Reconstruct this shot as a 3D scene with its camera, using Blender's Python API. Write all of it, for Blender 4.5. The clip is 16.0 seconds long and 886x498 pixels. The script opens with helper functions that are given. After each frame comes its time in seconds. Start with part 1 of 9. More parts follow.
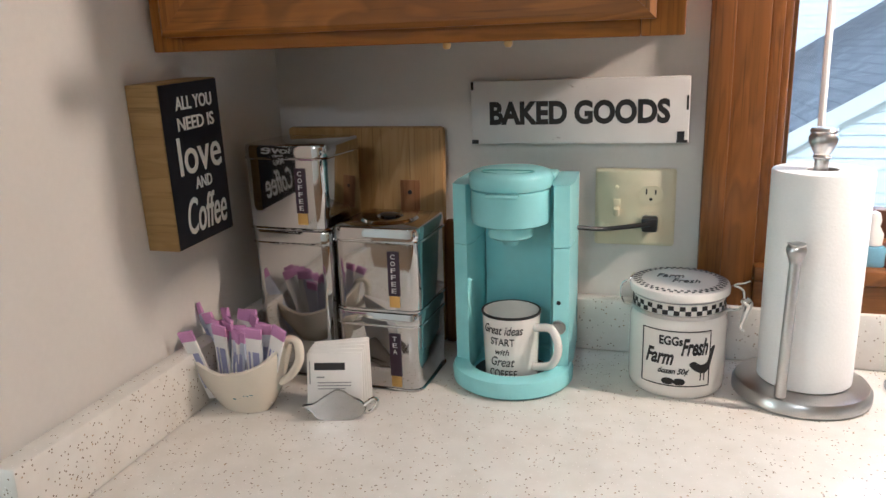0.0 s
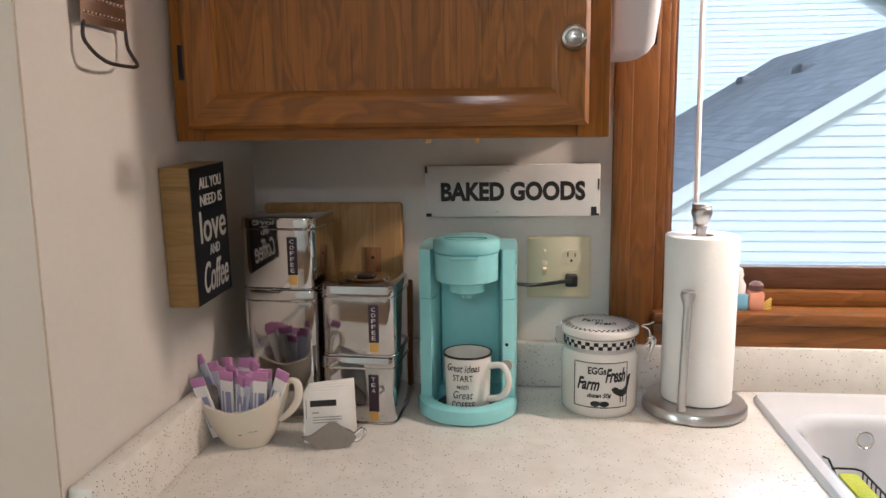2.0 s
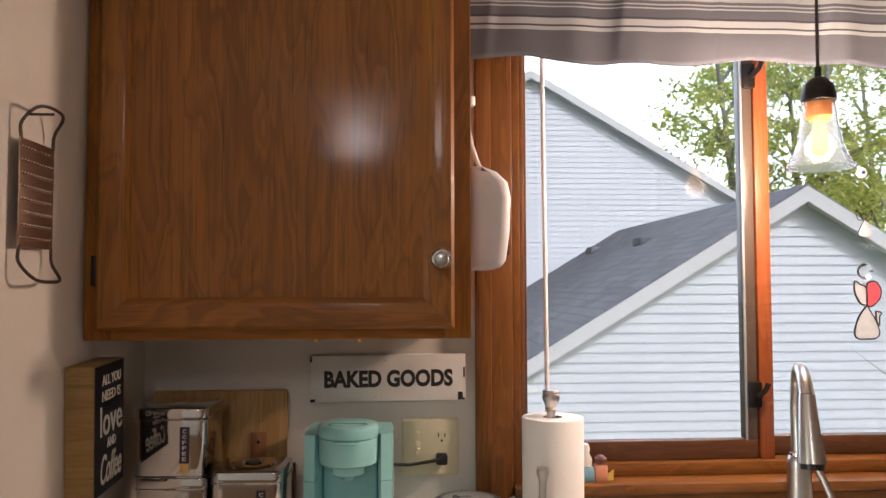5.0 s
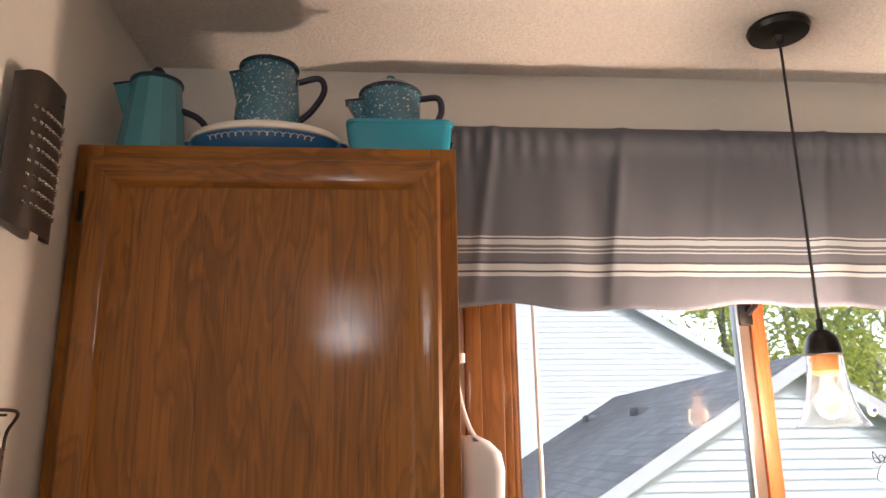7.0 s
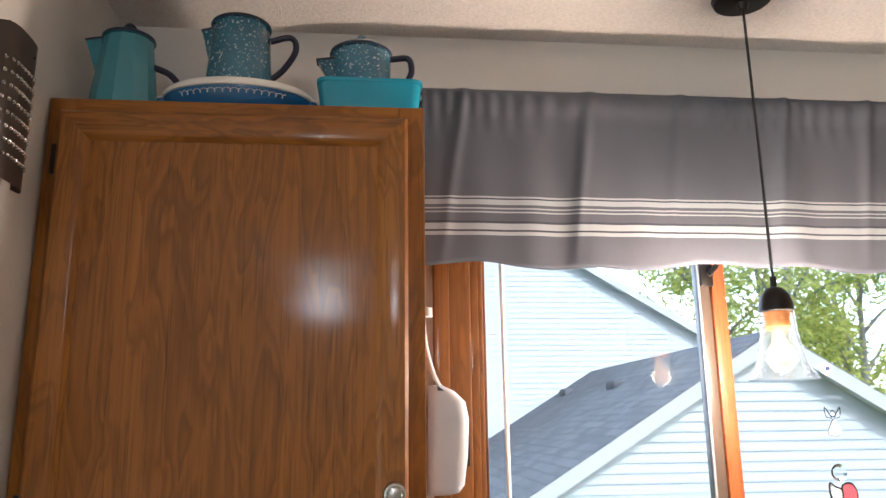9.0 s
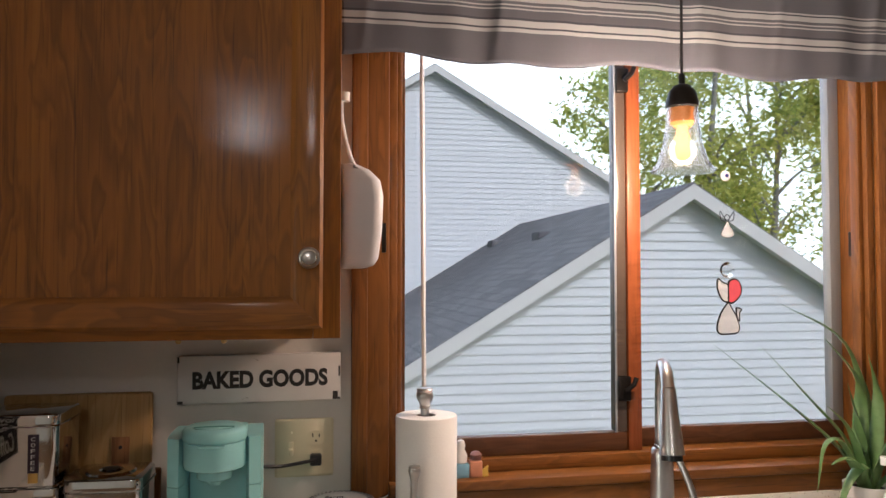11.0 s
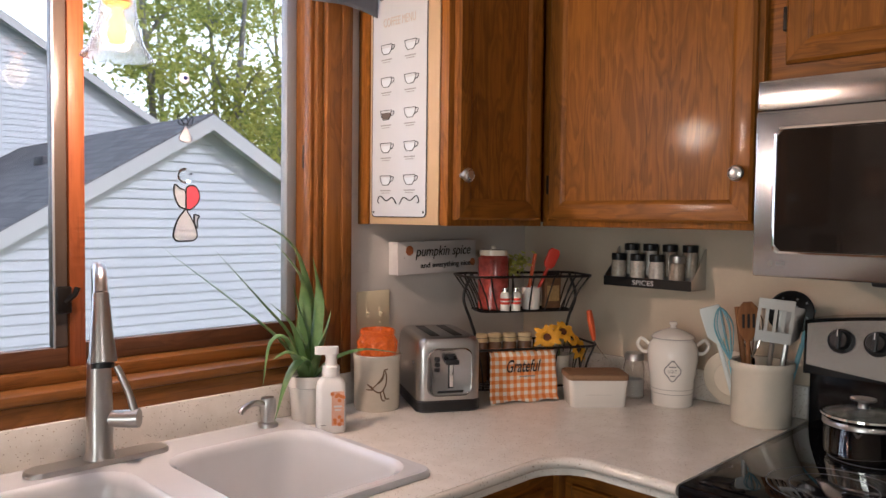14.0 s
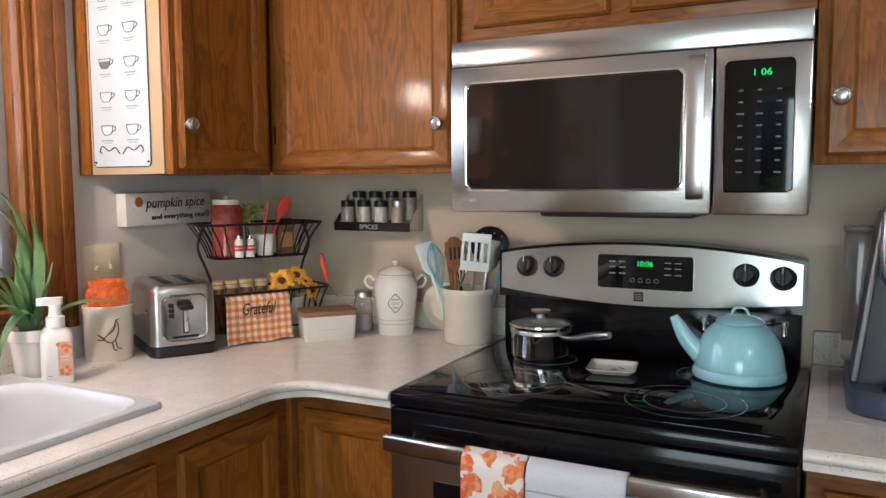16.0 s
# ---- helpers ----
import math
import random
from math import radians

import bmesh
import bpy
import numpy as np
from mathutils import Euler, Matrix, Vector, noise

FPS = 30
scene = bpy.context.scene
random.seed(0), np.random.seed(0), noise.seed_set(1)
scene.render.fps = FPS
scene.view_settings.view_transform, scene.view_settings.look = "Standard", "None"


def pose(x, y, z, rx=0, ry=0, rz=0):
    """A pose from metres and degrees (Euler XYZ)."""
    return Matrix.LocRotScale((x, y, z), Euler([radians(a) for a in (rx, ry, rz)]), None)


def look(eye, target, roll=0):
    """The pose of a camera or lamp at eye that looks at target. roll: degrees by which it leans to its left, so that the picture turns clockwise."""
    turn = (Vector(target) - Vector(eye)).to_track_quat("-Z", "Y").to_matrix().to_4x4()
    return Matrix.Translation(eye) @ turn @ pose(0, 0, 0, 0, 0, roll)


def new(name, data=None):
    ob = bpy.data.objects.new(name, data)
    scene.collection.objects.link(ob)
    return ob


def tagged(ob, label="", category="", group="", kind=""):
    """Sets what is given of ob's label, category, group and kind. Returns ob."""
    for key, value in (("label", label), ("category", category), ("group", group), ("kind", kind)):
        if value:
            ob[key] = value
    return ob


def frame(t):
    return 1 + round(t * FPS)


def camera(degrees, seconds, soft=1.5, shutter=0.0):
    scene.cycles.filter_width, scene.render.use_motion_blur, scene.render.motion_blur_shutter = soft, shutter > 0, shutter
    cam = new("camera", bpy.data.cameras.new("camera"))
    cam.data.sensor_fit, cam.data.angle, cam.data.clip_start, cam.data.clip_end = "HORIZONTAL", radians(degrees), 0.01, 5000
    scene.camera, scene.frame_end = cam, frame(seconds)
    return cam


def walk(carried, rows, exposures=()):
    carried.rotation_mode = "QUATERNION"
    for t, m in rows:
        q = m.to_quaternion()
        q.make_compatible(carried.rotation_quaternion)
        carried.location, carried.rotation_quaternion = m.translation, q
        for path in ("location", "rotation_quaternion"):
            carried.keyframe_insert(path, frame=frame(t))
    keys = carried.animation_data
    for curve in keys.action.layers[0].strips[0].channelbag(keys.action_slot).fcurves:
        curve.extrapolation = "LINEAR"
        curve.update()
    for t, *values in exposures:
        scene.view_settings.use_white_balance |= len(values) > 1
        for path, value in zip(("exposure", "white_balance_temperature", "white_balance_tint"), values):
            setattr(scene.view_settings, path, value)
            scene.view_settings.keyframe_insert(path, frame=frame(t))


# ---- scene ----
cam = camera(60.6, 16.0)
EXPOSURE = [(0.0, 0.34, 4600, 4), (3.0, -0.03, 4920, 7), (5.5, -0.36, 5750, 19), (6.5, -0.10, 6250, 27), (7.2, 0.28, 5050, 7), (8.0, 0.52, 4620, 5), (10.5, -0.52, 5400, 11), (12.5, -0.76, 5100, 15), (14.5, -0.36, 5250, 17), (16.0, 0.00, 4780, 8)]
PATH = [
    (0, (0.614, -1.148, 1.357), (0.065, 0.707, 0.851), -1.8),
    (0.5, (0.624, -1.21, 1.366), (0.138, 0.677, 0.914), -1.7),
    (1, (0.579, -1.227, 1.352), (0.173, 0.692, 0.96), -1.5),
    (1.5, (0.546, -1.297, 1.379), (0.222, 0.643, 1.019), -1.2),
    (2, (0.52, -1.396, 1.383), (0.296, 0.565, 1.062), -0.7),
    (2.5, (0.509, -1.506, 1.387), (0.39, 0.469, 1.099), -0.2),
    (3, (0.511, -1.574, 1.366), (0.509, 0.414, 1.149), 0.1),
    (3.2, (0.514, -1.587, 1.376), (0.549, 0.402, 1.169), 0.1),
    (5.3, (0.501, -1.568, 1.478), (0.625, 0.421, 1.655), -0.2),
    (5.5, (0.499, -1.564, 1.5), (0.621, 0.419, 1.732), -0.3),
    (6, (0.514, -1.542, 1.564), (0.634, 0.425, 1.907), -0.4),
    (6.5, (0.512, -1.531, 1.614), (0.644, 0.415, 2.057), -0.7),
    (7, (0.516, -1.525, 1.642), (0.659, 0.404, 2.149), -0.8),
    (7.5, (0.516, -1.521, 1.65), (0.664, 0.397, 2.194), -0.7),
    (8, (0.521, -1.528, 1.646), (0.672, 0.389, 2.198), -0.7),
    (8.2, (0.519, -1.534, 1.64), (0.674, 0.385, 2.183), -0.7),
    (10.3, (0.574, -1.563, 1.513), (0.874, 0.404, 1.712), -0.4),
    (10.5, (0.569, -1.563, 1.501), (0.887, 0.405, 1.661), -0.3),
    (11, (0.564, -1.568, 1.465), (0.935, 0.396, 1.539), 0.0),
    (11.5, (0.57, -1.574, 1.434), (1.039, 0.371, 1.45), 0.3),
    (12, (0.597, -1.57, 1.424), (1.212, 0.333, 1.403), 0.7),
    (12.5, (0.647, -1.584, 1.414), (1.435, 0.254, 1.374), 0.9),
    (13, (0.677, -1.584, 1.402), (1.689, 0.141, 1.358), 1.0),
    (13.5, (0.714, -1.585, 1.402), (1.936, -0.002, 1.34), 0.9),
    (14, (0.741, -1.596, 1.393), (2.153, -0.182, 1.309), 0.7),
    (14.5, (0.76, -1.634, 1.38), (2.317, -0.383, 1.267), 0.3),
    (15, (0.772, -1.662, 1.36), (2.439, -0.566, 1.222), 0.1),
    (15.5, (0.767, -1.674, 1.342), (2.507, -0.701, 1.179), -0.1),
    (16, (0.667, -1.755, 1.345), (2.441, -0.848, 1.174), -0.3),
]
walk(cam, [(t, look(eye, target, roll)) for t, eye, target, roll in PATH], EXPOSURE)

# ---- world, sun, exposure ----
world = bpy.data.worlds.new("world")
scene.world = world
world.use_nodes = True
wn = world.node_tree
sky = wn.nodes.new("ShaderNodeTexSky")
sky.sky_type = "NISHITA"
sky.sun_disc = False
sky.sun_elevation, sky.sun_rotation = radians(40), radians(146)
sky.air_density, sky.dust_density, sky.ozone_density = 1.0, 6.0, 1.0
wn.nodes["Background"].inputs[1].default_value = 0.15
wn.links.new(sky.outputs[0], wn.nodes["Background"].inputs[0])


def lamp(name, kind, m, energy, color=(1, 1, 1), **settings):
    data = bpy.data.lights.new(name, kind)
    data.energy, data.color = energy, color
    for key, value in settings.items():
        if key == "size":
            data.size = value
        elif key == "size_y":
            data.shape = "RECTANGLE"
            data.size_y = value
        elif key == "radius":
            data.shadow_soft_size = value
        elif key == "angle":
            data.angle = value
    ob = new(name, data)
    ob.matrix_world = m
    return ob


lamp("sun", "SUN", look((4, -6, 6), (0, 0, 0)), 1.8, (1, 0.96, 0.92), angle=radians(3))
# daylight through the kitchen window and through the glazed door of the dining corner
lamp("window_daylight", "AREA", look((1.32, 0.02, 2.10), (1.32, -0.50, 0.9)), 2, (0.93, 0.97, 1.0), size=1.1, size_y=0.08)
lamp("door_daylight", "AREA", look((-3.1, -2.26, 1.1), (2.0, -1.6, 1.0)), 84, (1.0, 0.94, 0.70), size=1.72, size_y=1.9)


# ---- materials ----
class Mat:
    """A node material with short helpers."""

    def __init__(self, name, color=(0.5, 0.5, 0.5), rough=0.5, metal=0.0, coat=0.0, trans=0.0, ior=1.45, spec=0.5):
        self.m = bpy.data.materials.new(name)
        self.m.use_nodes = True
        self.t = self.m.node_tree
        self.b = self.t.nodes["Principled BSDF"]
        self.set("Base Color", (*color, 1))
        self.set("Roughness", rough)
        self.set("Metallic", metal)
        self.set("Coat Weight", coat)
        self.set("Coat Roughness", 0.09)
        self.set("Transmission Weight", trans)
        self.set("IOR", ior)
        self.set("Specular IOR Level", spec)

    def set(self, key, value):
        self.b.inputs[key].default_value = value

    def node(self, kind, **inputs):
        n = self.t.nodes.new(kind)
        for key, value in inputs.items():
            n.inputs[key.replace("_", " ")].default_value = value
        return n

    def link(self, a, b):
        self.t.links.new(a, b)

    def coords(self, scale=(1, 1, 1), rot=(0, 0, 0), which="Object"):
        c = self.node("ShaderNodeTexCoord")
        p = self.node("ShaderNodeMapping", Scale=scale, Rotation=rot)
        self.link(c.outputs[which], p.inputs[0])
        return p.outputs[0]

    def noise(self, scale, detail=4.0, vec=None, rough=0.55, dist=0.0):
        n = self.node("ShaderNodeTexNoise", Scale=scale, Detail=detail, Roughness=rough, Distortion=dist)
        self.link(vec if vec else self.coords(), n.inputs["Vector"])
        return n.outputs["Fac"]

    def ramp(self, fac, stops):
        r = self.node("ShaderNodeValToRGB")
        e = r.color_ramp.elements
        while len(e) < len(stops):
            e.new(0.5)
        for k, (pos, col) in zip(e, stops):
            k.position = pos
            k.color = (*col, 1) if len(col) == 3 else col
        self.link(fac, r.inputs[0])
        return r.outputs[0]

    def mix(self, fac, a, b, blend="MIX"):
        x = self.node("ShaderNodeMix")
        x.data_type, x.blend_type = "RGBA", blend
        for sock, v in ((x.inputs[0], fac), (x.inputs[6], a), (x.inputs[7], b)):
            if isinstance(v, (int, float)):
                sock.default_value = v
            elif isinstance(v, tuple):
                sock.default_value = (*v, 1)
            else:
                self.link(v, sock)
        return x.outputs[2]

    def color(self, out):
        self.link(out, self.b.inputs["Base Color"])
        return self

    def rough(self, fac, lo, hi):
        r = self.node("ShaderNodeMapRange")
        r.inputs[3].default_value, r.inputs[4].default_value = lo, hi
        self.link(fac, r.inputs[0])
        self.link(r.outputs[0], self.b.inputs["Roughness"])
        return self

    def bump(self, fac, strength=0.2, distance=0.001):
        n = self.node("ShaderNodeBump", Strength=strength, Distance=distance)
        self.link(fac, n.inputs["Height"])
        self.link(n.outputs[0], self.b.inputs["Normal"])
        return self

    def speckle(self, color, amount=0.06, scale=40, bump=0.1):
        """Slight uneven tone and relief, for plain painted or glazed surfaces."""
        f = self.noise(scale, 5)
        big = self.noise(scale / 12, 3)
        dark = tuple(c * (1 - 2 * amount) for c in color)
        lite = tuple(min(1, c * (1 + amount)) for c in color)
        self.color(self.mix(0.5, self.ramp(f, [(0.3, dark), (0.7, lite)]), self.ramp(big, [(0.3, dark), (0.7, lite)])))
        if bump:
            self.bump(f, bump, 0.0006)
        return self


def wood(name, dark, mid, light, axis="z", coat=0.17, rough=0.46, ring=9.0):
    """Oak: long pores, cathedral figure and slow tone changes, running along one axis."""
    w = Mat(name, mid, rough, coat=coat, spec=0.32)
    s = {"z": (1, 1, 0.19), "x": (0.19, 1, 1), "y": (1, 0.19, 1)}[axis]
    info = w.node("ShaderNodeObjectInfo")
    add = w.node("ShaderNodeVectorMath")
    add.operation = "ADD"
    w.link(w.coords(s), add.inputs[0])
    w.link(info.outputs["Random"], add.inputs[1])
    vec = add.outputs[0]
    s2 = {"z": (1, 1, 0.02), "x": (0.02, 1, 1), "y": (1, 0.02, 1)}[axis]
    pores = w.noise(330, 4, w.coords(s2), 0.6)
    fine = w.noise(120, 5, w.coords(s2), 0.65)
    # flame-shaped growth figure with ragged edges, over soft long streaks
    flame = w.noise(ring * 1.75, 3.4, vec, 0.5, 0.5)
    streak = w.noise(46, 4, w.coords(s2), 0.6)
    tone = w.noise(2.6, 2, w.coords(s))
    base = w.ramp(fine, [(0.26, tuple(0.28 * d + 0.72 * m for d, m in zip(dark, mid))), (0.48, mid), (0.74, light)])
    base = w.mix(0.35, base, w.ramp(streak, [(0.34, mid), (0.64, light)]))
    shade = tuple(0.62 * d + 0.38 * m for d, m in zip(dark, mid))
    base = w.mix(w.ramp(flame, [(0.40, (0, 0, 0)), (0.425, (0.62, 0.62, 0.62)), (0.475, (0.05, 0.05, 0.05)), (0.505, (0.90, 0.90, 0.90)), (0.555, (0.35, 0.35, 0.35)), (0.60, (0.05, 0.05, 0.05)), (0.625, (0.85, 0.85, 0.85)), (0.70, (0.30, 0.30, 0.30))]), base, shade)
    base = w.mix(w.ramp(tone, [(0.35, (0, 0, 0)), (0.7, (0.30, 0.30, 0.30))]), base, light)
    pore_mask = w.ramp(pores, [(0.30, (0.55, 0.55, 0.55)), (0.44, (0, 0, 0))])
    w.color(w.mix(pore_mask, base, tuple(c * 0.5 for c in dark)))
    w.rough(fine, rough - 0.06, rough + 0.14)
    w.bump(pores, 0.22, 0.0006)
    wavy = w.node("ShaderNodeBump", Strength=0.17, Distance=0.0007)
    w.link(w.mix(0.45, pores, w.noise(150, 3, w.coords({"z": (1, 1, 0.25), "x": (0.25, 1, 1), "y": (1, 0.25, 1)}[axis]))), wavy.inputs["Height"])
    w.link(wavy.outputs[0], w.b.inputs["Coat Normal"])
    return w.m


OAK = ((0.072, 0.0225, 0.0018), (0.230, 0.080, 0.0057), (0.325, 0.126, 0.0092))
oak_z = wood("oak_upright", *OAK, axis="z")
oak_x = wood("oak_along_x", *OAK, axis="x")
oak_y = wood("oak_along_y", *OAK, axis="y")
WIN = ((0.060, 0.020, 0.0030), (0.172, 0.063, 0.0092), (0.250, 0.098, 0.0155))
win_z = wood("window_oak_upright", *WIN, axis="z", coat=0.25)
win_x = wood("window_oak_along", *WIN, axis="x", coat=0.25)
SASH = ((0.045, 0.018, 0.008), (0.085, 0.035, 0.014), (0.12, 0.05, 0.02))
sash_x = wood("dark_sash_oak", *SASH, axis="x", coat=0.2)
red_sash = wood("reddish_sash_oak", (0.14, 0.03, 0.006), (0.22, 0.055, 0.012), (0.27, 0.08, 0.02), axis="z", coat=0.3)
board_wood = wood("cutting_board_maple", (0.26, 0.14, 0.04), (0.38, 0.23, 0.08), (0.45, 0.29, 0.115), axis="z", coat=0.0, rough=0.5, ring=7)
frame_wood = wood("pale_box_wood", (0.19, 0.11, 0.035), (0.28, 0.175, 0.060), (0.34, 0.225, 0.085), axis="z", coat=0.0, rough=0.6)
spoon_wood = wood("spoon_wood", (0.16, 0.06, 0.02), (0.25, 0.11, 0.04), (0.34, 0.17, 0.07), axis="z", coat=0.0, rough=0.55)
walnut_lid = wood("lid_wood", (0.15, 0.075, 0.035), (0.24, 0.14, 0.075), (0.30, 0.18, 0.10), axis="x", coat=0.0, rough=0.55)

wall_paint = Mat("greige_wall_paint", (0.64, 0.61, 0.57), 0.55).speckle((0.64, 0.61, 0.57), 0.02, 120, 0.25).m
# east wall: greige shifted to tan, the warm cast of light in its colour
warm_lit_wall = Mat("warm_lit_wall_paint", (0.55, 0.47, 0.36), 0.55).speckle((0.55, 0.47, 0.36), 0.02, 120, 0.25).m
tan_paint = Mat("tan_end_paint", (0.52, 0.42, 0.33), 0.6).speckle((0.52, 0.42, 0.33), 0.02, 120, 0.25).m


def ceiling_material():
    m = Mat("stippled_ceiling", (0.72, 0.68, 0.64), 0.9)
    f = m.noise(140, 6, rough=0.7)
    m.color(m.ramp(f, [(0.3, (0.68, 0.64, 0.60)), (0.6, (0.82, 0.78, 0.74))]))
    return m.bump(f, 0.9, 0.006).m


def quartz_material():
    m = Mat("speckled_cream_quartz", (0.66, 0.60, 0.52), 0.16, spec=0.5)
    base = m.ramp(m.noise(26, 5), [(0.3, (0.66, 0.625, 0.57)), (0.7, (0.74, 0.71, 0.66))])
    for scale, lo, col in ((250, 0.26, (0.22, 0.17, 0.12)), (110, 0.11, (0.16, 0.12, 0.08)), (150, 0.20, (0.44, 0.35, 0.25)), (330, 0.26, (0.80, 0.77, 0.72))):
        v = m.node("ShaderNodeTexVoronoi", Scale=scale)
        m.link(m.coords(), v.inputs["Vector"])
        sep = m.node("ShaderNodeSeparateColor")
        m.link(v.outputs["Color"], sep.inputs[0])
        keep = m.node("ShaderNodeMath")
        keep.operation = "GREATER_THAN"
        keep.inputs[1].default_value = 0.86
        m.link(sep.outputs[0], keep.inputs[0])
        near = m.node("ShaderNodeMath")
        near.operation = "LESS_THAN"
        near.inputs[1].default_value = lo
        m.link(v.outputs["Distance"], near.inputs[0])
        both = m.node("ShaderNodeMath")
        both.operation = "MULTIPLY"
        m.link(keep.outputs[0], both.inputs[0])
        m.link(near.outputs[0], both.inputs[1])
        base = m.mix(both.outputs[0], base, col)
    m.color(base)
    return m.rough(m.noise(14, 3), 0.12, 0.24).m


def brushed(name, color, rough, axis=(1, 1, 0.02), scale=1600):
    m = Mat(name, color, rough, metal=1.0)
    f = m.noise(scale, 4, m.coords(axis), 0.6)
    m.color(m.ramp(f, [(0.3, tuple(c * 0.96 for c in color)), (0.7, tuple(min(1, c * 1.03) for c in color))]))
    m.rough(f, rough - 0.02, rough + 0.03)
    return m.bump(f, 0.02, 0.0003).m


ceiling_mat = ceiling_material()
quartz = quartz_material()
steel = brushed("brushed_stainless", (0.48, 0.475, 0.465), 0.22, (1, 0.006, 1), 2600)
steel_z = brushed("brushed_nickel", (0.50, 0.485, 0.47), 0.28, (0.3, 0.3, 1), 900)
chrome = Mat("chrome", (0.78, 0.77, 0.75), 0.06, metal=1.0).m
pewter = brushed("pewter", (0.36, 0.345, 0.32), 0.20, (1, 1, 1), 60)


def tin_material():
    m = Mat("polished_tin", (0.50, 0.497, 0.495), 0.05, metal=1.0)
    f = m.noise(6, 3)
    m.rough(m.noise(60, 5), 0.03, 0.10)
    return m.bump(f, 0.10, 0.008).m


tin = tin_material()
dark_tin = brushed("old_grater_tin", (0.075, 0.062, 0.055), 0.5, (1, 1, 1), 40)
copper_tin = brushed("brown_grater_tin", (0.30, 0.21, 0.16), 0.4, (1, 1, 1), 40)
black_plastic = Mat("black_plastic", (0.012, 0.012, 0.013), 0.35).speckle((0.012, 0.012, 0.013), 0.1, 90, 0.05).m
black_metal = Mat("black_wire", (0.015, 0.013, 0.013), 0.4, metal=0.3).speckle((0.015, 0.013, 0.013), 0.2, 90, 0.05).m
black_glass = Mat("black_ceramic_glass", (0.004, 0.004, 0.005), 0.03, spec=0.5).m
black_enamel = Mat("black_enamel", (0.005, 0.005, 0.006), 0.12, spec=0.32).m
oven_glass = Mat("smoked_oven_glass", (0.016, 0.013, 0.011), 0.06, spec=0.6).m
aqua_plastic = Mat("aqua_plastic", (0.34, 0.68, 0.70), 0.22).speckle((0.34, 0.68, 0.70), 0.03, 60, 0.03).m
aqua_enamel = Mat("aqua_enamel", (0.37, 0.64, 0.72), 0.12, coat=0.5).speckle((0.37, 0.64, 0.72), 0.03, 20, 0.02).m
white_ceramic = Mat("white_ceramic", (0.78, 0.75, 0.70), 0.14, coat=0.4).speckle((0.78, 0.75, 0.70), 0.02, 30, 0.03).m
cream_ceramic = Mat("cream_ceramic", (0.72, 0.66, 0.55), 0.18, coat=0.4).speckle((0.72, 0.66, 0.55), 0.04, 24, 0.04).m
stoneware = Mat("grey_cream_stoneware", (0.66, 0.61, 0.51), 0.25, coat=0.3).speckle((0.66, 0.61, 0.51), 0.05, 30, 0.05).m
sink_white = Mat("white_sink_enamel", (0.58, 0.59, 0.61), 0.13, coat=0.4).speckle((0.58, 0.59, 0.61), 0.015, 16, 0.0).m
white_plastic = Mat("white_plastic", (0.78, 0.77, 0.76), 0.35).speckle((0.78, 0.77, 0.76), 0.02, 50, 0.03).m
almond = Mat("almond_plate_plastic", (0.66, 0.60, 0.42), 0.35).speckle((0.66, 0.60, 0.42), 0.02, 60, 0.02).m
paper = Mat("kitchen_paper", (0.82, 0.81, 0.79), 0.95)
paper = paper.speckle((0.82, 0.81, 0.79), 0.02, 300, 0.6).m
white_paper = Mat("white_paper", (0.76, 0.74, 0.71), 0.7).speckle((0.76, 0.74, 0.71), 0.03, 90, 0.2).m
pink_paper = Mat("mauve_paper", (0.50, 0.24, 0.46), 0.7).speckle((0.50, 0.24, 0.46), 0.06, 90, 0.2).m
blue_grey_paper = Mat("blue_grey_paper", (0.50, 0.52, 0.62), 0.65).speckle((0.50, 0.52, 0.62), 0.08, 90, 0.2).m
ink = Mat("black_ink", (0.015, 0.014, 0.014), 0.6).speckle((0.015, 0.014, 0.014), 0.1, 200, 0.0).m
grey_ink = Mat("grey_ink", (0.25, 0.25, 0.25), 0.6).m
cream_ink = Mat("cream_lettering", (0.72, 0.69, 0.62), 0.7).speckle((0.72, 0.69, 0.62), 0.06, 120, 0.0).m
white_ink = Mat("white_lettering", (0.62, 0.62, 0.62), 0.6).m
slate_black = Mat("matt_black_board", (0.012, 0.013, 0.019), 0.55, spec=0.25).speckle((0.012, 0.013, 0.019), 0.25, 60, 0.1).m
orange_plastic = Mat("orange_plastic", (0.62, 0.10, 0.02), 0.35).speckle((0.62, 0.10, 0.02), 0.05, 60, 0.0).m
red_silicone = Mat("red_silicone", (0.60, 0.05, 0.025), 0.45).speckle((0.60, 0.05, 0.025), 0.05, 60, 0.0).m
teal_blue = Mat("light_blue_silicone", (0.22, 0.48, 0.58), 0.4).speckle((0.22, 0.48, 0.58), 0.05, 60, 0.0).m
clear_glass = Mat("clear_glass", (0.97, 0.98, 0.97), 0.02, trans=1.0, ior=1.45).m
amber_glass = Mat("amber_glass", (0.95, 0.55, 0.25), 0.05, trans=1.0, ior=1.4).m
bronze_black = Mat("dark_bronze", (0.02, 0.017, 0.015), 0.38, metal=0.6).speckle((0.02, 0.017, 0.015), 0.15, 60, 0.0).m


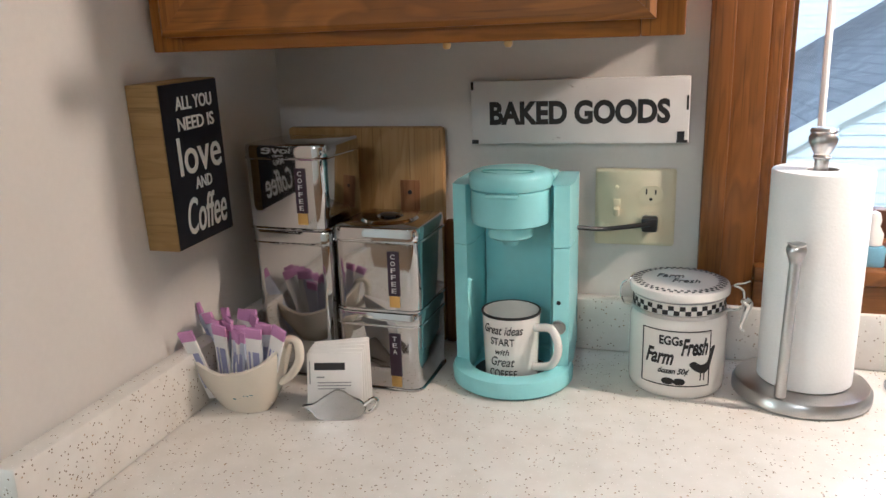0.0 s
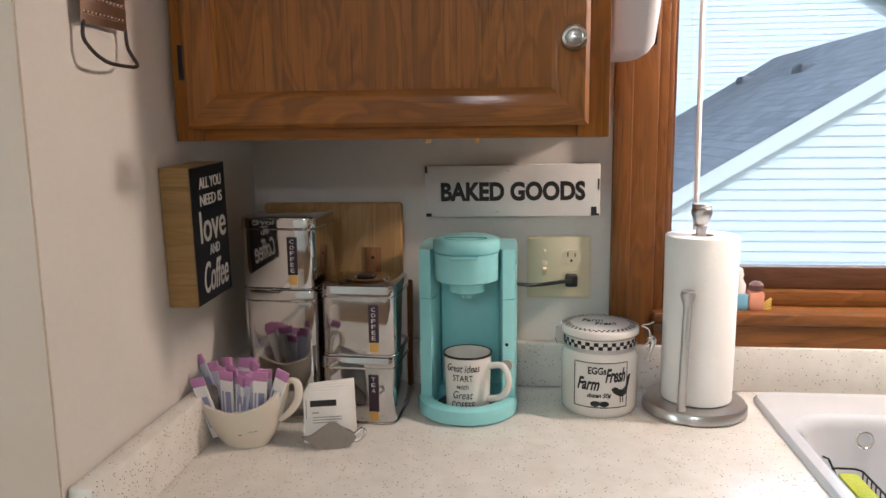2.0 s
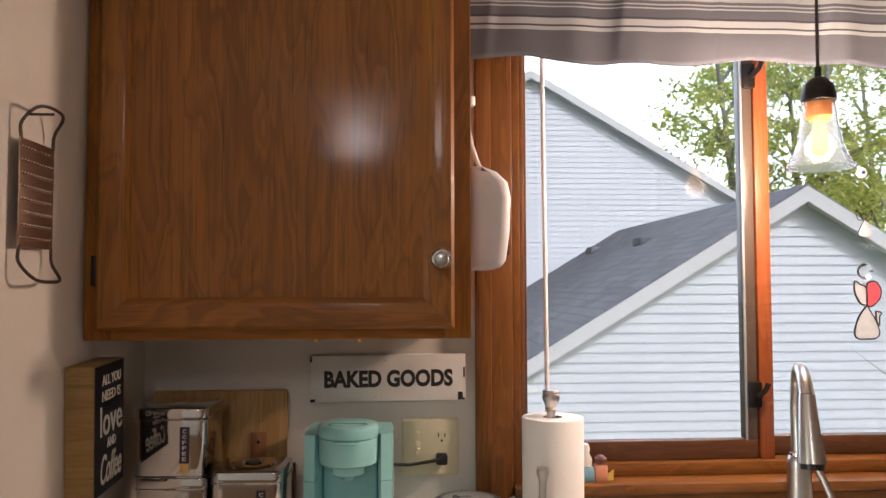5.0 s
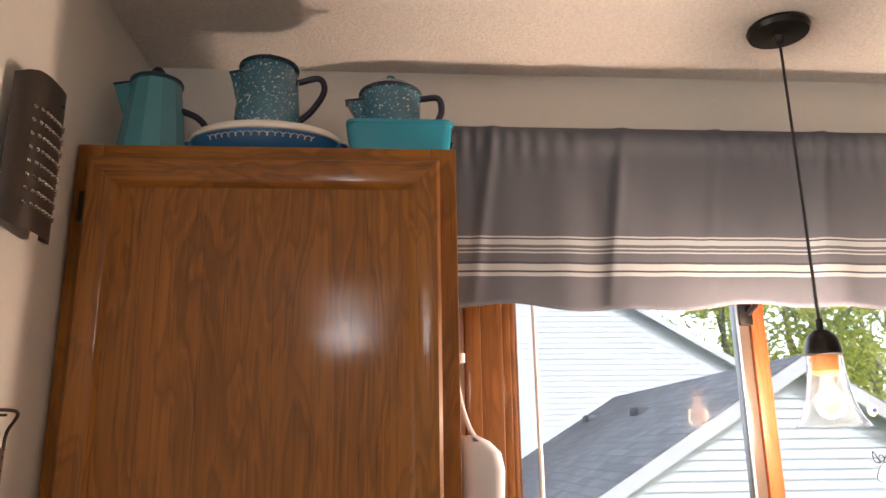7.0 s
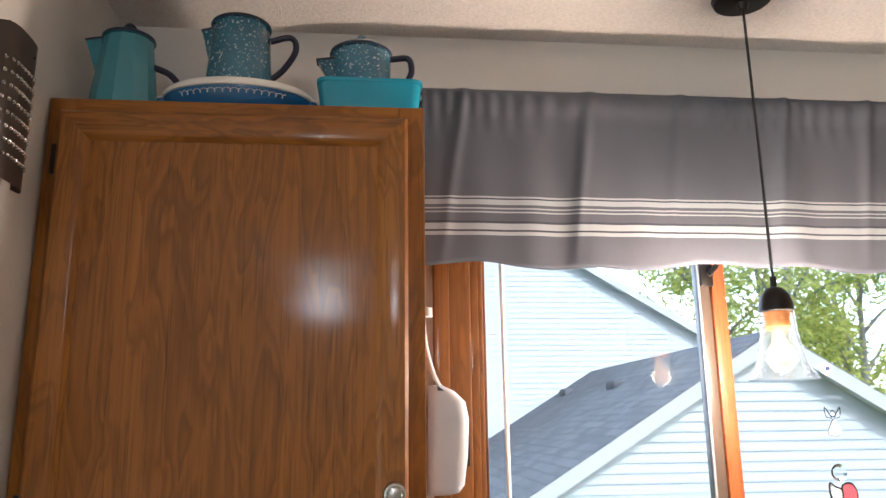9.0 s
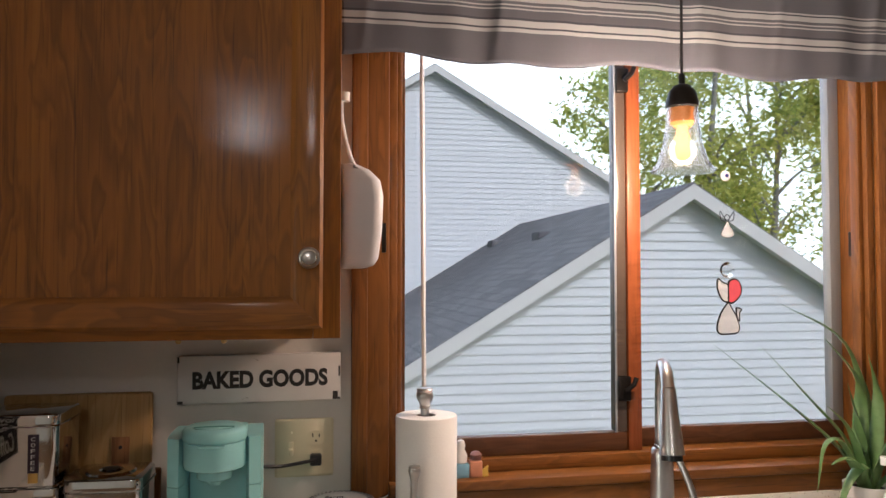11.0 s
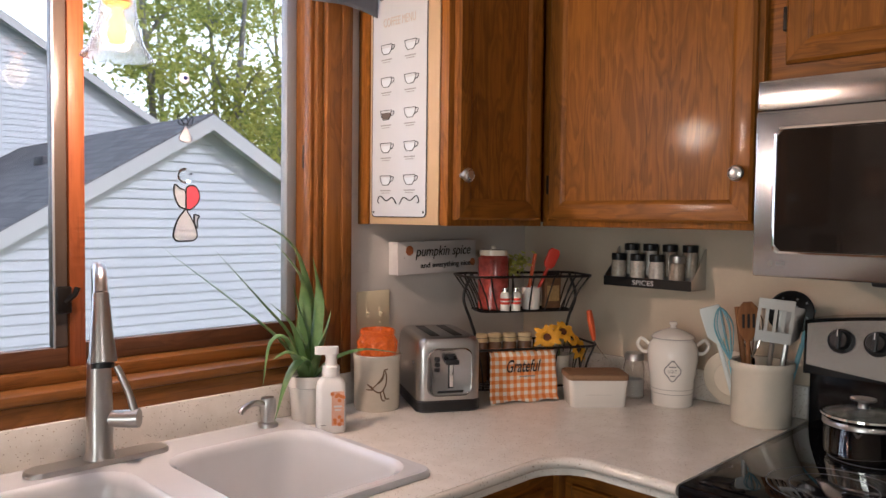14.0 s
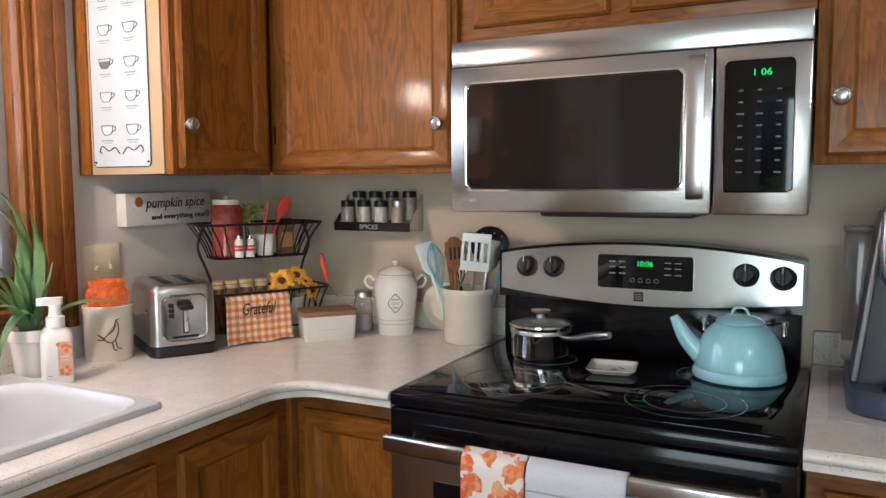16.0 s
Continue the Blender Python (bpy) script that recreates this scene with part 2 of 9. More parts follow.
# ---- mesh helpers ----
def box(bm, x0, x1, y0, y1, z0, z1, bevel=0.0, seg=2):
    """A box, with rounded edges where bevel is given."""
    m = Matrix.LocRotScale(((x0 + x1) / 2, (y0 + y1) / 2, (z0 + z1) / 2), None, (abs(x1 - x0), abs(y1 - y0), abs(z1 - z0)))
    got = bmesh.ops.create_cube(bm, size=1.0, matrix=m)
    if bevel:
        edges = list({e for v in got["verts"] for e in v.link_edges})
        bmesh.ops.bevel(bm, geom=edges, offset=bevel, segments=seg, affect="EDGES", profile=0.5)
    return bm


def lathe(bm, profile, seg=32, cx=0.0, cy=0.0, sx=1.0, sy=1.0):
    """A body of revolution from (radius, height) pairs; a zero radius closes it."""
    rings = []
    for r, z in profile:
        if r <= 1e-6:
            rings.append([bm.verts.new((cx, cy, z))])
        else:
            rings.append([bm.verts.new((cx + sx * r * math.cos(2 * math.pi * i / seg), cy + sy * r * math.sin(2 * math.pi * i / seg), z)) for i in range(seg)])
    for a, b in zip(rings, rings[1:]):
        for i in range(seg):
            j = (i + 1) % seg
            q = [a[i % len(a)], a[j % len(a)], b[j % len(b)], b[i % len(b)]]
            q = list(dict.fromkeys(q))
            if len(q) > 2:
                try:
                    bm.faces.new(q)
                except ValueError:
                    pass
    return bm


def tube(bm, points, r, seg=8, closed=False, taper=None):
    """A round bar along points; taper gives a radius factor for each point."""
    pts = [Vector(p) for p in points]
    n = len(pts)
    rings, up = [], None
    for i, p in enumerate(pts):
        a = pts[(i - 1) % n] if (closed or i > 0) else p
        b = pts[(i + 1) % n] if (closed or i < n - 1) else p
        d = (b - a).normalized()
        if up is None:
            up = d.orthogonal().normalized()
        up = (up - d * up.dot(d))
        up = up.normalized() if up.length > 1e-6 else d.orthogonal().normalized()
        side = d.cross(up)
        k = r * (taper[i] if taper else 1)
        rings.append([bm.verts.new(p + k * (math.cos(2 * math.pi * j / seg) * up + math.sin(2 * math.pi * j / seg) * side)) for j in range(seg)])
    for i in range(n if closed else n - 1):
        a, b = rings[i], rings[(i + 1) % n]
        for j in range(seg):
            bm.faces.new((a[j], a[(j + 1) % seg], b[(j + 1) % seg], b[j]))
    if not closed:
        bm.faces.new(rings[0][::-1])
        bm.faces.new(rings[-1])
    return bm


def curve_points(ctrl, n=8):
    """Catmull-Rom points through the control points."""
    c = [Vector(p) for p in ctrl]
    c = [2 * c[0] - c[1]] + c + [2 * c[-1] - c[-2]]
    out = []
    for i in range(1, len(c) - 2):
        for k in range(n):
            t = k / n
            out.append(0.5 * ((2 * c[i]) + (c[i + 1] - c[i - 1]) * t + (2 * c[i - 1] - 5 * c[i] + 4 * c[i + 1] - c[i + 2]) * t * t + (3 * c[i] - c[i - 1] - 3 * c[i + 1] + c[i + 2]) * t ** 3))
    return out + [c[-2]]


def rounded_outline(w, d, r, seg=6):
    """A rounded rectangle about the origin."""
    pts = []
    for cx, cy, a0 in ((w / 2 - r, d / 2 - r, 0), (-w / 2 + r, d / 2 - r, 90), (-w / 2 + r, -d / 2 + r, 180), (w / 2 - r, -d / 2 + r, 270)):
        for k in range(seg + 1):
            a = radians(a0 + 90 * k / seg)
            pts.append((cx + r * math.cos(a), cy + r * math.sin(a)))
    return pts


def loft(bm, sections, cap=(True, True)):
    """Joins closed outlines [(x, y, z), ...] of equal count."""
    rings = [[bm.verts.new(p) for p in s] for s in sections]
    n = len(rings[0])
    for a, b in zip(rings, rings[1:]):
        for i in range(n):
            bm.faces.new((a[i], a[(i + 1) % n], b[(i + 1) % n], b[i]))
    if cap[0]:
        bm.faces.new(rings[0][::-1])
    if cap[1]:
        bm.faces.new(rings[-1])
    return bm


def moved(bm, m):
    bmesh.ops.transform(bm, matrix=m, verts=bm.verts)
    return bm


def mesh_of(name, bm, material, smooth=40):
    bmesh.ops.recalc_face_normals(bm, faces=bm.faces)
    me = bpy.data.meshes.new(name)
    if smooth:
        for f in bm.faces:
            f.smooth = True
        limit = radians(smooth)
        for e in bm.edges:
            if len(e.link_faces) == 2 and e.calc_face_angle(0) > limit:
                e.smooth = False
    bm.to_mesh(me)
    bm.free()
    me.materials.append(material)
    return me


def part(name, bm, material, parent, label="", smooth=40):
    ob = new(name, mesh_of(name, bm, material, smooth))
    ob.parent = parent
    if label:
        tagged(ob, label)
    return ob


def thing(name, m, label, category, group="", kind=""):
    ob = new(name)
    ob.empty_display_size = 0.05
    ob.matrix_world = m
    return tagged(ob, label, category, group, kind)


def solid(name, bm, material, label="", category="", kind="", m=None, smooth=40):
    ob = new(name, mesh_of(name, bm, material, smooth))
    if m is not None:
        ob.matrix_world = m
    return tagged(ob, label, category, "", kind)


def B(*a, **k):
    return box(bmesh.new(), *a, **k)


def text_mesh(words, size, width=None, height=None, depth=0.0006, shear=0.0, bold=0.0, spacing=1.0):
    """Lettering as a thin mesh in the xy plane, centred; width and height stretch it to fit."""
    c = bpy.data.curves.new("lettering", "FONT")
    c.body, c.size, c.align_x, c.align_y = words, size, "CENTER", "CENTER"
    c.extrude, c.shear, c.offset, c.space_character = depth, shear, bold, spacing
    c.resolution_u = 4
    ob = bpy.data.objects.new("lettering", c)
    scene.collection.objects.link(ob)
    dg = bpy.context.evaluated_depsgraph_get()
    me = bpy.data.meshes.new_from_object(ob.evaluated_get(dg))
    bpy.data.objects.remove(ob)
    bm = bmesh.new()
    bm.from_mesh(me)
    bpy.data.meshes.remove(me)
    xs, ys = [v.co.x for v in bm.verts], [v.co.y for v in bm.verts]
    cx, cy = (min(xs) + max(xs)) / 2, (min(ys) + max(ys)) / 2
    kx = width / (max(xs) - min(xs)) if width else 1
    ky = height / (max(ys) - min(ys)) if height else (kx if width else 1)
    for v in bm.verts:
        v.co.x, v.co.y = (v.co.x - cx) * kx, (v.co.y - cy) * ky
    return bm


def wrap(bm, radius, z, a0, lift=0.0006):
    """Lays flat lettering round an upright cylinder; a0 is the angle of its middle (degrees, from +x)."""
    for v in bm.verts:
        a = radians(a0) + v.co.x / radius
        r = radius + lift + v.co.z
        v.co = Vector((r * math.cos(a), r * math.sin(a), z + v.co.y))
    return bm


def facing(bm, m):
    """Stands flat work (x right, y up, z out) on a face: m carries that frame."""
    return moved(bm, m)


# a frame whose x runs right, y up and z towards -y: for things on walls that face the camera
def on_back(x, y, z):
    return Matrix.Translation((x, y, z)) @ Matrix.Rotation(radians(90), 4, "X")


# the same on the wall at the right (faces -x) and on the wall at the left (faces +x)
def on_right(x, y, z):
    return Matrix.Translation((x, y, z)) @ Matrix.Rotation(radians(-90), 4, "Z") @ Matrix.Rotation(radians(90), 4, "X")


def on_left(x, y, z):
    return Matrix.Translation((x, y, z)) @ Matrix.Rotation(radians(90), 4, "Z") @ Matrix.Rotation(radians(90), 4, "X")


# ---- the room ----
W, CEIL, CT = 2.72, 2.445, 0.90
X0, Y0 = -3.2, -4.6
WX0, WX1, WZ0, WZ1 = 0.745, 1.895, 1.045, 2.15
solid("floor", B(X0, W + 0.15, Y0, 0.15, -0.12, 0), wood("floor_oak", (0.12, 0.06, 0.025), (0.2, 0.11, 0.05), (0.26, 0.15, 0.07), axis="y"), "oak plank kitchen floor", "floor", "structure", smooth=0)
solid("ceiling", B(X0 - 0.15, W + 0.15, Y0 - 0.15, 0.15, CEIL, CEIL + 0.12), ceiling_mat, "stippled off-white ceiling", "ceiling", "structure", smooth=0)
bm = bmesh.new()
box(bm, X0, WX0, 0, 0.15, 0, CEIL)
box(bm, WX1, W + 0.15, 0, 0.15, 0, CEIL)
box(bm, WX0, WX1, 0, 0.15, 0, WZ0)
box(bm, WX0, WX1, 0, 0.15, WZ1, CEIL)
solid("wall_north", bm, wall_paint, "greige painted wall with the kitchen window", "wall", "structure", smooth=0)
solid("wall_east", B(W, W + 0.15, Y0, 0, 0, CEIL), warm_lit_wall, "greige wall behind the range, coloured tan for warm light", "wall", "structure", smooth=0)
bm = bmesh.new()
box(bm, -0.12, 0, -0.65, 0, 0, CEIL)
solid("wall_west_stub", bm, wall_paint, "short greige wall stub beside the counter", "wall", "structure", smooth=0)
solid("trim", B(-0.119, -0.001, -0.653, -0.65, 0, CEIL), tan_paint, "tan painted end of the wall stub", "trim", "structure", smooth=0)
solid("wall_south", B(X0 - 0.15, W + 0.15, Y0 - 0.15, Y0, 0, CEIL), wall_paint, "plain wall behind", "wall", "structure", smooth=0)
bm = bmesh.new()
box(bm, X0 - 0.15, X0, Y0, -3.2, 0, CEIL)
box(bm, X0 - 0.15, X0, -1.1, 0.15, 0, CEIL)
box(bm, X0 - 0.15, X0, -3.2, -1.1, 2.15, CEIL)
solid("wall_west", bm, wall_paint, "plain wall with a glazed garden door", "wall", "structure", smooth=0)

# window lining, casing, stool and apron
win = thing("window_1", pose(0, 0, 0), "oak sliding kitchen window with two panes", "window", kind="structure")
for x0, x1 in ((WX0, WX0 + 0.018), (WX1 - 0.018, WX1)):
    part("jamb", B(x0, x1, -0.004, 0.15, WZ0, WZ1, bevel=0.002), win_z, win)
part("head", B(WX0, WX1, -0.004, 0.15, WZ1 - 0.018, WZ1), win_x, win)
for x0, x1, s in ((0.668, 0.745, 1), (1.895, 1.972, -1)):
    bm = B(x0, x1, -0.020, -0.001, WZ0 - 0.075, WZ1 + 0.07, bevel=0.005)
    box(bm, x0 + (0.0 if s > 0 else 0.045), x1 - (0.045 if s > 0 else 0.0), -0.026, -0.018, WZ0 - 0.075, WZ1 + 0.07, bevel=0.003)
    part("casing", bm, win_z, win)
part("casing", B(0.745, 1.895, -0.020, -0.001, WZ1, WZ1 + 0.07, bevel=0.005), win_x, win)
part("window_sill", B(WX0, WX1, -0.028, 0.15, WZ0 - 0.022, WZ0, bevel=0.004), win_x, win)
part("apron", B(0.745, 1.895, -0.022, -0.001, WZ0 - 0.077, WZ0 - 0.0225, bevel=0.005), win_x, win)
# fixed frame
part("track", B(WX0 + 0.018, WX1 - 0.018, 0.035, 0.149, WZ0, WZ0 + 0.028, bevel=0.003), win_x, win)
part("stop_bead", B(WX0 + 0.018, WX0 + 0.030, 0.01, 0.04, WZ0, WZ1 - 0.018, bevel=0.003), win_z, win)
part("stop_bead", B(WX1 - 0.030, WX1 - 0.018, 0.01, 0.04, WZ0, WZ1 - 0.018, bevel=0.003), win_z, win)


def sash(x0, x1, y0, left, right, mat_l, mat_r):
    """One pane with its rails; the stiles are of given width."""
    z0, z1 = WZ0 + 0.0285, WZ1 - 0.02
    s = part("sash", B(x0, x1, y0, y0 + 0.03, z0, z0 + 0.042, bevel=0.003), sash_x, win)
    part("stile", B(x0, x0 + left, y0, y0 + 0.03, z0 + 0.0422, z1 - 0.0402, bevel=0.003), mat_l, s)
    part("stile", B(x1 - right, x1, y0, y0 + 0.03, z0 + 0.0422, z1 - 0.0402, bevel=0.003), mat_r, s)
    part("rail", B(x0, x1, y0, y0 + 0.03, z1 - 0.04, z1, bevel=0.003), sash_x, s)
    g = part("pane", B(x0 + left - 0.004, x1 - right + 0.004, y0 + 0.012, y0 + 0.015, z0 + 0.038, z1 - 0.036), clear_glass, s, "clear window glass", 0)
    g.visible_shadow = False
    return s


grey_seal = Mat("grey_aluminium_seal", (0.30, 0.31, 0.32), 0.45, metal=0.4).m
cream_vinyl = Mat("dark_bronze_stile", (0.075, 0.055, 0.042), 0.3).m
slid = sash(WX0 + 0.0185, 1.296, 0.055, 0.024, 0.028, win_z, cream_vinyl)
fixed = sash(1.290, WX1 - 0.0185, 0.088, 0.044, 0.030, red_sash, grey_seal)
part("seal", B(1.2665, 1.2705, 0.050, 0.0548, WZ0 + 0.07, WZ1 - 0.07), grey_seal, win)
part("meeting_post", B(1.2975, 1.330, 0.050, 0.0875, WZ0 + 0.0285, WZ1 - 0.02, bevel=0.003), red_sash, win, "reddish oak meeting post")
for z in (1.214, 1.915):
    bm = B(1.270, 1.300, 0.040, 0.052, z - 0.028, z + 0.028, bevel=0.004)
    tube(bm, [(1.285, 0.034, z - 0.004), (1.300, 0.026, z + 0.012), (1.306, 0.026, z + 0.026)], 0.006)
    part("latch", bm, bronze_black, win, "dark bronze sash latch")

part("lock_slot", B(0.728, 0.737, -0.0285, -0.0255, 1.515, 1.575, bevel=0.001), bronze_black, win, "dark slot in the casing")
part("lock_slot", B(1.8745, 1.8775, 0.048, 0.060, 1.515, 1.575, bevel=0.001), bronze_black, win, "dark slot in the jamb")

# ---- worktop and splashback ----
SX0, SX1, SY0, SY1 = 0.912, 1.748, -0.578, -0.055
FR = -0.648
LEG = 2.045
worktop = thing("worktop", pose(0, 0, 0), "cream speckled quartz worktop along two walls", "worktop")
for b in ((0.002, SX0 + 0.02, FR, -0.002), (SX1 - 0.02, W - 0.002, FR, -0.002), (SX0 + 0.02, SX1 - 0.02, FR, SY0 + 0.02), (SX0 + 0.02, SX1 - 0.02, SY1 - 0.02, -0.002), (LEG, W - 0.002, -0.921, FR)):
    part("slab", B(b[0], b[1], b[2], b[3], CT - 0.038, CT), quartz, worktop, smooth=0)
# rounded inner corner
o = [(LEG, FR)] + [(LEG - 0.10 + 0.10 * math.sin(radians(a)), FR - 0.10 + 0.10 * math.cos(radians(a))) for a in range(0, 91, 9)][::-1]
part("corner_slab", loft(bmesh.new(), [[(x, y, CT - 0.038) for x, y in o], [(x, y, CT) for x, y in o]]), quartz, worktop, smooth=0)
part("nosing", tube(bmesh.new(), [(0.002, FR, CT - 0.012), (LEG - 0.10, FR, CT - 0.012)] + [(LEG - 0.10 + 0.10 * math.sin(radians(a)), FR - 0.10 + 0.10 * math.cos(radians(a)), CT - 0.012) for a in range(9, 82, 9)] + [(LEG, FR - 0.10, CT - 0.012), (LEG, -0.921, CT - 0.012)], 0.0115, 10), quartz, worktop)
wb = thing("worktop", pose(0, 0, 0), "cream quartz worktop past the range", "worktop")
part("slab", B(LEG, W - 0.002, -2.5, -1.728, CT - 0.038, CT), quartz, wb, smooth=0)
part("nosing", tube(bmesh.new(), [(LEG, -2.5, CT - 0.012), (LEG, -1.728, CT - 0.012)], 0.0115, 10), quartz, wb)
bm = B(0.032, W - 0.002, -0.030, -0.002, CT, CT + 0.083, bevel=0.004)
solid("splashback_north", bm, quartz, "low speckled quartz splashback under the window", "splashback", "structure")
solid("splashback_west", B(0.002, 0.032, -0.645, -0.002, CT, CT + 0.083, bevel=0.004), quartz, "low speckled quartz splashback on the stub wall", "splashback", "structure")
solid("splashback_east", B(W - 0.02, W - 0.002, -0.921, -0.0305, CT, CT + 0.083, bevel=0.004), quartz, "low quartz splashback behind the crocks", "splashback", "structure")
solid("splashback_range", B(W - 0.02, W - 0.002, -2.5, -1.728, CT, CT + 0.083, bevel=0.004), quartz, "low quartz splashback past the range", "splashback", "structure")


# ---- cabinets ----
def knob(parent, m):
    bm = lathe(bmesh.new(), [(0, 0), (0.007, 0.0), (0.006, 0.008), (0.007, 0.012), (0.0155, 0.016), (0.0175, 0.022), (0.0155, 0.028), (0.009, 0.031), (0, 0.032)], 24)
    k = part("knob", moved(bm, m), steel_z, parent, "satin nickel round knob")
    ring = lathe(bmesh.new(), [(0.0115, 0.0295), (0.013, 0.0318), (0.0112, 0.0325), (0.010, 0.031)], 24)
    part("knob_ring", moved(ring, m), chrome, k)


def door(parent, w, h, m, knob_at=None, hinge_side=0):
    """A framed oak door lying in x-y, z out; m stands it up. Its own stiles, rails and raised panel."""
    f = 0.052
    d = part("door", facing(B(f - 0.004, w - f + 0.004, f - 0.004, h - f + 0.004, 0.002, 0.010), m), oak_z, parent, "framed oak door")
    for x0, x1 in ((0, f), (w - f, w)):
        bm = bmesh.new()
        s = -1 if x0 else 1
        a, b = (x0, x1) if s > 0 else (x1, x0)
        prof = [(a, 0.0), (a, 0.013), (a + s * 0.006, 0.019), (a + s * 0.040, 0.019), (a + s * 0.046, 0.0155), (b, 0.011), (b, 0.0)]
        lo = [(x, 0.0 + abs(x - a), z) for x, z in prof]
        hi = [(x, h - abs(x - a), z) for x, z in prof]
        loft(bm, [lo, hi])
        part("stile", facing(bm, m), oak_z, d)
    for y0, s in ((0, 1), (h, -1)):
        bm = bmesh.new()
        prof = [(0, 0.0), (0, 0.013), (0.006, 0.019), (0.040, 0.019), (0.046, 0.0155), (f, 0.011), (f, 0.0)]
        lo = [(u + 0.0002, y0 + s * u, z) for u, z in prof]
        hi = [(w - u - 0.0002, y0 + s * u, z) for u, z in prof]
        loft(bm, [lo, hi])
        part("rail", facing(bm, m), oak_x if abs(m[0][0]) > 0.5 else oak_y, d)
    if knob_at:
        knob(d, m @ Matrix.Translation((knob_at[0], knob_at[1], 0.0185)))
    if hinge_side:
        x = 0 if hinge_side < 0 else w
        for y in (0.07, h - 0.11):
            part("hinge", facing(B(x - 0.008, x + 0.002, y, y + 0.05, 0.0, 0.014, bevel=0.002), m), bronze_black, d, "dark barrel hinge")
    return d


def upper(name, x0, x1, y0, y1, z0, z1, label):
    return solid(name, B(x0, x1, y0, y1, z0, z1, bevel=0.0015), oak_z, label, "cabinet")


UZ0, UZ1 = 1.372, 2.137
CZ0 = UZ0 - 0.007
cab = thing("wall_cabinet", pose(0, 0, 0), "single-door oak wall cabinet beside the window", "cabinet")
part("body", B(0.003, 0.628, -0.305, -0.002, CZ0 + 0.012, UZ1 - 0.001, bevel=0.001), oak_z, cab)
for x0, x1 in ((0.003, 0.045), (0.586, 0.630)):
    part("face_stile", B(x0, x1, -0.3155, -0.3052, CZ0, UZ1, bevel=0.002), oak_z, cab)
for z0, z1 in ((CZ0, CZ0 + 0.04), (UZ1 - 0.03, UZ1)):
    part("face_rail", B(0.0452, 0.5858, -0.3155, -0.3052, z0, z1, bevel=0.002), oak_x, cab)
door(cab, 0.575, 0.729, on_back(0.026, -0.3157, CZ0 + 0.017), (0.552, 0.113), -1)

sc = thing("wall_cabinet", pose(0, 0, 0), "narrow oak wall cabinet with a tin menu on its side", "cabinet")
part("body", B(2.020, 2.360, -0.310, -0.002, UZ0 + 0.002, UZ1, bevel=0.0015), oak_z, sc)
part("side_panel", B(2.0155, 2.0195, -0.302, -0.045, UZ0 + 0.001, UZ1, bevel=0.001), Mat("pale_side_panel", (0.46, 0.33, 0.19), 0.4).speckle((0.46, 0.33, 0.19), 0.04, 30, 0.05).m, sc, "pale side panel")
part("side_strip", B(2.010, 2.0195, -0.0445, -0.002, UZ0, UZ1, bevel=0.001), oak_z, sc)
part("face_frame", B(2.013, 2.372, -0.335, -0.3105, UZ0, UZ1, bevel=0.002), oak_z, sc)
door(sc, 0.315, 0.735, on_back(2.030, -0.3355, UZ0 + 0.015), (0.010, 0.105), 1)

mc = thing("wall_cabinet", pose(0, 0, 0), "oak corner wall cabinet beside the microwave", "cabinet")
part("body", B(2.392, W - 0.002, -0.922, -0.003, UZ0 + 0.012, UZ1, bevel=0.0015), oak_z, mc)
part("face_frame", B(2.376, 2.3915, -0.922, -0.337, UZ0, UZ1, bevel=0.002), oak_z, mc)
door(mc, 0.545, 0.735, on_right(2.3757, -0.365, UZ0 + 0.015), (0.519, 0.108), -1)

oc = thing("wall_cabinet", pose(0, 0, 0), "two-door oak cabinet above the microwave", "cabinet")
part("body", B(2.408, W - 0.002, -1.7185, -0.924, 1.690, UZ1, bevel=0.0015), oak_y, oc)
part("face_frame", B(2.392, 2.4075, -1.7185, -0.924, 1.690, UZ1, bevel=0.002), oak_y, oc)
door(oc, 0.335, 0.40, on_right(2.3917, -0.965, 1.722), None, -1)
door(oc, 0.335, 0.40, on_right(2.3917, -1.345, 1.722), None, 1)

rc = thing("wall_cabinet", pose(0, 0, 0), "oak wall cabinet past the microwave", "cabinet")
part("body", B(2.408, W - 0.002, -2.40, -1.7205, 1.390, UZ1, bevel=0.0015), oak_z, rc)
part("face_frame", B(2.392, 2.4075, -2.40, -1.7205, 1.380, UZ1, bevel=0.002), oak_z, rc)
door(rc, 0.44, 0.735, on_right(2.3917, -1.742, 1.398), (0.026, 0.115), 1)

bc = thing("base_cabinet", pose(0, 0, 0), "oak base cabinets under the worktop", "cabinet")
part("body", B(0.003, 2.10, -0.585, -0.004, 0.1, 0.70, bevel=0.001), oak_z, bc)
part("body", B(0.003, 0.90, -0.585, -0.004, 0.7005, CT - 0.0385, bevel=0.001), oak_z, bc)
part("body", B(1.76, 2.10, -0.585, -0.004, 0.7005, CT - 0.0385, bevel=0.001), oak_z, bc)
part("face_rail", B(0.003, 2.09, -0.600, -0.5855, 0.12, CT - 0.0385, bevel=0.001), oak_x, bc)
part("toe_kick", B(0.003, 2.10, -0.53, -0.10, 0.0, 0.0995), oak_x, bc)
for x, w in ((0.03, 0.40), (0.46, 0.40), (0.93, 0.36), (1.32, 0.36), (1.74, 0.30)):
    door(bc, w, 0.66, on_back(x, -0.6003, 0.15))
bc2 = thing("base_cabinet", pose(0, 0, 0), "oak corner base cabinet beside the range", "cabinet")
part("body", B(2.13, W - 0.004, -0.919, -0.60, 0.1, CT - 0.0385, bevel=0.001), oak_z, bc2)
part("face_rail", B(2.115, 2.1295, -0.919, -0.615, 0.12, CT - 0.0385, bevel=0.001), oak_y, bc2)
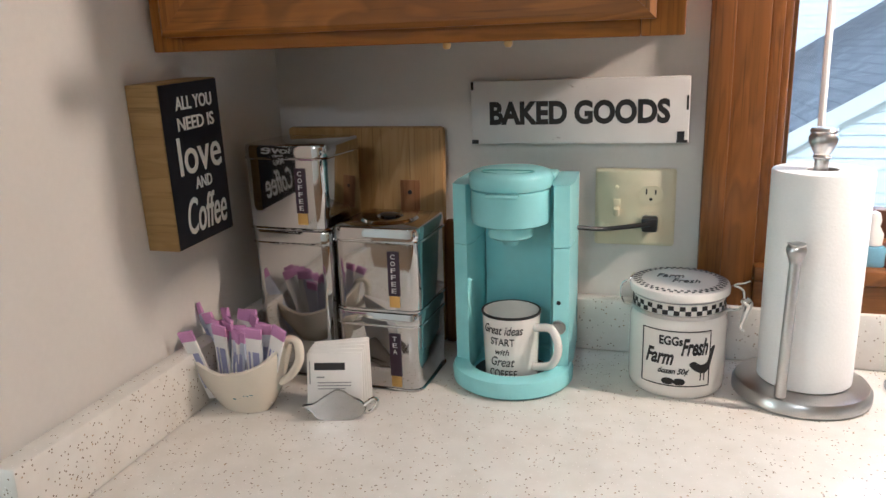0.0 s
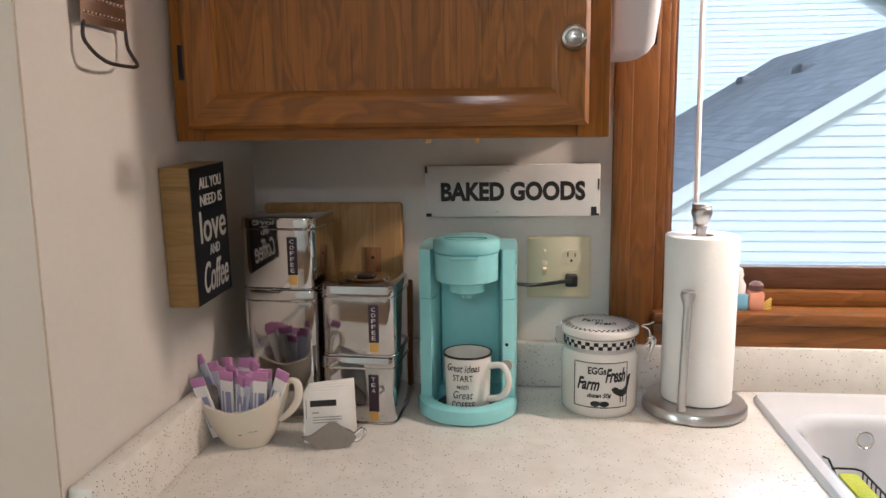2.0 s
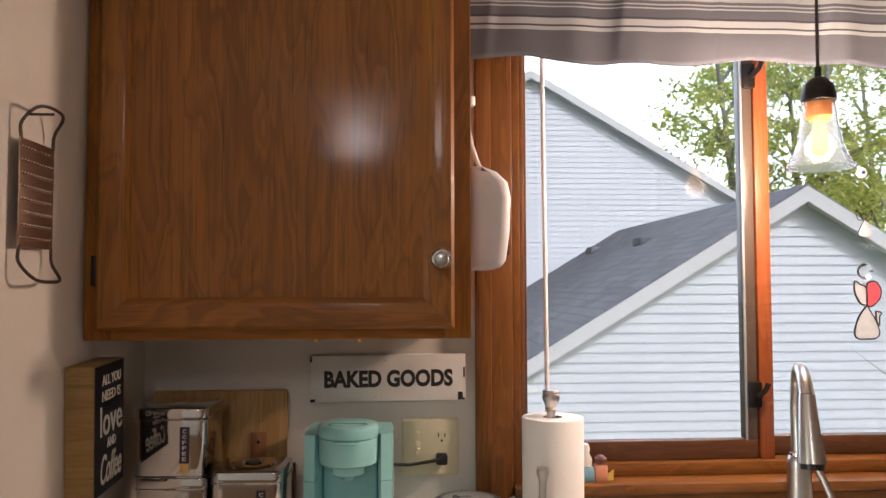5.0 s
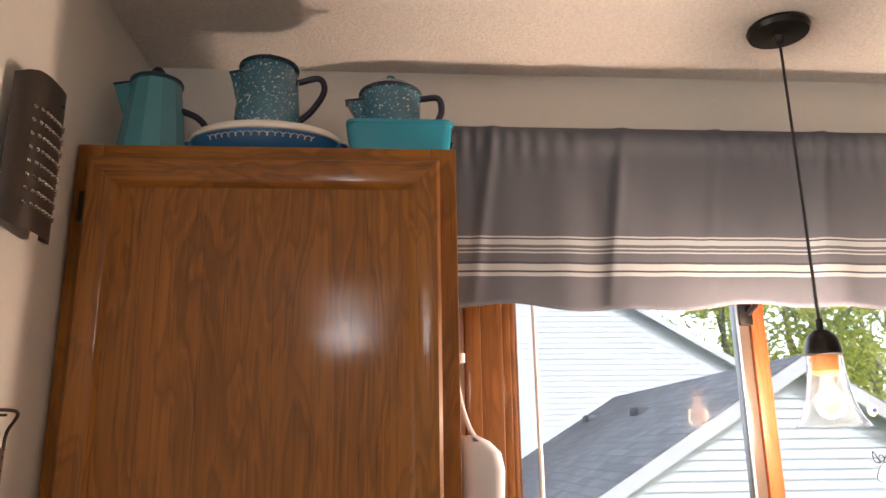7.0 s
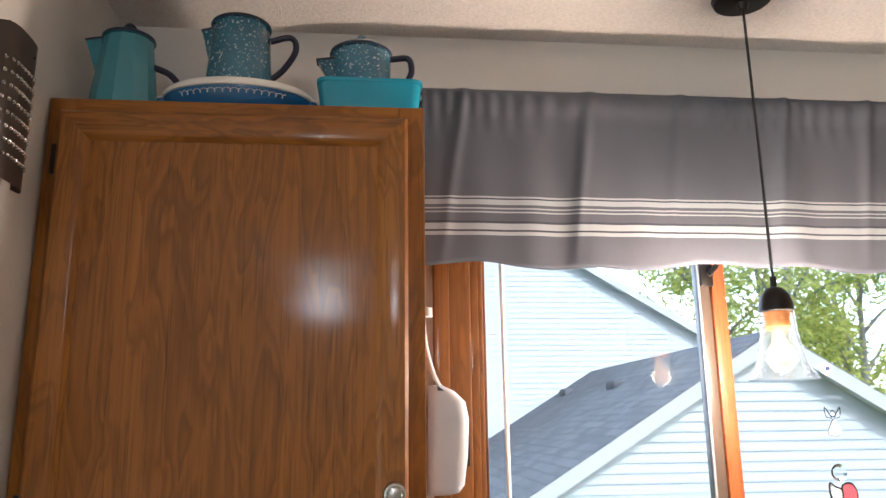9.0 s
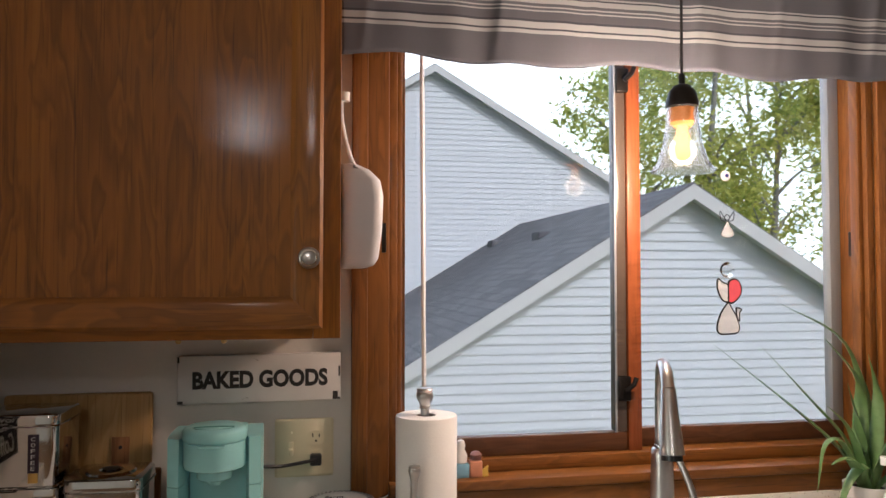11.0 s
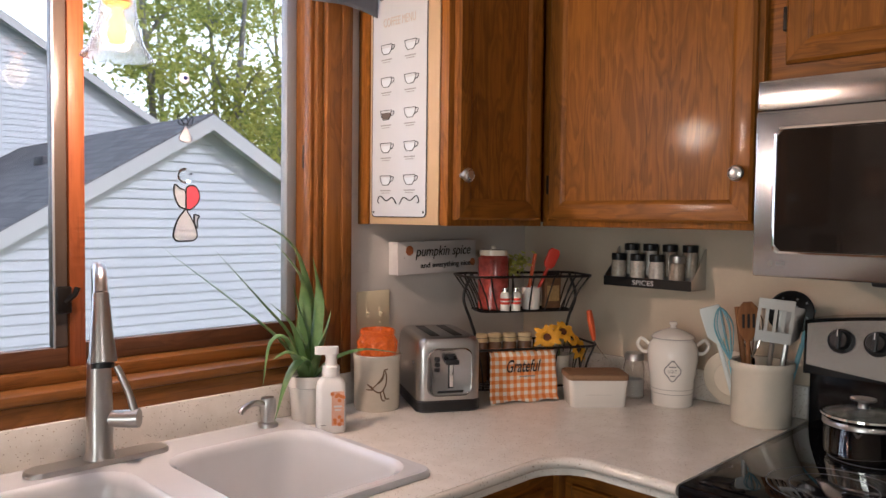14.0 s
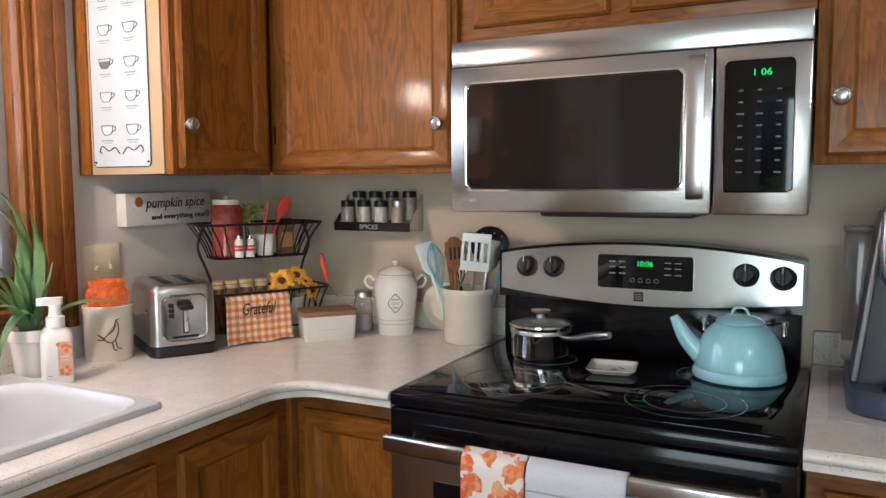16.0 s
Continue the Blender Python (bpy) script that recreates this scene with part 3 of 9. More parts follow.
part("toe_kick", B(2.17, W - 0.004, -0.919, -0.60, 0.0, 0.0995), oak_y, bc2)
part("corner_filler", B(2.0905, 2.1145, -0.6145, -0.586, 0.12, CT - 0.0385), oak_z, bc2)
door(bc2, 0.265, 0.66, on_right(2.1147, -0.640, 0.15))
bc3 = thing("base_cabinet", pose(0, 0, 0), "oak base cabinet past the range", "cabinet")
part("body", B(2.13, W - 0.004, -2.49, -1.733, 0.1, CT - 0.0385, bevel=0.001), oak_z, bc3)
part("face_rail", B(2.115, 2.1295, -2.49, -1.733, 0.12, CT - 0.0385, bevel=0.001), oak_y, bc3)
part("toe_kick", B(2.17, W - 0.004, -2.49, -1.733, 0.0, 0.0995), oak_y, bc3)
door(bc3, 0.42, 0.66, on_right(2.1147, -1.76, 0.15))


# ---- outside ----
siding = Mat("white_vinyl_siding", (0.74, 0.76, 0.78), 0.45).speckle((0.74, 0.76, 0.78), 0.03, 3, 0.1).m
fascia = Mat("white_fascia", (0.74, 0.73, 0.70), 0.5).speckle((0.74, 0.73, 0.70), 0.03, 4, 0.0).m


def shingle_material():
    m = Mat("grey_asphalt_shingles", (0.12, 0.13, 0.15), 0.75)
    v = m.node("ShaderNodeTexBrick", Scale=1.75)
    v.inputs["Color1"].default_value, v.inputs["Color2"].default_value, v.inputs["Mortar"].default_value = (0.145, 0.14, 0.145, 1), (0.25, 0.24, 0.24, 1), (0.07, 0.07, 0.075, 1)
    v.inputs["Mortar Size"].default_value = 0.012
    m.link(m.coords((1, 1, 1), (0, 0, radians(90))), v.inputs["Vector"])
    m.color(m.mix(0.25, v.outputs["Color"], m.ramp(m.noise(60, 4), [(0.3, (0.12, 0.12, 0.13)), (0.7, (0.28, 0.28, 0.29))])))
    return m.bump(m.noise(80, 4), 0.4, 0.01).m


shingles = shingle_material()


def gable_house(name, label, cx, y0, y1, peak, half, slope, base, lap, vents=()):
    """A house with lapped siding on the gable that faces the kitchen, a pitched roof and white fascias."""
    h = thing(name, pose(0, 0, 0), label, "building")
    eave = peak - half * slope
    bm = bmesh.new()
    loft(bm, [[(cx - half, y, base), (cx + half, y, base), (cx + half, y, eave), (cx, y, peak - 0.02), (cx - half, y, eave)] for y in (y0 + 0.03, y1)])
    part("wall", bm, siding, h, smooth=0)
    z, k = base, 0
    while z < peak - 0.08:
        top_z = min(z + lap, peak - 0.05)
        w0 = half if z <= eave else max(0.03, (peak - z) / slope - 0.02)
        w1 = half if top_z <= eave else max(0.02, (peak - top_z) / slope - 0.02)
        bm = bmesh.new()
        t0, t1 = 0.020, 0.004
        loft(bm, [[(cx - w0, y0 + 0.029, z), (cx - w0, y0 + 0.029 - t0, z), (cx - w1, y0 + 0.029 - t1, top_z), (cx - w1, y0 + 0.029, top_z)],
                  [(cx + w0, y0 + 0.029, z), (cx + w0, y0 + 0.029 - t0, z), (cx + w1, y0 + 0.029 - t1, top_z), (cx + w1, y0 + 0.029, top_z)]])
        part("siding_board", bm, siding, h, smooth=0)
        z += lap
    over = 0.17
    for s in (-1, 1):
        bm = bmesh.new()
        a = (cx, peak)
        b = (cx + s * (half + over), peak - (half + over) * slope)
        loft(bm, [[(a[0], y, a[1] + 0.02), (b[0], y, b[1] + 0.02), (b[0], y, b[1] + 0.11), (a[0], y, a[1] + 0.13)] for y in (y0 - over, y1 + over)])
        roof = part("roof", bm, shingles, h, smooth=0)
        bm = bmesh.new()
        loft(bm, [[(a[0] + s * 0.001, y, a[1] - 0.09), (b[0], y, b[1] - 0.09), (b[0], y, b[1] + 0.10), (a[0] + s * 0.001, y, a[1] + 0.10)] for y in (y0 - over - 0.025, y0 - over - 0.002)])
        part("fascia", bm, fascia, h, "white rake board", 0)
        bm = bmesh.new()
        loft(bm, [[(a[0] + s * 0.001, y, a[1] - 0.06), (b[0], y, b[1] - 0.06), (b[0], y, b[1] - 0.04), (a[0] + s * 0.001, y, a[1] - 0.04)] for y in (y0 - over, y0 + 0.02)])
        part("soffit", bm, fascia, h, "white soffit", 0)
    for vx, vy in vents:
        vz = peak - abs(vx - cx) * slope
        bm = B(vx - 0.2, vx + 0.2, vy - 0.22, vy + 0.22, vz - 0.02, vz + 0.16, bevel=0.05)
        part("roof_vent", bm, shingles, h, "low grey roof vent")
    return h


gable_house("neighbour_garage", "white-sided garage with a grey shingle roof", 5.50, 7.49, 15.0, 2.55, 4.2, 0.605, -2.2, 0.118, [(4.75, 14.2), (4.75, 11.0)])
fh = gable_house("neighbour_house", "tall white-sided house with a low-pitched gable", 3.88, 17.2, 27, 6.72, 6.4, 0.585, -2.2, 0.135)
part("chimney_vent", lathe(bmesh.new(), [(0, 6.2), (0.10, 6.2), (0.10, 6.92), (0.17, 6.94), (0.17, 7.08), (0, 7.12)], 12, 4.75, 19.5), fascia, fh, "grey flue cap")


def grass_material():
    m = Mat("lawn", (0.07, 0.12, 0.03), 0.9)
    f = m.noise(30, 6)
    m.color(m.mix(0.5, m.ramp(f, [(0.3, (0.04, 0.08, 0.015)), (0.7, (0.12, 0.17, 0.05))]), m.ramp(m.noise(0.6, 3), [(0.3, (0.05, 0.09, 0.02)), (0.7, (0.13, 0.16, 0.05))])))
    return m.bump(f, 0.6, 0.05).m


bm = bmesh.new()
bmesh.ops.create_grid(bm, x_segments=8, y_segments=8, size=1500, matrix=Matrix.Translation((0, 0, -2.25)))
solid("ground", bm, grass_material(), "green lawn between the houses", "ground", "structure", smooth=0)


def leaf_material(name, dark, lite):
    m = Mat(name, dark, 0.5)
    info = m.node("ShaderNodeNewGeometry")
    m.color(m.ramp(info.outputs["Random Per Island"], [(0.0, dark), (0.75, lite), (1.0, (0.66, 0.60, 0.14))]))
    tr = m.node("ShaderNodeBsdfTranslucent")
    m.link(m.ramp(info.outputs["Random Per Island"], [(0.0, tuple(c * 1.6 for c in dark)), (1.0, (0.80, 0.78, 0.22))]), tr.inputs[0])
    mixer = m.node("ShaderNodeMixShader")
    mixer.inputs[0].default_value = 0.55
    out = m.t.nodes["Material Output"]
    m.link(m.b.outputs[0], mixer.inputs[1])
    m.link(tr.outputs[0], mixer.inputs[2])
    m.link(mixer.outputs[0], out.inputs[0])
    return m.m


leaves = leaf_material("tree_leaves", (0.22, 0.27, 0.06), (0.60, 0.60, 0.16))
bark = Mat("grey_bark", (0.34, 0.32, 0.28), 0.9).speckle((0.34, 0.32, 0.28), 0.2, 12, 0.8).m


def leaf_cloud(rng, centres, count, size):
    """Many small folded leaves round the given clump centres."""
    verts, faces = [], []
    for _ in range(count):
        c, r = centres[rng.randrange(len(centres))]
        d = Vector((rng.gauss(0, 1), rng.gauss(0, 1), rng.gauss(0, 0.8)))
        p = Vector(c) + d * r * 0.5
        a, b = Vector((rng.uniform(-1, 1), rng.uniform(-1, 1), rng.uniform(-0.7, 0.7))).normalized(), None
        b = a.orthogonal().normalized()
        b = (Matrix.Rotation(rng.uniform(0, 6.28), 3, a) @ b)
        s = size * rng.uniform(0.6, 1.3)
        k = len(verts)
        verts += [p - a * s, p + b * s * 0.42, p + a * s, p - b * s * 0.42]
        faces.append((k, k + 1, k + 2, k + 3))
    me = bpy.data.meshes.new("crown")
    me.from_pydata(verts, [], faces)
    me.materials.append(leaves)
    return me


def tree(x, y, height, lean, seed, spread=2.3, count=4700):
    rng = random.Random(seed)
    t = thing("tree", pose(x, y, -2.25), "tall leafy tree with several grey limbs", "tree", "trees behind the garage")
    trunk = curve_points([(0, 0, 0), (lean * 0.25, 0.1, height * 0.3), (lean * 0.6, 0.0, height * 0.6), (lean, 0.2, height)], 5)
    bm = tube(bmesh.new(), trunk, 0.21, 9, taper=[1 - 0.85 * i / (len(trunk) - 1) for i in range(len(trunk))])
    centres = []
    for i in range(15):
        f = rng.uniform(0.30, 0.97)
        p = trunk[int(f * (len(trunk) - 1))]
        a = rng.uniform(0, 6.28)
        ln = rng.uniform(0.6, 1.0) * spread * (1.25 - f * 0.6)
        q = p + Vector((math.cos(a) * ln, math.sin(a) * ln, ln * rng.uniform(0.5, 1.1)))
        mid = (p + q) / 2 + Vector((0, 0, 0.15 * ln))
        limb = curve_points([p, mid, q], 4)
        tube(bm, limb, 0.075, 6, taper=[1 - 0.8 * k / (len(limb) - 1) for k in range(len(limb))])
        for k in (0.45, 0.7, 1.0, 1.1):
            c = p.lerp(q, k) + Vector((rng.uniform(-0.4, 0.4), rng.uniform(-0.4, 0.4), rng.uniform(-0.5, 0.4)))
            centres.append((c, rng.uniform(0.45, 0.95)))
    part("trunk", bm, bark, t)
    crown = new("crown", leaf_cloud(rng, centres, count, 0.115))
    crown.parent = t
    tagged(crown, "yellow-green leaves with gaps of sky", kind="stuff")


for x, y, hgt, lean, seed in ((11.2, 20.5, 13, -1.2, 3), (12.2, 19.5, 14, 1.2, 4), (13.8, 22.0, 13, -0.7, 5), (15.8, 21.0, 12, 0.5, 6), (17.8, 24.0, 14, -1.0, 7), (14.8, 28.5, 15, -0.5, 8), (20.0, 22.5, 12, 0.4, 9)):
    tree(x, y, hgt, lean, seed)
glow_sky = Mat("bright_haze", (0.9, 0.93, 0.96), 1.0)
glow_sky.set("Emission Color", (0.93, 0.97, 1.0, 1))
glow_sky.set("Emission Strength", 3.0)
solid("backdrop", B(-70, 110, 75, 75.5, -2.3, 70), glow_sky.m, "bright hazy white sky", "sky", "structure", smooth=0)
rng = random.Random(21)
hedge = new("hedge", leaf_cloud(rng, [((-7.5 + rng.uniform(-0.8, 0.8), rng.uniform(-6, 1.5), rng.uniform(-2.0, 1.3)), rng.uniform(0.5, 0.9)) for _ in range(60)], 7000, 0.14))
tagged(hedge, "sunlit green shrubs past the garden door", "shrubs", "", "stuff")
gd = thing("door_1", pose(0, 0, 0), "white glazed garden door", "door", kind="structure")
for y0, y1 in ((-3.199, -3.12), (-2.19, -2.11), (-1.18, -1.101)):
    part("door_stile", B(X0 - 0.10, X0 - 0.05, y0, y1, 0.0, 2.149, bevel=0.004), white_plastic, gd)
for z0, z1 in ((0.001, 0.12), (2.06, 2.149)):
    part("door_rail", B(X0 - 0.101, X0 - 0.049, -3.12, -1.18, z0, z1, bevel=0.004), white_plastic, gd)

# ---- lamps of the place ----
glow_warm = Mat("bulb_glow", (1, 0.62, 0.28), 0.4)
glow_warm.set("Emission Color", (1.0, 0.50, 0.13, 1))
glow_warm.set("Emission Strength", 2.2)
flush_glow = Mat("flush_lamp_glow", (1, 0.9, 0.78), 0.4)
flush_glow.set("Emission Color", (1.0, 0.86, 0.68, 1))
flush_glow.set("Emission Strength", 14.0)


def seeded_glass():
    m = Mat("seeded_glass", (1.0, 0.97, 0.93), 0.03, trans=1.0, ior=1.35)
    return m.bump(m.noise(120, 2), 0.5, 0.004).m


shade_glass = seeded_glass()
PX, PY = 1.288, -0.225
pl = thing("pendant_lamp", pose(PX, PY, 0), "lit pendant lamp with a seeded-glass bell shade over the sink", "lamp")
part("ceiling_rose", lathe(bmesh.new(), [(0, CEIL - 0.0005), (0.057, CEIL - 0.0005), (0.060, CEIL - 0.008), (0.056, CEIL - 0.018), (0.012, CEIL - 0.022), (0.008, CEIL - 0.034), (0, CEIL - 0.034)], 32), bronze_black, pl, "black round ceiling rose")
part("cord", tube(bmesh.new(), [(0, 0, CEIL - 0.033), (0.001, 0, 2.1), (0, 0, 1.842)], 0.0028, 8), black_plastic, pl, "thin black cord")
part("socket_cap", lathe(bmesh.new(), [(0, 1.858), (0.006, 1.857), (0.006, 1.838), (0.016, 1.834), (0.026, 1.822), (0.031, 1.803), (0.031, 1.793), (0.028, 1.791), (0, 1.791)], 28), bronze_black, pl, "black domed socket cap")
part("socket", lathe(bmesh.new(), [(0, 1.7905), (0.0235, 1.7905), (0.0235, 1.763), (0.018, 1.757), (0, 1.757)], 24), Mat("amber_socket", (0.50, 0.20, 0.05), 0.4).m, pl, "amber socket")
sh = part("shade", lathe(bmesh.new(), [(0.0290, 1.7905), (0.0305, 1.770), (0.0335, 1.745), (0.039, 1.715), (0.048, 1.688), (0.0615, 1.668), (0.0595, 1.668), (0.046, 1.6885), (0.037, 1.7155), (0.0315, 1.7455), (0.0285, 1.770), (0.0270, 1.7905)], 36), shade_glass, pl, "seeded clear glass bell shade")
sh.visible_shadow = False
part("bulb", lathe(bmesh.new(), [(0, 1.7565), (0.009, 1.7565), (0.010, 1.745), (0.0155, 1.728), (0.0185, 1.712), (0.016, 1.697), (0.009, 1.689), (0, 1.687)], 24), glow_warm.m, pl, "glowing amber bulb").visible_shadow = False
lamp("pendant_light", "POINT", pose(PX, PY, 1.710), 36.0, (1.0, 0.66, 0.40), radius=0.03)
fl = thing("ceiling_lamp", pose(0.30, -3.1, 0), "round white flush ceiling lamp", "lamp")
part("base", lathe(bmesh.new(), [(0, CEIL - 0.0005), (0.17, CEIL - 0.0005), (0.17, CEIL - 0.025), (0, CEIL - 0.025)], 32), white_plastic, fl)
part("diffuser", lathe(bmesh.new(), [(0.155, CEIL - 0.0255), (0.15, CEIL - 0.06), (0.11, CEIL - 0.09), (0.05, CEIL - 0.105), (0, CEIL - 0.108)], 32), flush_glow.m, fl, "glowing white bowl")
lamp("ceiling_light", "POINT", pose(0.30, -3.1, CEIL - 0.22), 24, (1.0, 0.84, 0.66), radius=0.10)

# ---- valance and window sill things ----


def valance():
    v = thing("valance", pose(0, 0, 0), "grey gathered cotton valance with white stripes over the window", "curtain")
    rng = random.Random(5)
    m = Mat("grey_striped_cotton", (0.24, 0.215, 0.235), 0.9)
    c = m.node("ShaderNodeTexCoord")
    sep = m.node("ShaderNodeSeparateXYZ")
    m.link(c.outputs["Object"], sep.inputs[0])
    r = m.node("ShaderNodeMapRange")
    r.inputs[1].default_value, r.inputs[2].default_value = 1.90, 2.10
    m.link(sep.outputs[2], r.inputs[0])
    grey, dark, white = (0.118, 0.125, 0.150), (0.066, 0.070, 0.09), (0.42, 0.44, 0.47)
    st = [(0.0, grey), (0.325, white), (0.365, dark), (0.385, white), (0.45, dark), (0.475, grey), (0.56, white), (0.575, grey), (0.60, white), (0.615, grey), (0.645, white), (0.70, dark), (0.715, white), (0.735, grey)]
    stripe = m.ramp(r.outputs[0], st)
    stripe.node.color_ramp.interpolation = "CONSTANT"
    weave = m.noise(900, 2)
    m.color(m.mix(0.25, stripe, m.mix(1.0, stripe, m.ramp(weave, [(0.3, (0.6, 0.6, 0.6)), (0.7, (1, 1, 1))]), "MULTIPLY")))
    m.bump(weave, 0.3, 0.0008)
    tr = m.node("ShaderNodeBsdfTranslucent")
    m.link(stripe, tr.inputs[0])
    mixer = m.node("ShaderNodeMixShader")
    mixer.inputs[0].default_value = 0.10
    m.link(m.b.outputs[0], mixer.inputs[1])
    m.link(tr.outputs[0], mixer.inputs[2])
    m.link(mixer.outputs[0], m.t.nodes["Material Output"].inputs[0])
    nx, nz = 260, 34
    x0, x1, z0, z1 = 0.642, 2.004, 1.902, 2.282
    waves = [(rng.uniform(18, 60), rng.uniform(0, 6.28), rng.uniform(0.3, 1.0)) for _ in range(7)]
    verts, faces = [], []
    for j in range(nz + 1):
        f = j / nz
        for i in range(nx + 1):
            u = x0 + (x1 - x0) * i / nx
            fold = sum(a * math.sin(k * u + p) for k, p, a in waves) / 4
            gather = sum(math.sin(150 * u + 7 * math.sin(9 * u) + q) for q in (0, 2.1)) * 0.5
            crease = sum(math.exp(-((u - c - 0.05 * (f - 0.8)) / 0.012) ** 2) for c in (0.72, 0.99, 1.19, 1.425, 1.62, 1.86))
            y = -0.086 - 0.006 * crease * min(1.0, 0.25 + f) + 0.0075 * fold * (1 - 0.35 * f) * (1 - 0.8 * max(0.0, (f - 0.6) / 0.4)) + 0.007 * gather * max(0.0, (f - 0.72) / 0.28)
            z = z0 + (z1 - z0) * f + (1 - f) * (0.006 * math.sin(11 * u) + 0.004 * math.sin(27 * u))
            if f > 0.86:
                y -= 0.007 * math.sin((f - 0.86) / 0.14 * math.pi)
            z += 0.003 * gather * (f > 0.95)
            verts.append((u, y, z))
    for j in range(nz):
        for i in range(nx):
            a = j * (nx + 1) + i
            faces.append((a, a + 1, a + nx + 2, a + nx + 1))
    me = bpy.data.meshes.new("cloth")
    me.from_pydata(verts, [], faces)
    me.polygons.foreach_set("use_smooth", [True] * len(faces))
    me.materials.append(m.m)
    ob = new("cloth", me)
    ob.parent = v
    thick = ob.modifiers.new("thickness", "SOLIDIFY")
    thick.thickness = 0.0012
    part("rod", tube(bmesh.new(), [(0.632, -0.072, 2.252), (2.008, -0.072, 2.252)], 0.007, 10), bronze_black, v, "dark curtain rod")
    part("bracket", tube(bmesh.new(), [(1.330, -0.062, 2.252), (1.330, -0.001, 2.252)], 0.006, 8), bronze_black, v)


valance()


def aloe():
    rng = random.Random(2)
    p = thing("aloe_plant", pose(1.792, -0.090, CT), "green aloe in a white pot with orange writing", "plant")
    part("pot", lathe(bmesh.new(), [(0, 0.0), (0.036, 0.0), (0.038, 0.004), (0.046, 0.085), (0.050, 0.087), (0.051, 0.113), (0.047, 0.113), (0.043, 0.088), (0.034, 0.02), (0, 0.02)], 32), white_ceramic, p, "white tapered pot")
    part("soil", lathe(bmesh.new(), [(0, 0.100), (0.0455, 0.100), (0.0455, 0.096), (0, 0.096)], 24), Mat("dark_soil", (0.03, 0.02, 0.013), 0.95).speckle((0.03, 0.02, 0.013), 0.3, 200, 0.8).m, p)
    for i, (w, zz) in enumerate(((0.030, 0.062), (0.018, 0.047), (0.034, 0.031))):
        bm = wrap(bmesh.ops.create_grid(b := bmesh.new(), x_segments=8, y_segments=1, size=0.5, matrix=Matrix.Diagonal((w, 0.006, 1, 1))) and b, 0.0405 + 0.1 * (zz - 0.04), zz, 232 + 4 * i)
        part("writing_bar", bm, Mat("peach_print", (0.75, 0.40, 0.22), 0.5).m, p)
    g = Mat("aloe_skin", (0.10, 0.20, 0.06), 0.35)
    g.color(g.mix(0.5, g.ramp(g.noise(60, 4), [(0.3, (0.07, 0.15, 0.045)), (0.7, (0.15, 0.27, 0.09))]), g.ramp(g.noise(9, 3), [(0.3, (0.08, 0.17, 0.05)), (0.7, (0.20, 0.28, 0.11))])))
    # half width and the bends of each blade, tip last
    blades = [(0.011, (-0.05, 0.02, 0.18), (-0.14, 0.05, 0.27), (-0.31, 0.10, 0.415)), (0.010, (-0.03, 0.03, 0.20), (-0.09, 0.07, 0.29), (-0.175, 0.12, 0.405)),
              (0.015, (0.035, 0.03, 0.22), (0.020, 0.09, 0.41), (-0.115, 0.14, 0.505)), (0.017, (0.0, 0.02, 0.20), (0.01, 0.04, 0.33), (-0.045, 0.08, 0.43)),
              (0.014, (-0.02, 0.0, 0.17), (-0.05, 0.0, 0.24), (-0.10, 0.01, 0.29)), (0.016, (0.03, 0.01, 0.20), (0.045, 0.02, 0.30), (0.04, 0.04, 0.39)),
              (0.012, (0.05, -0.03, 0.145), (0.12, -0.06, 0.165), (0.215, -0.10, 0.150)), (0.014, (-0.03, -0.02, 0.155), (-0.085, -0.04, 0.12), (-0.125, -0.05, 0.03)),
              (0.011, (-0.06, 0.0, 0.20), (-0.105, 0.0, 0.20), (-0.125, 0.0, 0.10)), (0.015, (0.01, -0.03, 0.17), (0.02, -0.045, 0.22), (0.03, -0.05, 0.27)),
              (0.012, (-0.05, -0.03, 0.16), (-0.09, -0.04, 0.18), (-0.13, -0.05, 0.17)), (0.014, (0.0, 0.01, 0.18), (-0.02, 0.01, 0.26), (-0.03, 0.02, 0.33))]
    for half, *bends in blades:
        ctrl = [(bends[0][0] * 0.2, bends[0][1] * 0.2, 0.098)] + bends
        pts = curve_points(ctrl, 6)
        n = len(pts)
        secs = []
        for i, q in enumerate(pts):
            d = (pts[min(i + 1, n - 1)] - pts[max(i - 1, 0)]).normalized()
            side = d.cross(Vector((0, 0, 1)))
            side = side.normalized() if side.length > 0.05 else Vector((1, 0, 0))
            up = side.cross(d)
            w = 1.25 * half * (1 - (i / (n - 1)) ** 1.7) + 0.0006
            secs.append([q - side * w, q - up * w * 0.22, q + side * w, q + up * w * 0.5])
        bm = loft(bmesh.new(), secs)
        for i in range(2, n - 2):
            for s in (0, 2):
                c = Vector(secs[i][s])
                out = (c - Vector(pts[i])).normalized() * 0.002
                v = [bm.verts.new(c + Vector((0, 0, 0.0012))), bm.verts.new(c - Vector((0, 0, 0.0012))), bm.verts.new(c + out)]
                bm.faces.new(v)
        part("leaf", bm, g.m, p, smooth=60)


aloe()


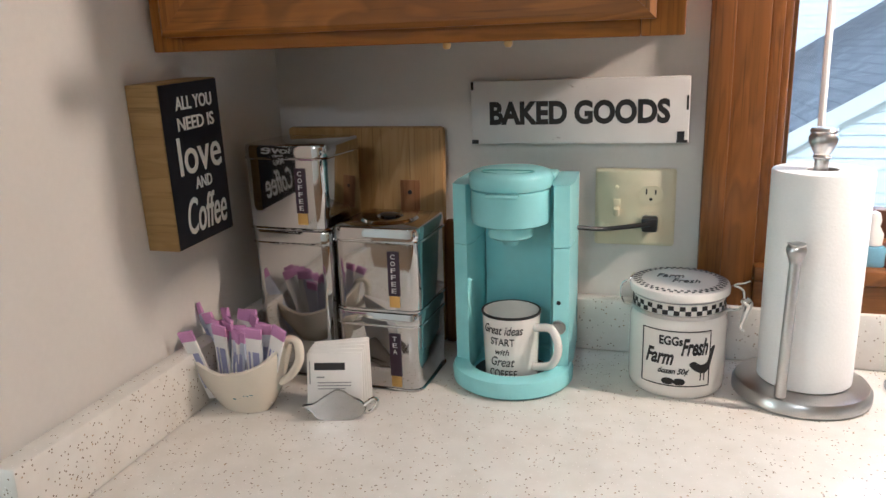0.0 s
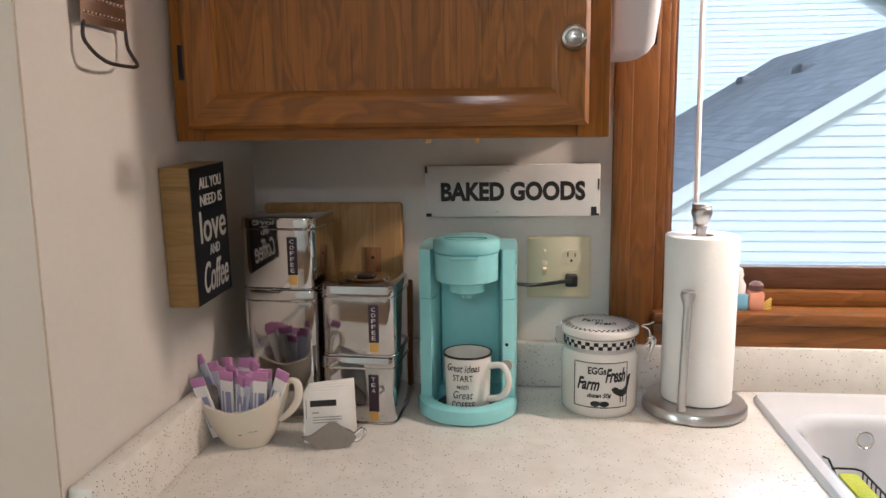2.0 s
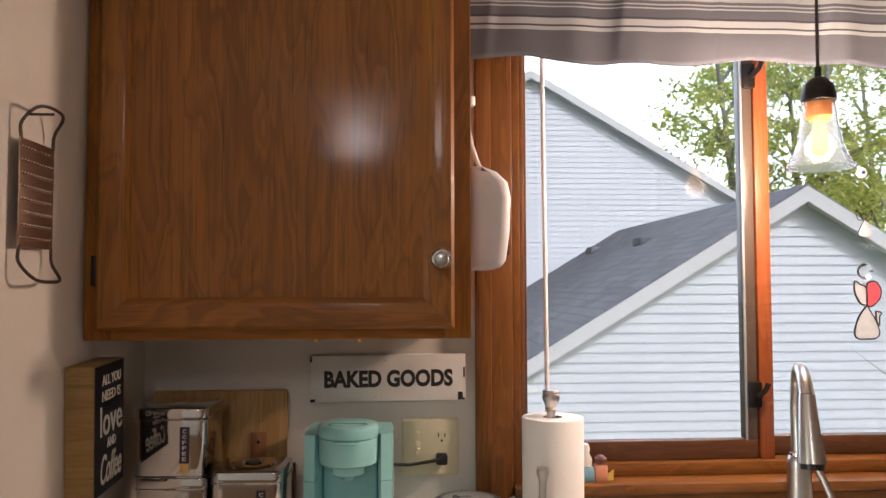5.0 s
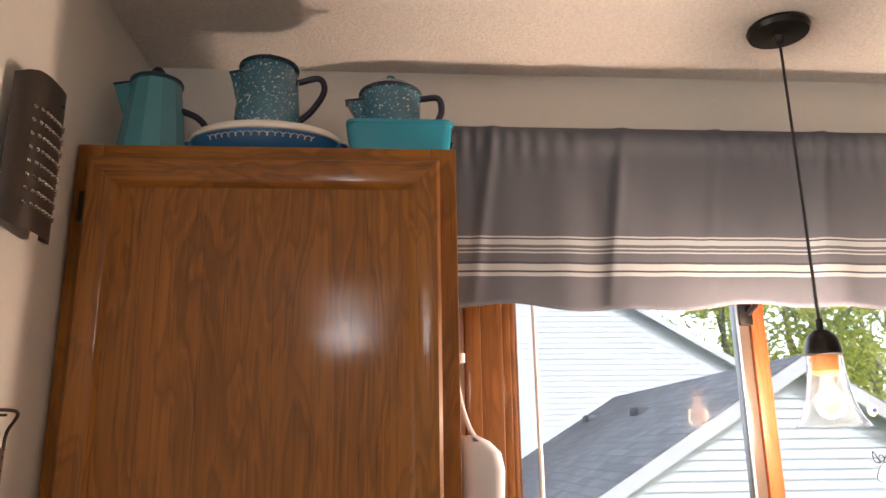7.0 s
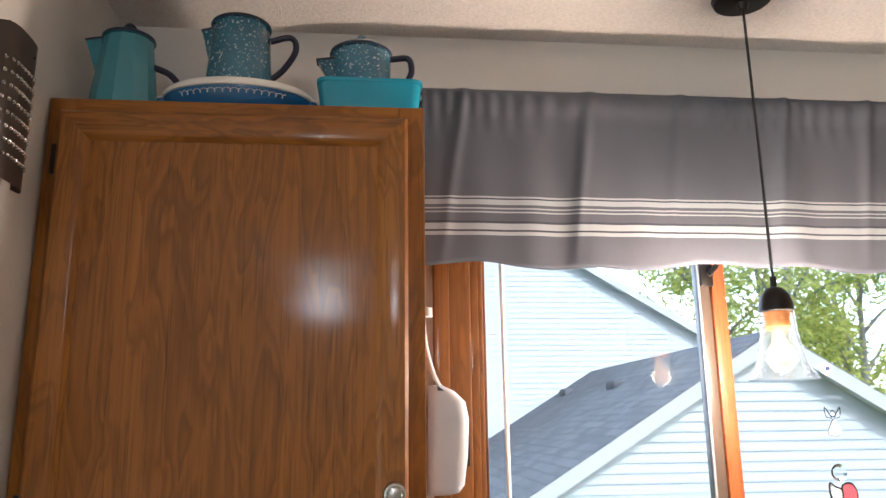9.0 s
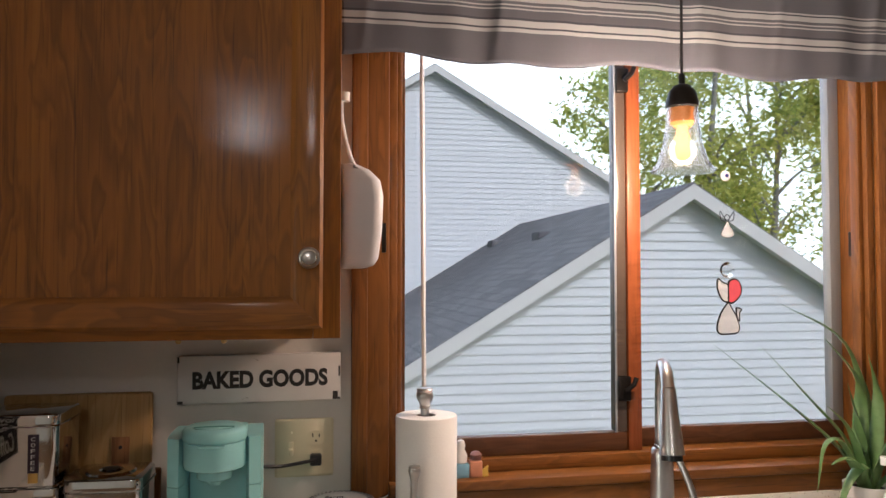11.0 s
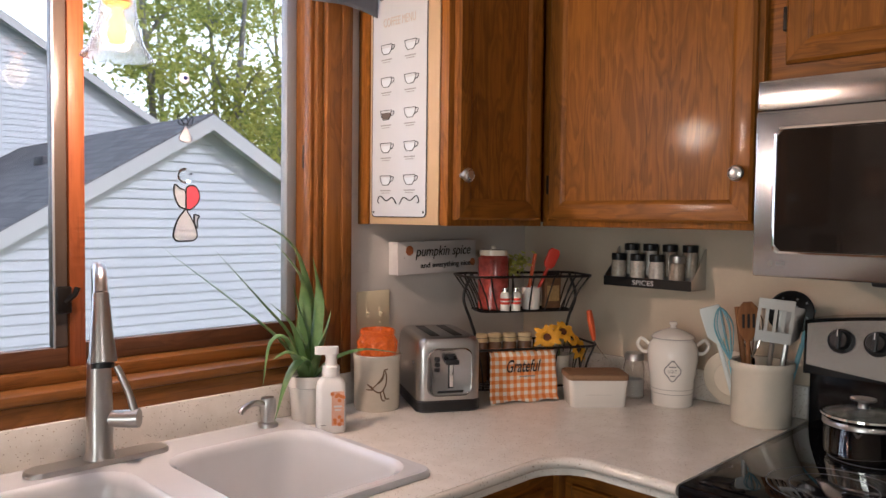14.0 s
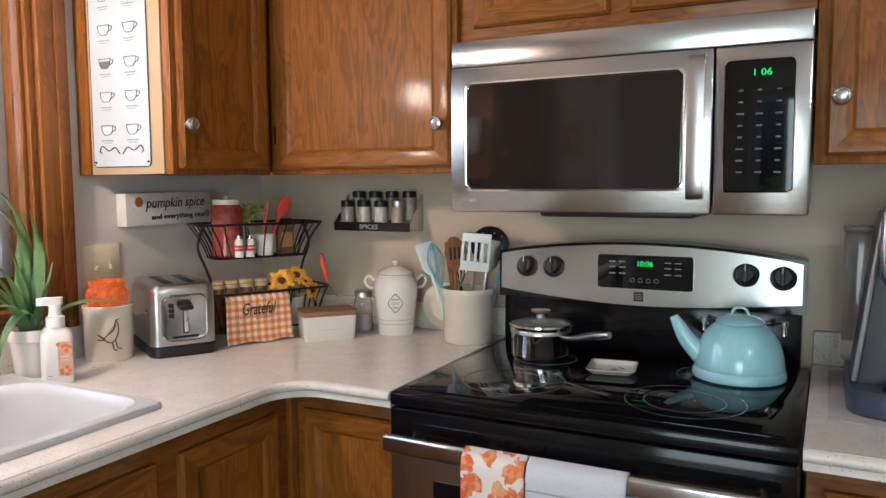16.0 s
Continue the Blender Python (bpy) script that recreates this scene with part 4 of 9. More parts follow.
def sill_things():
    pot = thing("small_plant_pot", pose(0.795, 0.012, WZ0), "tiny white speckled pot with a green sprig", "plant")
    part("pot", lathe(bmesh.new(), [(0, 0), (0.017, 0), (0.023, 0.058), (0.0245, 0.058), (0.0245, 0.064), (0.021, 0.064), (0.016, 0.01), (0, 0.01)], 20), white_ceramic, pot)
    bm = bmesh.new()
    for a in range(0, 360, 40):
        tube(bm, [(0, 0, 0.05), (0.008 * math.cos(radians(a)), 0.008 * math.sin(radians(a)), 0.075), (0.018 * math.cos(radians(a)), 0.018 * math.sin(radians(a)), 0.088 + 0.006 * math.sin(a))], 0.003, 5, taper=[0.6, 1, 0.2])
    part("sprig", bm, Mat("lime_leaf", (0.28, 0.38, 0.06), 0.5).m, pot)
    fg = thing("painted_ornament", pose(0.918, 0.008, WZ0), "small painted block ornament on the window sill", "ornament")
    part("blue_block", B(-0.030, -0.002, -0.014, 0.014, 0, 0.030, bevel=0.003), Mat("sky_blue_paint", (0.22, 0.42, 0.55), 0.4).speckle((0.22, 0.42, 0.55), 0.08, 80, 0.1).m, fg, "light blue block")
    part("orange_block", B(-0.001, 0.026, -0.014, 0.012, 0, 0.034, bevel=0.003), Mat("salmon_paint", (0.60, 0.27, 0.16), 0.4).speckle((0.60, 0.27, 0.16), 0.08, 80, 0.1).m, fg, "salmon block")
    part("brown_cap", lathe(bmesh.new(), [(0, 0.034), (0.012, 0.036), (0.013, 0.046), (0.007, 0.052), (0, 0.053)], 14, 0.014, 0), Mat("brown_paint", (0.14, 0.06, 0.05), 0.5).m, fg)
    part("white_figure", lathe(bmesh.new(), [(0, 0.030), (0.013, 0.031), (0.014, 0.046), (0.008, 0.058), (0.010, 0.066), (0.007, 0.076), (0, 0.079)], 14, -0.018, 0), white_ceramic, fg, "plain white knob shape")
    bm = bmesh.new()
    for a in range(-60, 61, 30):
        tube(bm, [(0.026, -0.004, 0.004 + a * 0.0001), (0.040, -0.006, 0.010 + 0.0002 * a)], 0.0025, 5)
    part("yellow_fringe", bm, Mat("yellow_paint", (0.65, 0.48, 0.08), 0.5).m, fg)
    wand = thing("blind_rod", pose(0.822, 0.030, 0), "thin white rod hanging inside the window", "rod")
    part("rod", tube(bmesh.new(), [(-0.004, 0, WZ1 - 0.02), (0.004, 0, 1.075)], 0.0048, 8), white_plastic, wand)


sill_things()


def suncatcher():
    s = thing("suncatcher", pose(1.567, 0.083, 0), "leaded glass hanging ornament stuck to the window pane", "ornament")
    lead = Mat("dark_lead", (0.03, 0.03, 0.03), 0.5, metal=0.5).m
    milk = Mat("milky_glass", (0.72, 0.76, 0.80), 0.25, trans=0.35).speckle((0.72, 0.76, 0.80), 0.06, 40, 0.05).m
    pink = Mat("rose_glass", (0.62, 0.10, 0.13), 0.2).speckle((0.62, 0.10, 0.13), 0.1, 30, 0.05).m

    def shape(name, outline, mat, lbl):
        o = curve_points([(x, 0, z) for x, z in outline] + [(outline[0][0], 0, outline[0][1])], 5)[:-1]
        bm = loft(bmesh.new(), [[(p.x, -0.0015, p.z) for p in o], [(p.x, 0.0015, p.z) for p in o]])
        g = part(name, bm, mat, s, lbl)
        part("lead_line", tube(bmesh.new(), o, 0.0023, 6, closed=True), lead, g)

    shape("skirt", [(0, 1.405), (0.018, 1.375), (0.028, 1.345), (0.020, 1.332), (0, 1.330), (-0.022, 1.331), (-0.030, 1.345), (-0.020, 1.378)], milk, "milky white glass drop")
    shape("rose_wing", [(0.001, 1.405), (0.012, 1.404), (0.030, 1.420), (0.034, 1.440), (0.024, 1.458), (0.008, 1.458), (0.001, 1.448)], pink, "rose-red glass piece")
    shape("white_wing", [(-0.001, 1.405), (-0.016, 1.412), (-0.027, 1.436), (-0.026, 1.460), (-0.014, 1.452), (-0.001, 1.444)], milk, "milky white glass piece")
    shape("side_piece", [(0.021, 1.392), (0.034, 1.388), (0.029, 1.380), (0.028, 1.360), (0.022, 1.372)], milk, "small milky glass piece")
    cup = part("suction_cup", lathe(bmesh.new(), [(0, -0.004), (0.012, -0.003), (0.019, 0.004), (0.017, 0.004), (0, 0.001)], 20), clear_glass, s, "clear suction cup")
    cup.matrix_local = pose(0.0, 0.006, 1.482, 90)
    small = thing("suncatcher", pose(1.567, 0.083, 0), "small clear glass ornament in a dark wire outline", "ornament")
    o = curve_points([(x, 0, z) for x, z in ((0, 1.598), (0.010, 1.580), (0.016, 1.566), (0.0, 1.560), (-0.015, 1.566), (-0.009, 1.582), (0, 1.598))], 5)[:-1]
    part("drop", loft(bmesh.new(), [[(p.x, -0.0012, p.z) for p in o], [(p.x, 0.0012, p.z) for p in o]]), milk, small)
    for c in ([(-0.003, 1.598), (-0.016, 1.602), (-0.018, 1.622), (-0.008, 1.608)], [(0.003, 1.598), (0.016, 1.602), (0.018, 1.622), (0.008, 1.608)], [(0, 1.600), (0.007, 1.607), (0, 1.615), (-0.007, 1.607)]):
        p = curve_points([(x, 0, z) for x, z in c] + [(c[0][0], 0, c[0][1])], 5)[:-1]
        part("wire", tube(bmesh.new(), p, 0.0011, 6, closed=True), lead, small)
    part("outline", tube(bmesh.new(), o, 0.0011, 6, closed=True), lead, small)
    hook = thing("suction_hook", pose(1.567, 0.088, 1.708, 90), "round white suction hook on the glass", "hook")
    part("cup", lathe(bmesh.new(), [(0, 0.006), (0.009, 0.005), (0.013, 0.0), (0, 0.0)], 20), white_plastic, hook)
    part("stud", lathe(bmesh.new(), [(0, 0.010), (0.004, 0.009), (0.005, 0.0062), (0, 0.0062)], 12), Mat("blue_stud", (0.06, 0.07, 0.25), 0.4).m, hook)


suncatcher()


# ---- sink ----
def sink():
    s = thing("kitchen_sink", pose(0, 0, 0), "white double-bowl drop-in sink", "sink")
    cx, cy = (SX0 + SX1) / 2, (SY0 + SY1) / 2
    w, d = SX1 - SX0, SY1 - SY0
    n = 6
    outer = rounded_outline(w, d, 0.03, n)
    rim = CT + 0.012
    bowls = ((cx - 0.2045, cy - 0.035, 0.385, 0.395), (cx + 0.2285, cy - 0.035, 0.345, 0.395))
    # deck: rim roll plus flat strips between the bowls, with one bowl liner each
    bm = bmesh.new()
    loft(bm, [[(cx + x * k, cy + y * k2, z) for x, y in outer] for k, k2, z in ((1, 1, CT + 0.0005), (1.0, 1.0, CT + 0.006), (0.99, 0.985, rim), (0.96, 0.94, rim - 0.001))], cap=(False, False))
    deck = part("rim", bm, sink_white, s, "raised rolled rim")
    zt = rim - 0.001
    # one flat deck with two rounded openings
    bm = bmesh.new()
    edges = []
    for ring in [[(cx + x * 0.96, cy + y * 0.94) for x, y in outer]] + [[(x + px, y + py) for px, py in rounded_outline(bw, bd, 0.075, n)] for x, y, bw, bd in bowls]:
        vs = [bm.verts.new((x, y, zt)) for x, y in ring]
        edges += [bm.edges.new((vs[i], vs[(i + 1) % len(vs)])) for i in range(len(vs))]
    bmesh.ops.triangle_fill(bm, use_beauty=True, edges=edges, normal=(0, 0, 1))
    part("deck", bm, sink_white, s, smooth=0)
    for (x, y, bw, bd), depth in zip(bowls, (0.19, 0.17)):
        bm = bmesh.new()
        secs = []
        for k, r, z in ((0.0, 0.075, zt), (0.004, 0.075, zt - 0.002), (0.010, 0.075, zt - 0.008), (0.014, 0.075, zt - 0.02), (0.022, 0.08, zt - depth * 0.6), (0.040, 0.08, zt - depth * 0.93), (0.075, 0.06, zt - depth), (0.13, 0.03, zt - depth - 0.004)):
            secs.append([(x + px, y + py, z) for px, py in rounded_outline(bw - 2 * k, bd - 2 * k, min(r, bw / 2 - k - 0.005), n)])
        loft(bm, secs, cap=(False, True))
        bowl = part("bowl", bm, sink_white, s, "deep white bowl")
        part("drain", lathe(bmesh.new(), [(0, zt - depth - 0.002), (0.030, zt - depth - 0.002), (0.042, zt - depth + 0.001), (0.044, zt - depth - 0.003)], 24, x, y), chrome, bowl, "chrome drain")
    part("overflow", moved(lathe(bmesh.new(), [(0.011, 0.0), (0.013, 0.002), (0.015, 0.0)], 20), pose(1.061, cy + 0.146, zt - 0.037, 78)), chrome, s, "thin chrome overflow ring")
    caddy = thing("sponge_caddy", pose(0.981, -0.36, zt - 0.075), "small black wire caddy holding a yellow sponge", "caddy")
    bm = bmesh.new()
    for z in (0.0, 0.045):
        tube(bm, [(x, y, z) for x, y in rounded_outline(0.045, 0.13, 0.012, 4)], 0.0016, 6, closed=True)
    part("frame", bm, black_metal, caddy)
    for i in range(9):
        yy = -0.056 + i * 0.014
        for x in (-0.0225, 0.0225):
            part("wire", tube(bmesh.new(), [(x, yy, 0), (x, yy, 0.045)], 0.0011, 5), black_metal, caddy)
    part("floor_wire", B(-0.021, 0.021, -0.06, 0.06, -0.001, 0.001), black_metal, caddy)
    part("hanger", tube(bmesh.new(), [(-0.0225, 0.03, 0.045), (-0.037, 0.03, 0.075), (-0.045, 0.03, 0.078)], 0.0016, 6), black_metal, caddy)
    sp = thing("sponge", pose(0.981, -0.345, zt - 0.0735), "yellow foam sponge in the wire caddy", "sponge")
    part("foam", B(-0.015, 0.015, -0.040, 0.040, 0.0, 0.043, bevel=0.006), Mat("yellow_foam", (0.45, 0.50, 0.05), 0.9).speckle((0.45, 0.50, 0.05), 0.1, 200, 0.9).m, sp)


sink()


def faucet():
    f = thing("kitchen_faucet", pose(1.297, -0.108, CT + 0.0115, 0, 0, -20), "brushed steel pull-down faucet with a side lever", "faucet")
    o = rounded_outline(0.27, 0.056, 0.027, 8)
    turn = Matrix.Rotation(radians(20), 4, "Z")
    part("deck_plate", loft(bmesh.new(), [[turn @ Vector((x * k, y * k, z)) for x, y in o] for k, z in ((1, 0), (1, 0.006), (0.97, 0.010))]), steel_z, f)
    part("body", lathe(bmesh.new(), [(0, 0.010), (0.029, 0.010), (0.029, 0.014), (0.0255, 0.02), (0.0235, 0.12), (0.0215, 0.185), (0.0215, 0.200), (0.019, 0.204), (0, 0.204)], 28), steel_z, f)
    arch = curve_points([(0, 0.004, 0.20), (0.0, 0.008, 0.28), (0.0, -0.003, 0.345), (0.0, -0.035, 0.378), (0.002, -0.070, 0.365), (0.003, -0.088, 0.335)], 6)
    part("spout", tube(bmesh.new(), arch, 0.0128, 14), steel_z, f)
    head = [(0.003, -0.088, 0.336), (0.003, -0.100, 0.29), (0.004, -0.110, 0.245), (0.005, -0.116, 0.215)]
    hd = part("spray_head", tube(bmesh.new(), head, 0.020, 18, taper=[0.72, 0.88, 1.08, 1.22]), steel_z, f, "flared spray head")
    part("nozzle", tube(bmesh.new(), [(0.005, -0.1165, 0.2145), (0.005, -0.118, 0.205)], 0.020, 18), black_plastic, hd)
    part("joint_ring", tube(bmesh.new(), [(0.0, 0.0045, 0.2035), (0, 0.005, 0.209)], 0.0165, 18), chrome, f)
    part("lever_hub", tube(bmesh.new(), [(0.015, -0.004, 0.085), (0.050, -0.018, 0.085), (0.070, -0.026, 0.086)], 0.0175, 16, taper=[0.9, 1.0, 1.05]), steel_z, f)
    part("lever", tube(bmesh.new(), [(0.062, -0.024, 0.098), (0.052, -0.018, 0.135), (0.037, -0.010, 0.172), (0.030, -0.006, 0.186)], 0.0068, 10, taper=[1.1, 1, 1, 0.9]), steel_z, f, "slim lever handle")
    d = thing("soap_dispenser", pose(1.672, -0.105, CT + 0.0115), "brushed steel deck soap dispenser", "dispenser")
    part("base", lathe(bmesh.new(), [(0, 0), (0.023, 0), (0.022, 0.008), (0.016, 0.012), (0.015, 0.030), (0, 0.030)], 24), steel_z, d)
    part("head", lathe(bmesh.new(), [(0, 0.0302), (0.0165, 0.0302), (0.0175, 0.036), (0.0175, 0.060), (0.015, 0.066), (0, 0.067)], 24), steel_z, d)
    part("spout", tube(bmesh.new(), curve_points([(-0.012, -0.003, 0.054), (-0.045, -0.012, 0.062), (-0.075, -0.020, 0.055), (-0.083, -0.022, 0.046)], 5), 0.0068, 10), steel_z, d)


faucet()


# ---- microwave ----
def microwave():
    y0, y1, z0, z1, xf = -1.716, -0.927, 1.278, 1.684, 2.335
    m = thing("microwave_oven", pose(0, 0, 0), "stainless over-range microwave with a dark window", "microwave")
    part("body", B(xf + 0.028, W - 0.004, y0 + 0.004, y1 - 0.002, z0 + 0.012, z1 - 0.004, bevel=0.004), black_enamel, m, "black casing")
    part("vent_panel", B(xf, xf + 0.0275, y0, y1, z1 - 0.062, z1, bevel=0.004), steel, m, "brushed steel vent strip")
    ys = -1.533
    dr = part("door", B(xf - 0.006, xf + 0.0275, ys + 0.0012, y1, z0, z1 - 0.0635, bevel=0.005), steel, m, "brushed steel door")
    o = rounded_outline(0.508, 0.258, 0.014, 5)
    fr = loft(bmesh.new(), [[(x * k, y * k2, z) for x, y in o] for k, k2, z in ((1.0, 1.0, 0.0), (1.0, 1.0, 0.003), (0.985, 0.97, 0.004), (0.975, 0.95, 0.0012))])
    part("window_frame", facing(fr, on_right(xf - 0.0061, -1.222, 1.456)), chrome, dr)
    g = loft(bmesh.new(), [[(x * 0.972, y * 0.945, z) for x, y in o] for z in (0.0, 0.0022)])
    part("window_glass", facing(g, on_right(xf - 0.0075, -1.222, 1.456)), oven_glass, dr, "smoked dark glass")
    h = curve_points([(xf - 0.010, -1.503, 1.605), (xf - 0.038, -1.503, 1.590), (xf - 0.044, -1.503, 1.46), (xf - 0.038, -1.503, 1.325), (xf - 0.010, -1.503, 1.310)], 6)
    bm = bmesh.new()
    loft(bm, [[(p.x - 0.005, p.y - 0.017, p.z), (p.x - 0.009, p.y, p.z), (p.x - 0.005, p.y + 0.017, p.z), (p.x + 0.006, p.y + 0.015, p.z), (p.x + 0.006, p.y - 0.015, p.z)] for p in h])
    part("handle", bm, steel_z, dr, "curved steel door handle")
    cp = part("control_panel", B(xf - 0.004, xf + 0.0275, y0, ys - 0.0012, z0, z1 - 0.0635, bevel=0.005), steel, m, "steel control side")
    o2 = rounded_outline(0.128, 0.262, 0.010, 5)
    part("panel_glass", facing(loft(bmesh.new(), [[(x, y, 0), ] and (x, y, 0) for x, y in o2] and [[(x, y, z) for x, y in o2] for z in (0.0, 0.003)]), on_right(xf - 0.0042, -1.620, 1.458)), black_glass, cp, "black key panel")
    fr2 = loft(bmesh.new(), [[(x * k, y * k2, z) for x, y in o2] for k, k2, z in ((1.05, 1.025, 0.0), (1.05, 1.025, 0.002), (1.02, 1.01, 0.0035), (1.0, 1.0, 0.001))], cap=(False, False))
    part("panel_frame", facing(fr2, on_right(xf - 0.0042, -1.620, 1.458)), chrome, cp)
    green = Mat("green_display", (0.05, 0.4, 0.05), 0.5)
    green.set("Emission Color", (0.10, 1.0, 0.12, 1))
    green.set("Emission Strength", 0.9)
    part("clock_digits", facing(text_mesh("1 06", 0.02, 0.033, 0.013), on_right(xf - 0.0076, -1.626, 1.565)), green.m, cp, "green clock digits 1 06")
    rng = random.Random(4)
    key_ink = Mat("dim_key_print", (0.13, 0.13, 0.13), 0.5).m
    for r in range(8):
        for c in range(3):
            w = rng.uniform(0.007, 0.015)
            part("key_mark", facing(B(-w / 2, w / 2, -0.0016, 0.0016, 0, 0.0004), on_right(xf - 0.0073, -1.585 - c * 0.036, 1.530 - r * 0.0235)), key_ink, cp, smooth=0)
    part("badge", facing(lathe(bmesh.new(), [(0, 0.0), (0.006, 0.0), (0.006, 0.001), (0, 0.001)], 20), on_right(xf - 0.0062, -0.966, 1.306)), grey_ink, dr, "round maker's mark")
    part("badge_bar", facing(B(0, 0.018, -0.004, 0.004, 0, 0.0008), on_right(xf - 0.0062, -0.977, 1.306)), grey_ink, dr)
    part("underside", B(xf + 0.02, W - 0.05, y0 + 0.22, y1 - 0.22, z0 - 0.010, z0 + 0.0118, bevel=0.006), black_plastic, m, "dark underside with the vent")


microwave()


# ---- range ----
def range_cooker():
    y0, y1, xf, zt = -1.7235, -0.9265, 2.035, 0.903
    r = thing("electric_range", pose(0, 0, 0), "black and stainless electric range with a glass cooktop", "range")
    part("body", B(xf + 0.03, W - 0.03, y0, y1, 0.02, zt - 0.032, bevel=0.003), black_enamel, r)
    part("cooktop_frame", B(xf, W - 0.075, y0 - 0.003, y1 + 0.003, zt - 0.0315, zt - 0.001, bevel=0.007), black_enamel, r, "black enamel cooktop rim")
    ct = part("cooktop", B(xf + 0.035, W - 0.10, y0 + 0.022, y1 - 0.022, zt - 0.0008, zt + 0.002, bevel=0.001), black_glass, r, "black ceramic glass cooktop")
    ring_mat = Mat("burner_print", (0.10, 0.10, 0.105), 0.3).m
    for bx, by, rads in ((2.225, -1.135, (0.115, 0.075)), (2.47, -1.125, (0.078,)), (2.225, -1.505, (0.118, 0.08)), (2.47, -1.53, (0.082,))):
        for rr in rads:
            part("burner_ring", lathe(bmesh.new(), [(rr - 0.0011, zt + 0.0021), (rr - 0.0011, zt + 0.0024), (rr + 0.0011, zt + 0.0024), (rr + 0.0011, zt + 0.0021)], 56, bx, by), ring_mat, ct)
    od = part("oven_door", B(xf - 0.012, xf + 0.0295, y0 + 0.006, y1 - 0.006, 0.18, zt - 0.105, bevel=0.006), steel, r, "stainless oven door")
    part("door_window", B(xf - 0.0145, xf - 0.0122, y0 + 0.11, y1 - 0.11, 0.33, zt - 0.175, bevel=0.001), black_glass, od, "dark oven window")
    part("front_trim", B(xf - 0.004, xf + 0.0295, y0 + 0.002, y1 - 0.002, zt - 0.1035, zt - 0.033, bevel=0.004), black_enamel, r, "black trim under the cooktop")
    bm = loft(bmesh.new(), [[(xf - 0.050 - bow + px * k, y, zt - 0.094 + pz * k) for px, pz in rounded_outline(0.020, 0.038, 0.008, 4)] for y, bow, k in ((y0 + 0.015, 0, 0.8), (y0 + 0.02, 0, 1), (y0 + 0.2, 0.004, 1), ((y0 + y1) / 2, 0.006, 1), (y1 - 0.2, 0.004, 1), (y1 - 0.02, 0, 1), (y1 - 0.015, 0, 0.8))])
    for y in (y0 + 0.045, y1 - 0.045):
        tube(bm, [(xf - 0.051, y, zt - 0.095), (xf - 0.010, y, zt - 0.112)], 0.010, 10)
    part("door_handle", bm, steel, od, "stainless bar handle")
    part("drawer", B(xf - 0.008, xf + 0.0295, y0 + 0.006, y1 - 0.006, 0.035, 0.172, bevel=0.005), steel, r, "stainless bottom drawer")
    # backguard with a bowed top
    bg = bmesh.new()
    n = 24
    outline = [(y1 - 0.012, 1.035), (y0 + 0.012, 1.035)] + [(y0 + 0.012 + (y1 - y0 - 0.024) * i / n, 1.160 + 0.034 * math.sin(math.pi * i / n) ** 0.8) for i in range(n + 1)]
    loft(bg, [[(x0 + 0.10 * (1.18 - z) * k, y, z) for y, z in outline] for x0, k in ((2.615, -0.35), (W - 0.012, 0))])
    part("backguard", bg, black_enamel, r, "black curved backguard", 30)
    face = bmesh.new()
    o2 = [(y1 - 0.020, 1.052), (y0 + 0.020, 1.052)] + [(y0 + 0.020 + (y1 - y0 - 0.040) * i / n, 1.153 + 0.034 * math.sin(math.pi * i / n) ** 0.8) for i in range(n + 1)]
    # lower edge dips gently in the middle
    low = [(y1 - 0.020 - (y1 - y0 - 0.040) * i / n, 1.058 - 0.026 * math.sin(math.pi * i / n)) for i in range(n + 1)]
    o2 = low + o2[2:]
    loft(face, [[(2.615 + 0.10 * (1.18 - z) * -0.35 - d, y, z) for y, z in o2] for d in (0.0005, 0.006)])
    fp = part("control_face", face, steel, r, "brushed steel control face", 30)
    part("guard_base", B(2.630, W - 0.012, y0 + 0.02, y1 - 0.02, zt - 0.0305, 1.0345, bevel=0.003), black_enamel, r, "black riser below the controls")

    def xface(z):
        return 2.615 - 0.035 * (1.18 - z) - 0.0062

    for y, z in ((-1.022, 1.122), (-1.098, 1.124), (-1.580, 1.124), (-1.662, 1.120)):
        k = lathe(bmesh.new(), [(0, 0), (0.030, 0.0), (0.030, 0.002), (0.027, 0.004), (0.0225, 0.006), (0.021, 0.022), (0.018, 0.026), (0, 0.026)], 28)
        box(k, -0.0045, 0.0045, -0.021, 0.021, 0.024, 0.034, bevel=0.002)
        kn = part("control_knob", facing(k, on_right(xface(z), y, z) @ Matrix.Rotation(radians(-12), 4, "X")), black_plastic, fp, "black dial knob")
        part("dial_mark", facing(B(-0.001, 0.001, 0.006, 0.020, 0.0345, 0.0352), on_right(xface(z), y, z) @ Matrix.Rotation(radians(-12), 4, "X")), white_ink, kn)
        for a in range(0, 360, 45):
            part("tick", facing(moved(B(-0.0008, 0.0008, 0.034, 0.037, 0, 0.0003), Matrix.Rotation(radians(a), 4, "Z")), on_right(xface(z), y, z)), grey_ink, fp, smooth=0)
    o3 = rounded_outline(0.240, 0.086, 0.008, 4)
    disp = part("display", facing(loft(bmesh.new(), [[(x, y, z) for x, y in o3] for z in (0.0, 0.003)]), on_right(xface(1.118) - 0.0005, -1.339, 1.118)), black_glass, fp, "black display panel")
    green = Mat("green_clock", (0.05, 0.4, 0.05), 0.5)
    green.set("Emission Color", (0.12, 1.0, 0.10, 1))
    green.set("Emission Strength", 0.9)
    part("clock_digits", facing(text_mesh("10:06", 0.02, 0.038, 0.0135), on_right(xface(1.118) - 0.0038, -1.341, 1.140)), green.m, disp, "green clock digits 10:06")
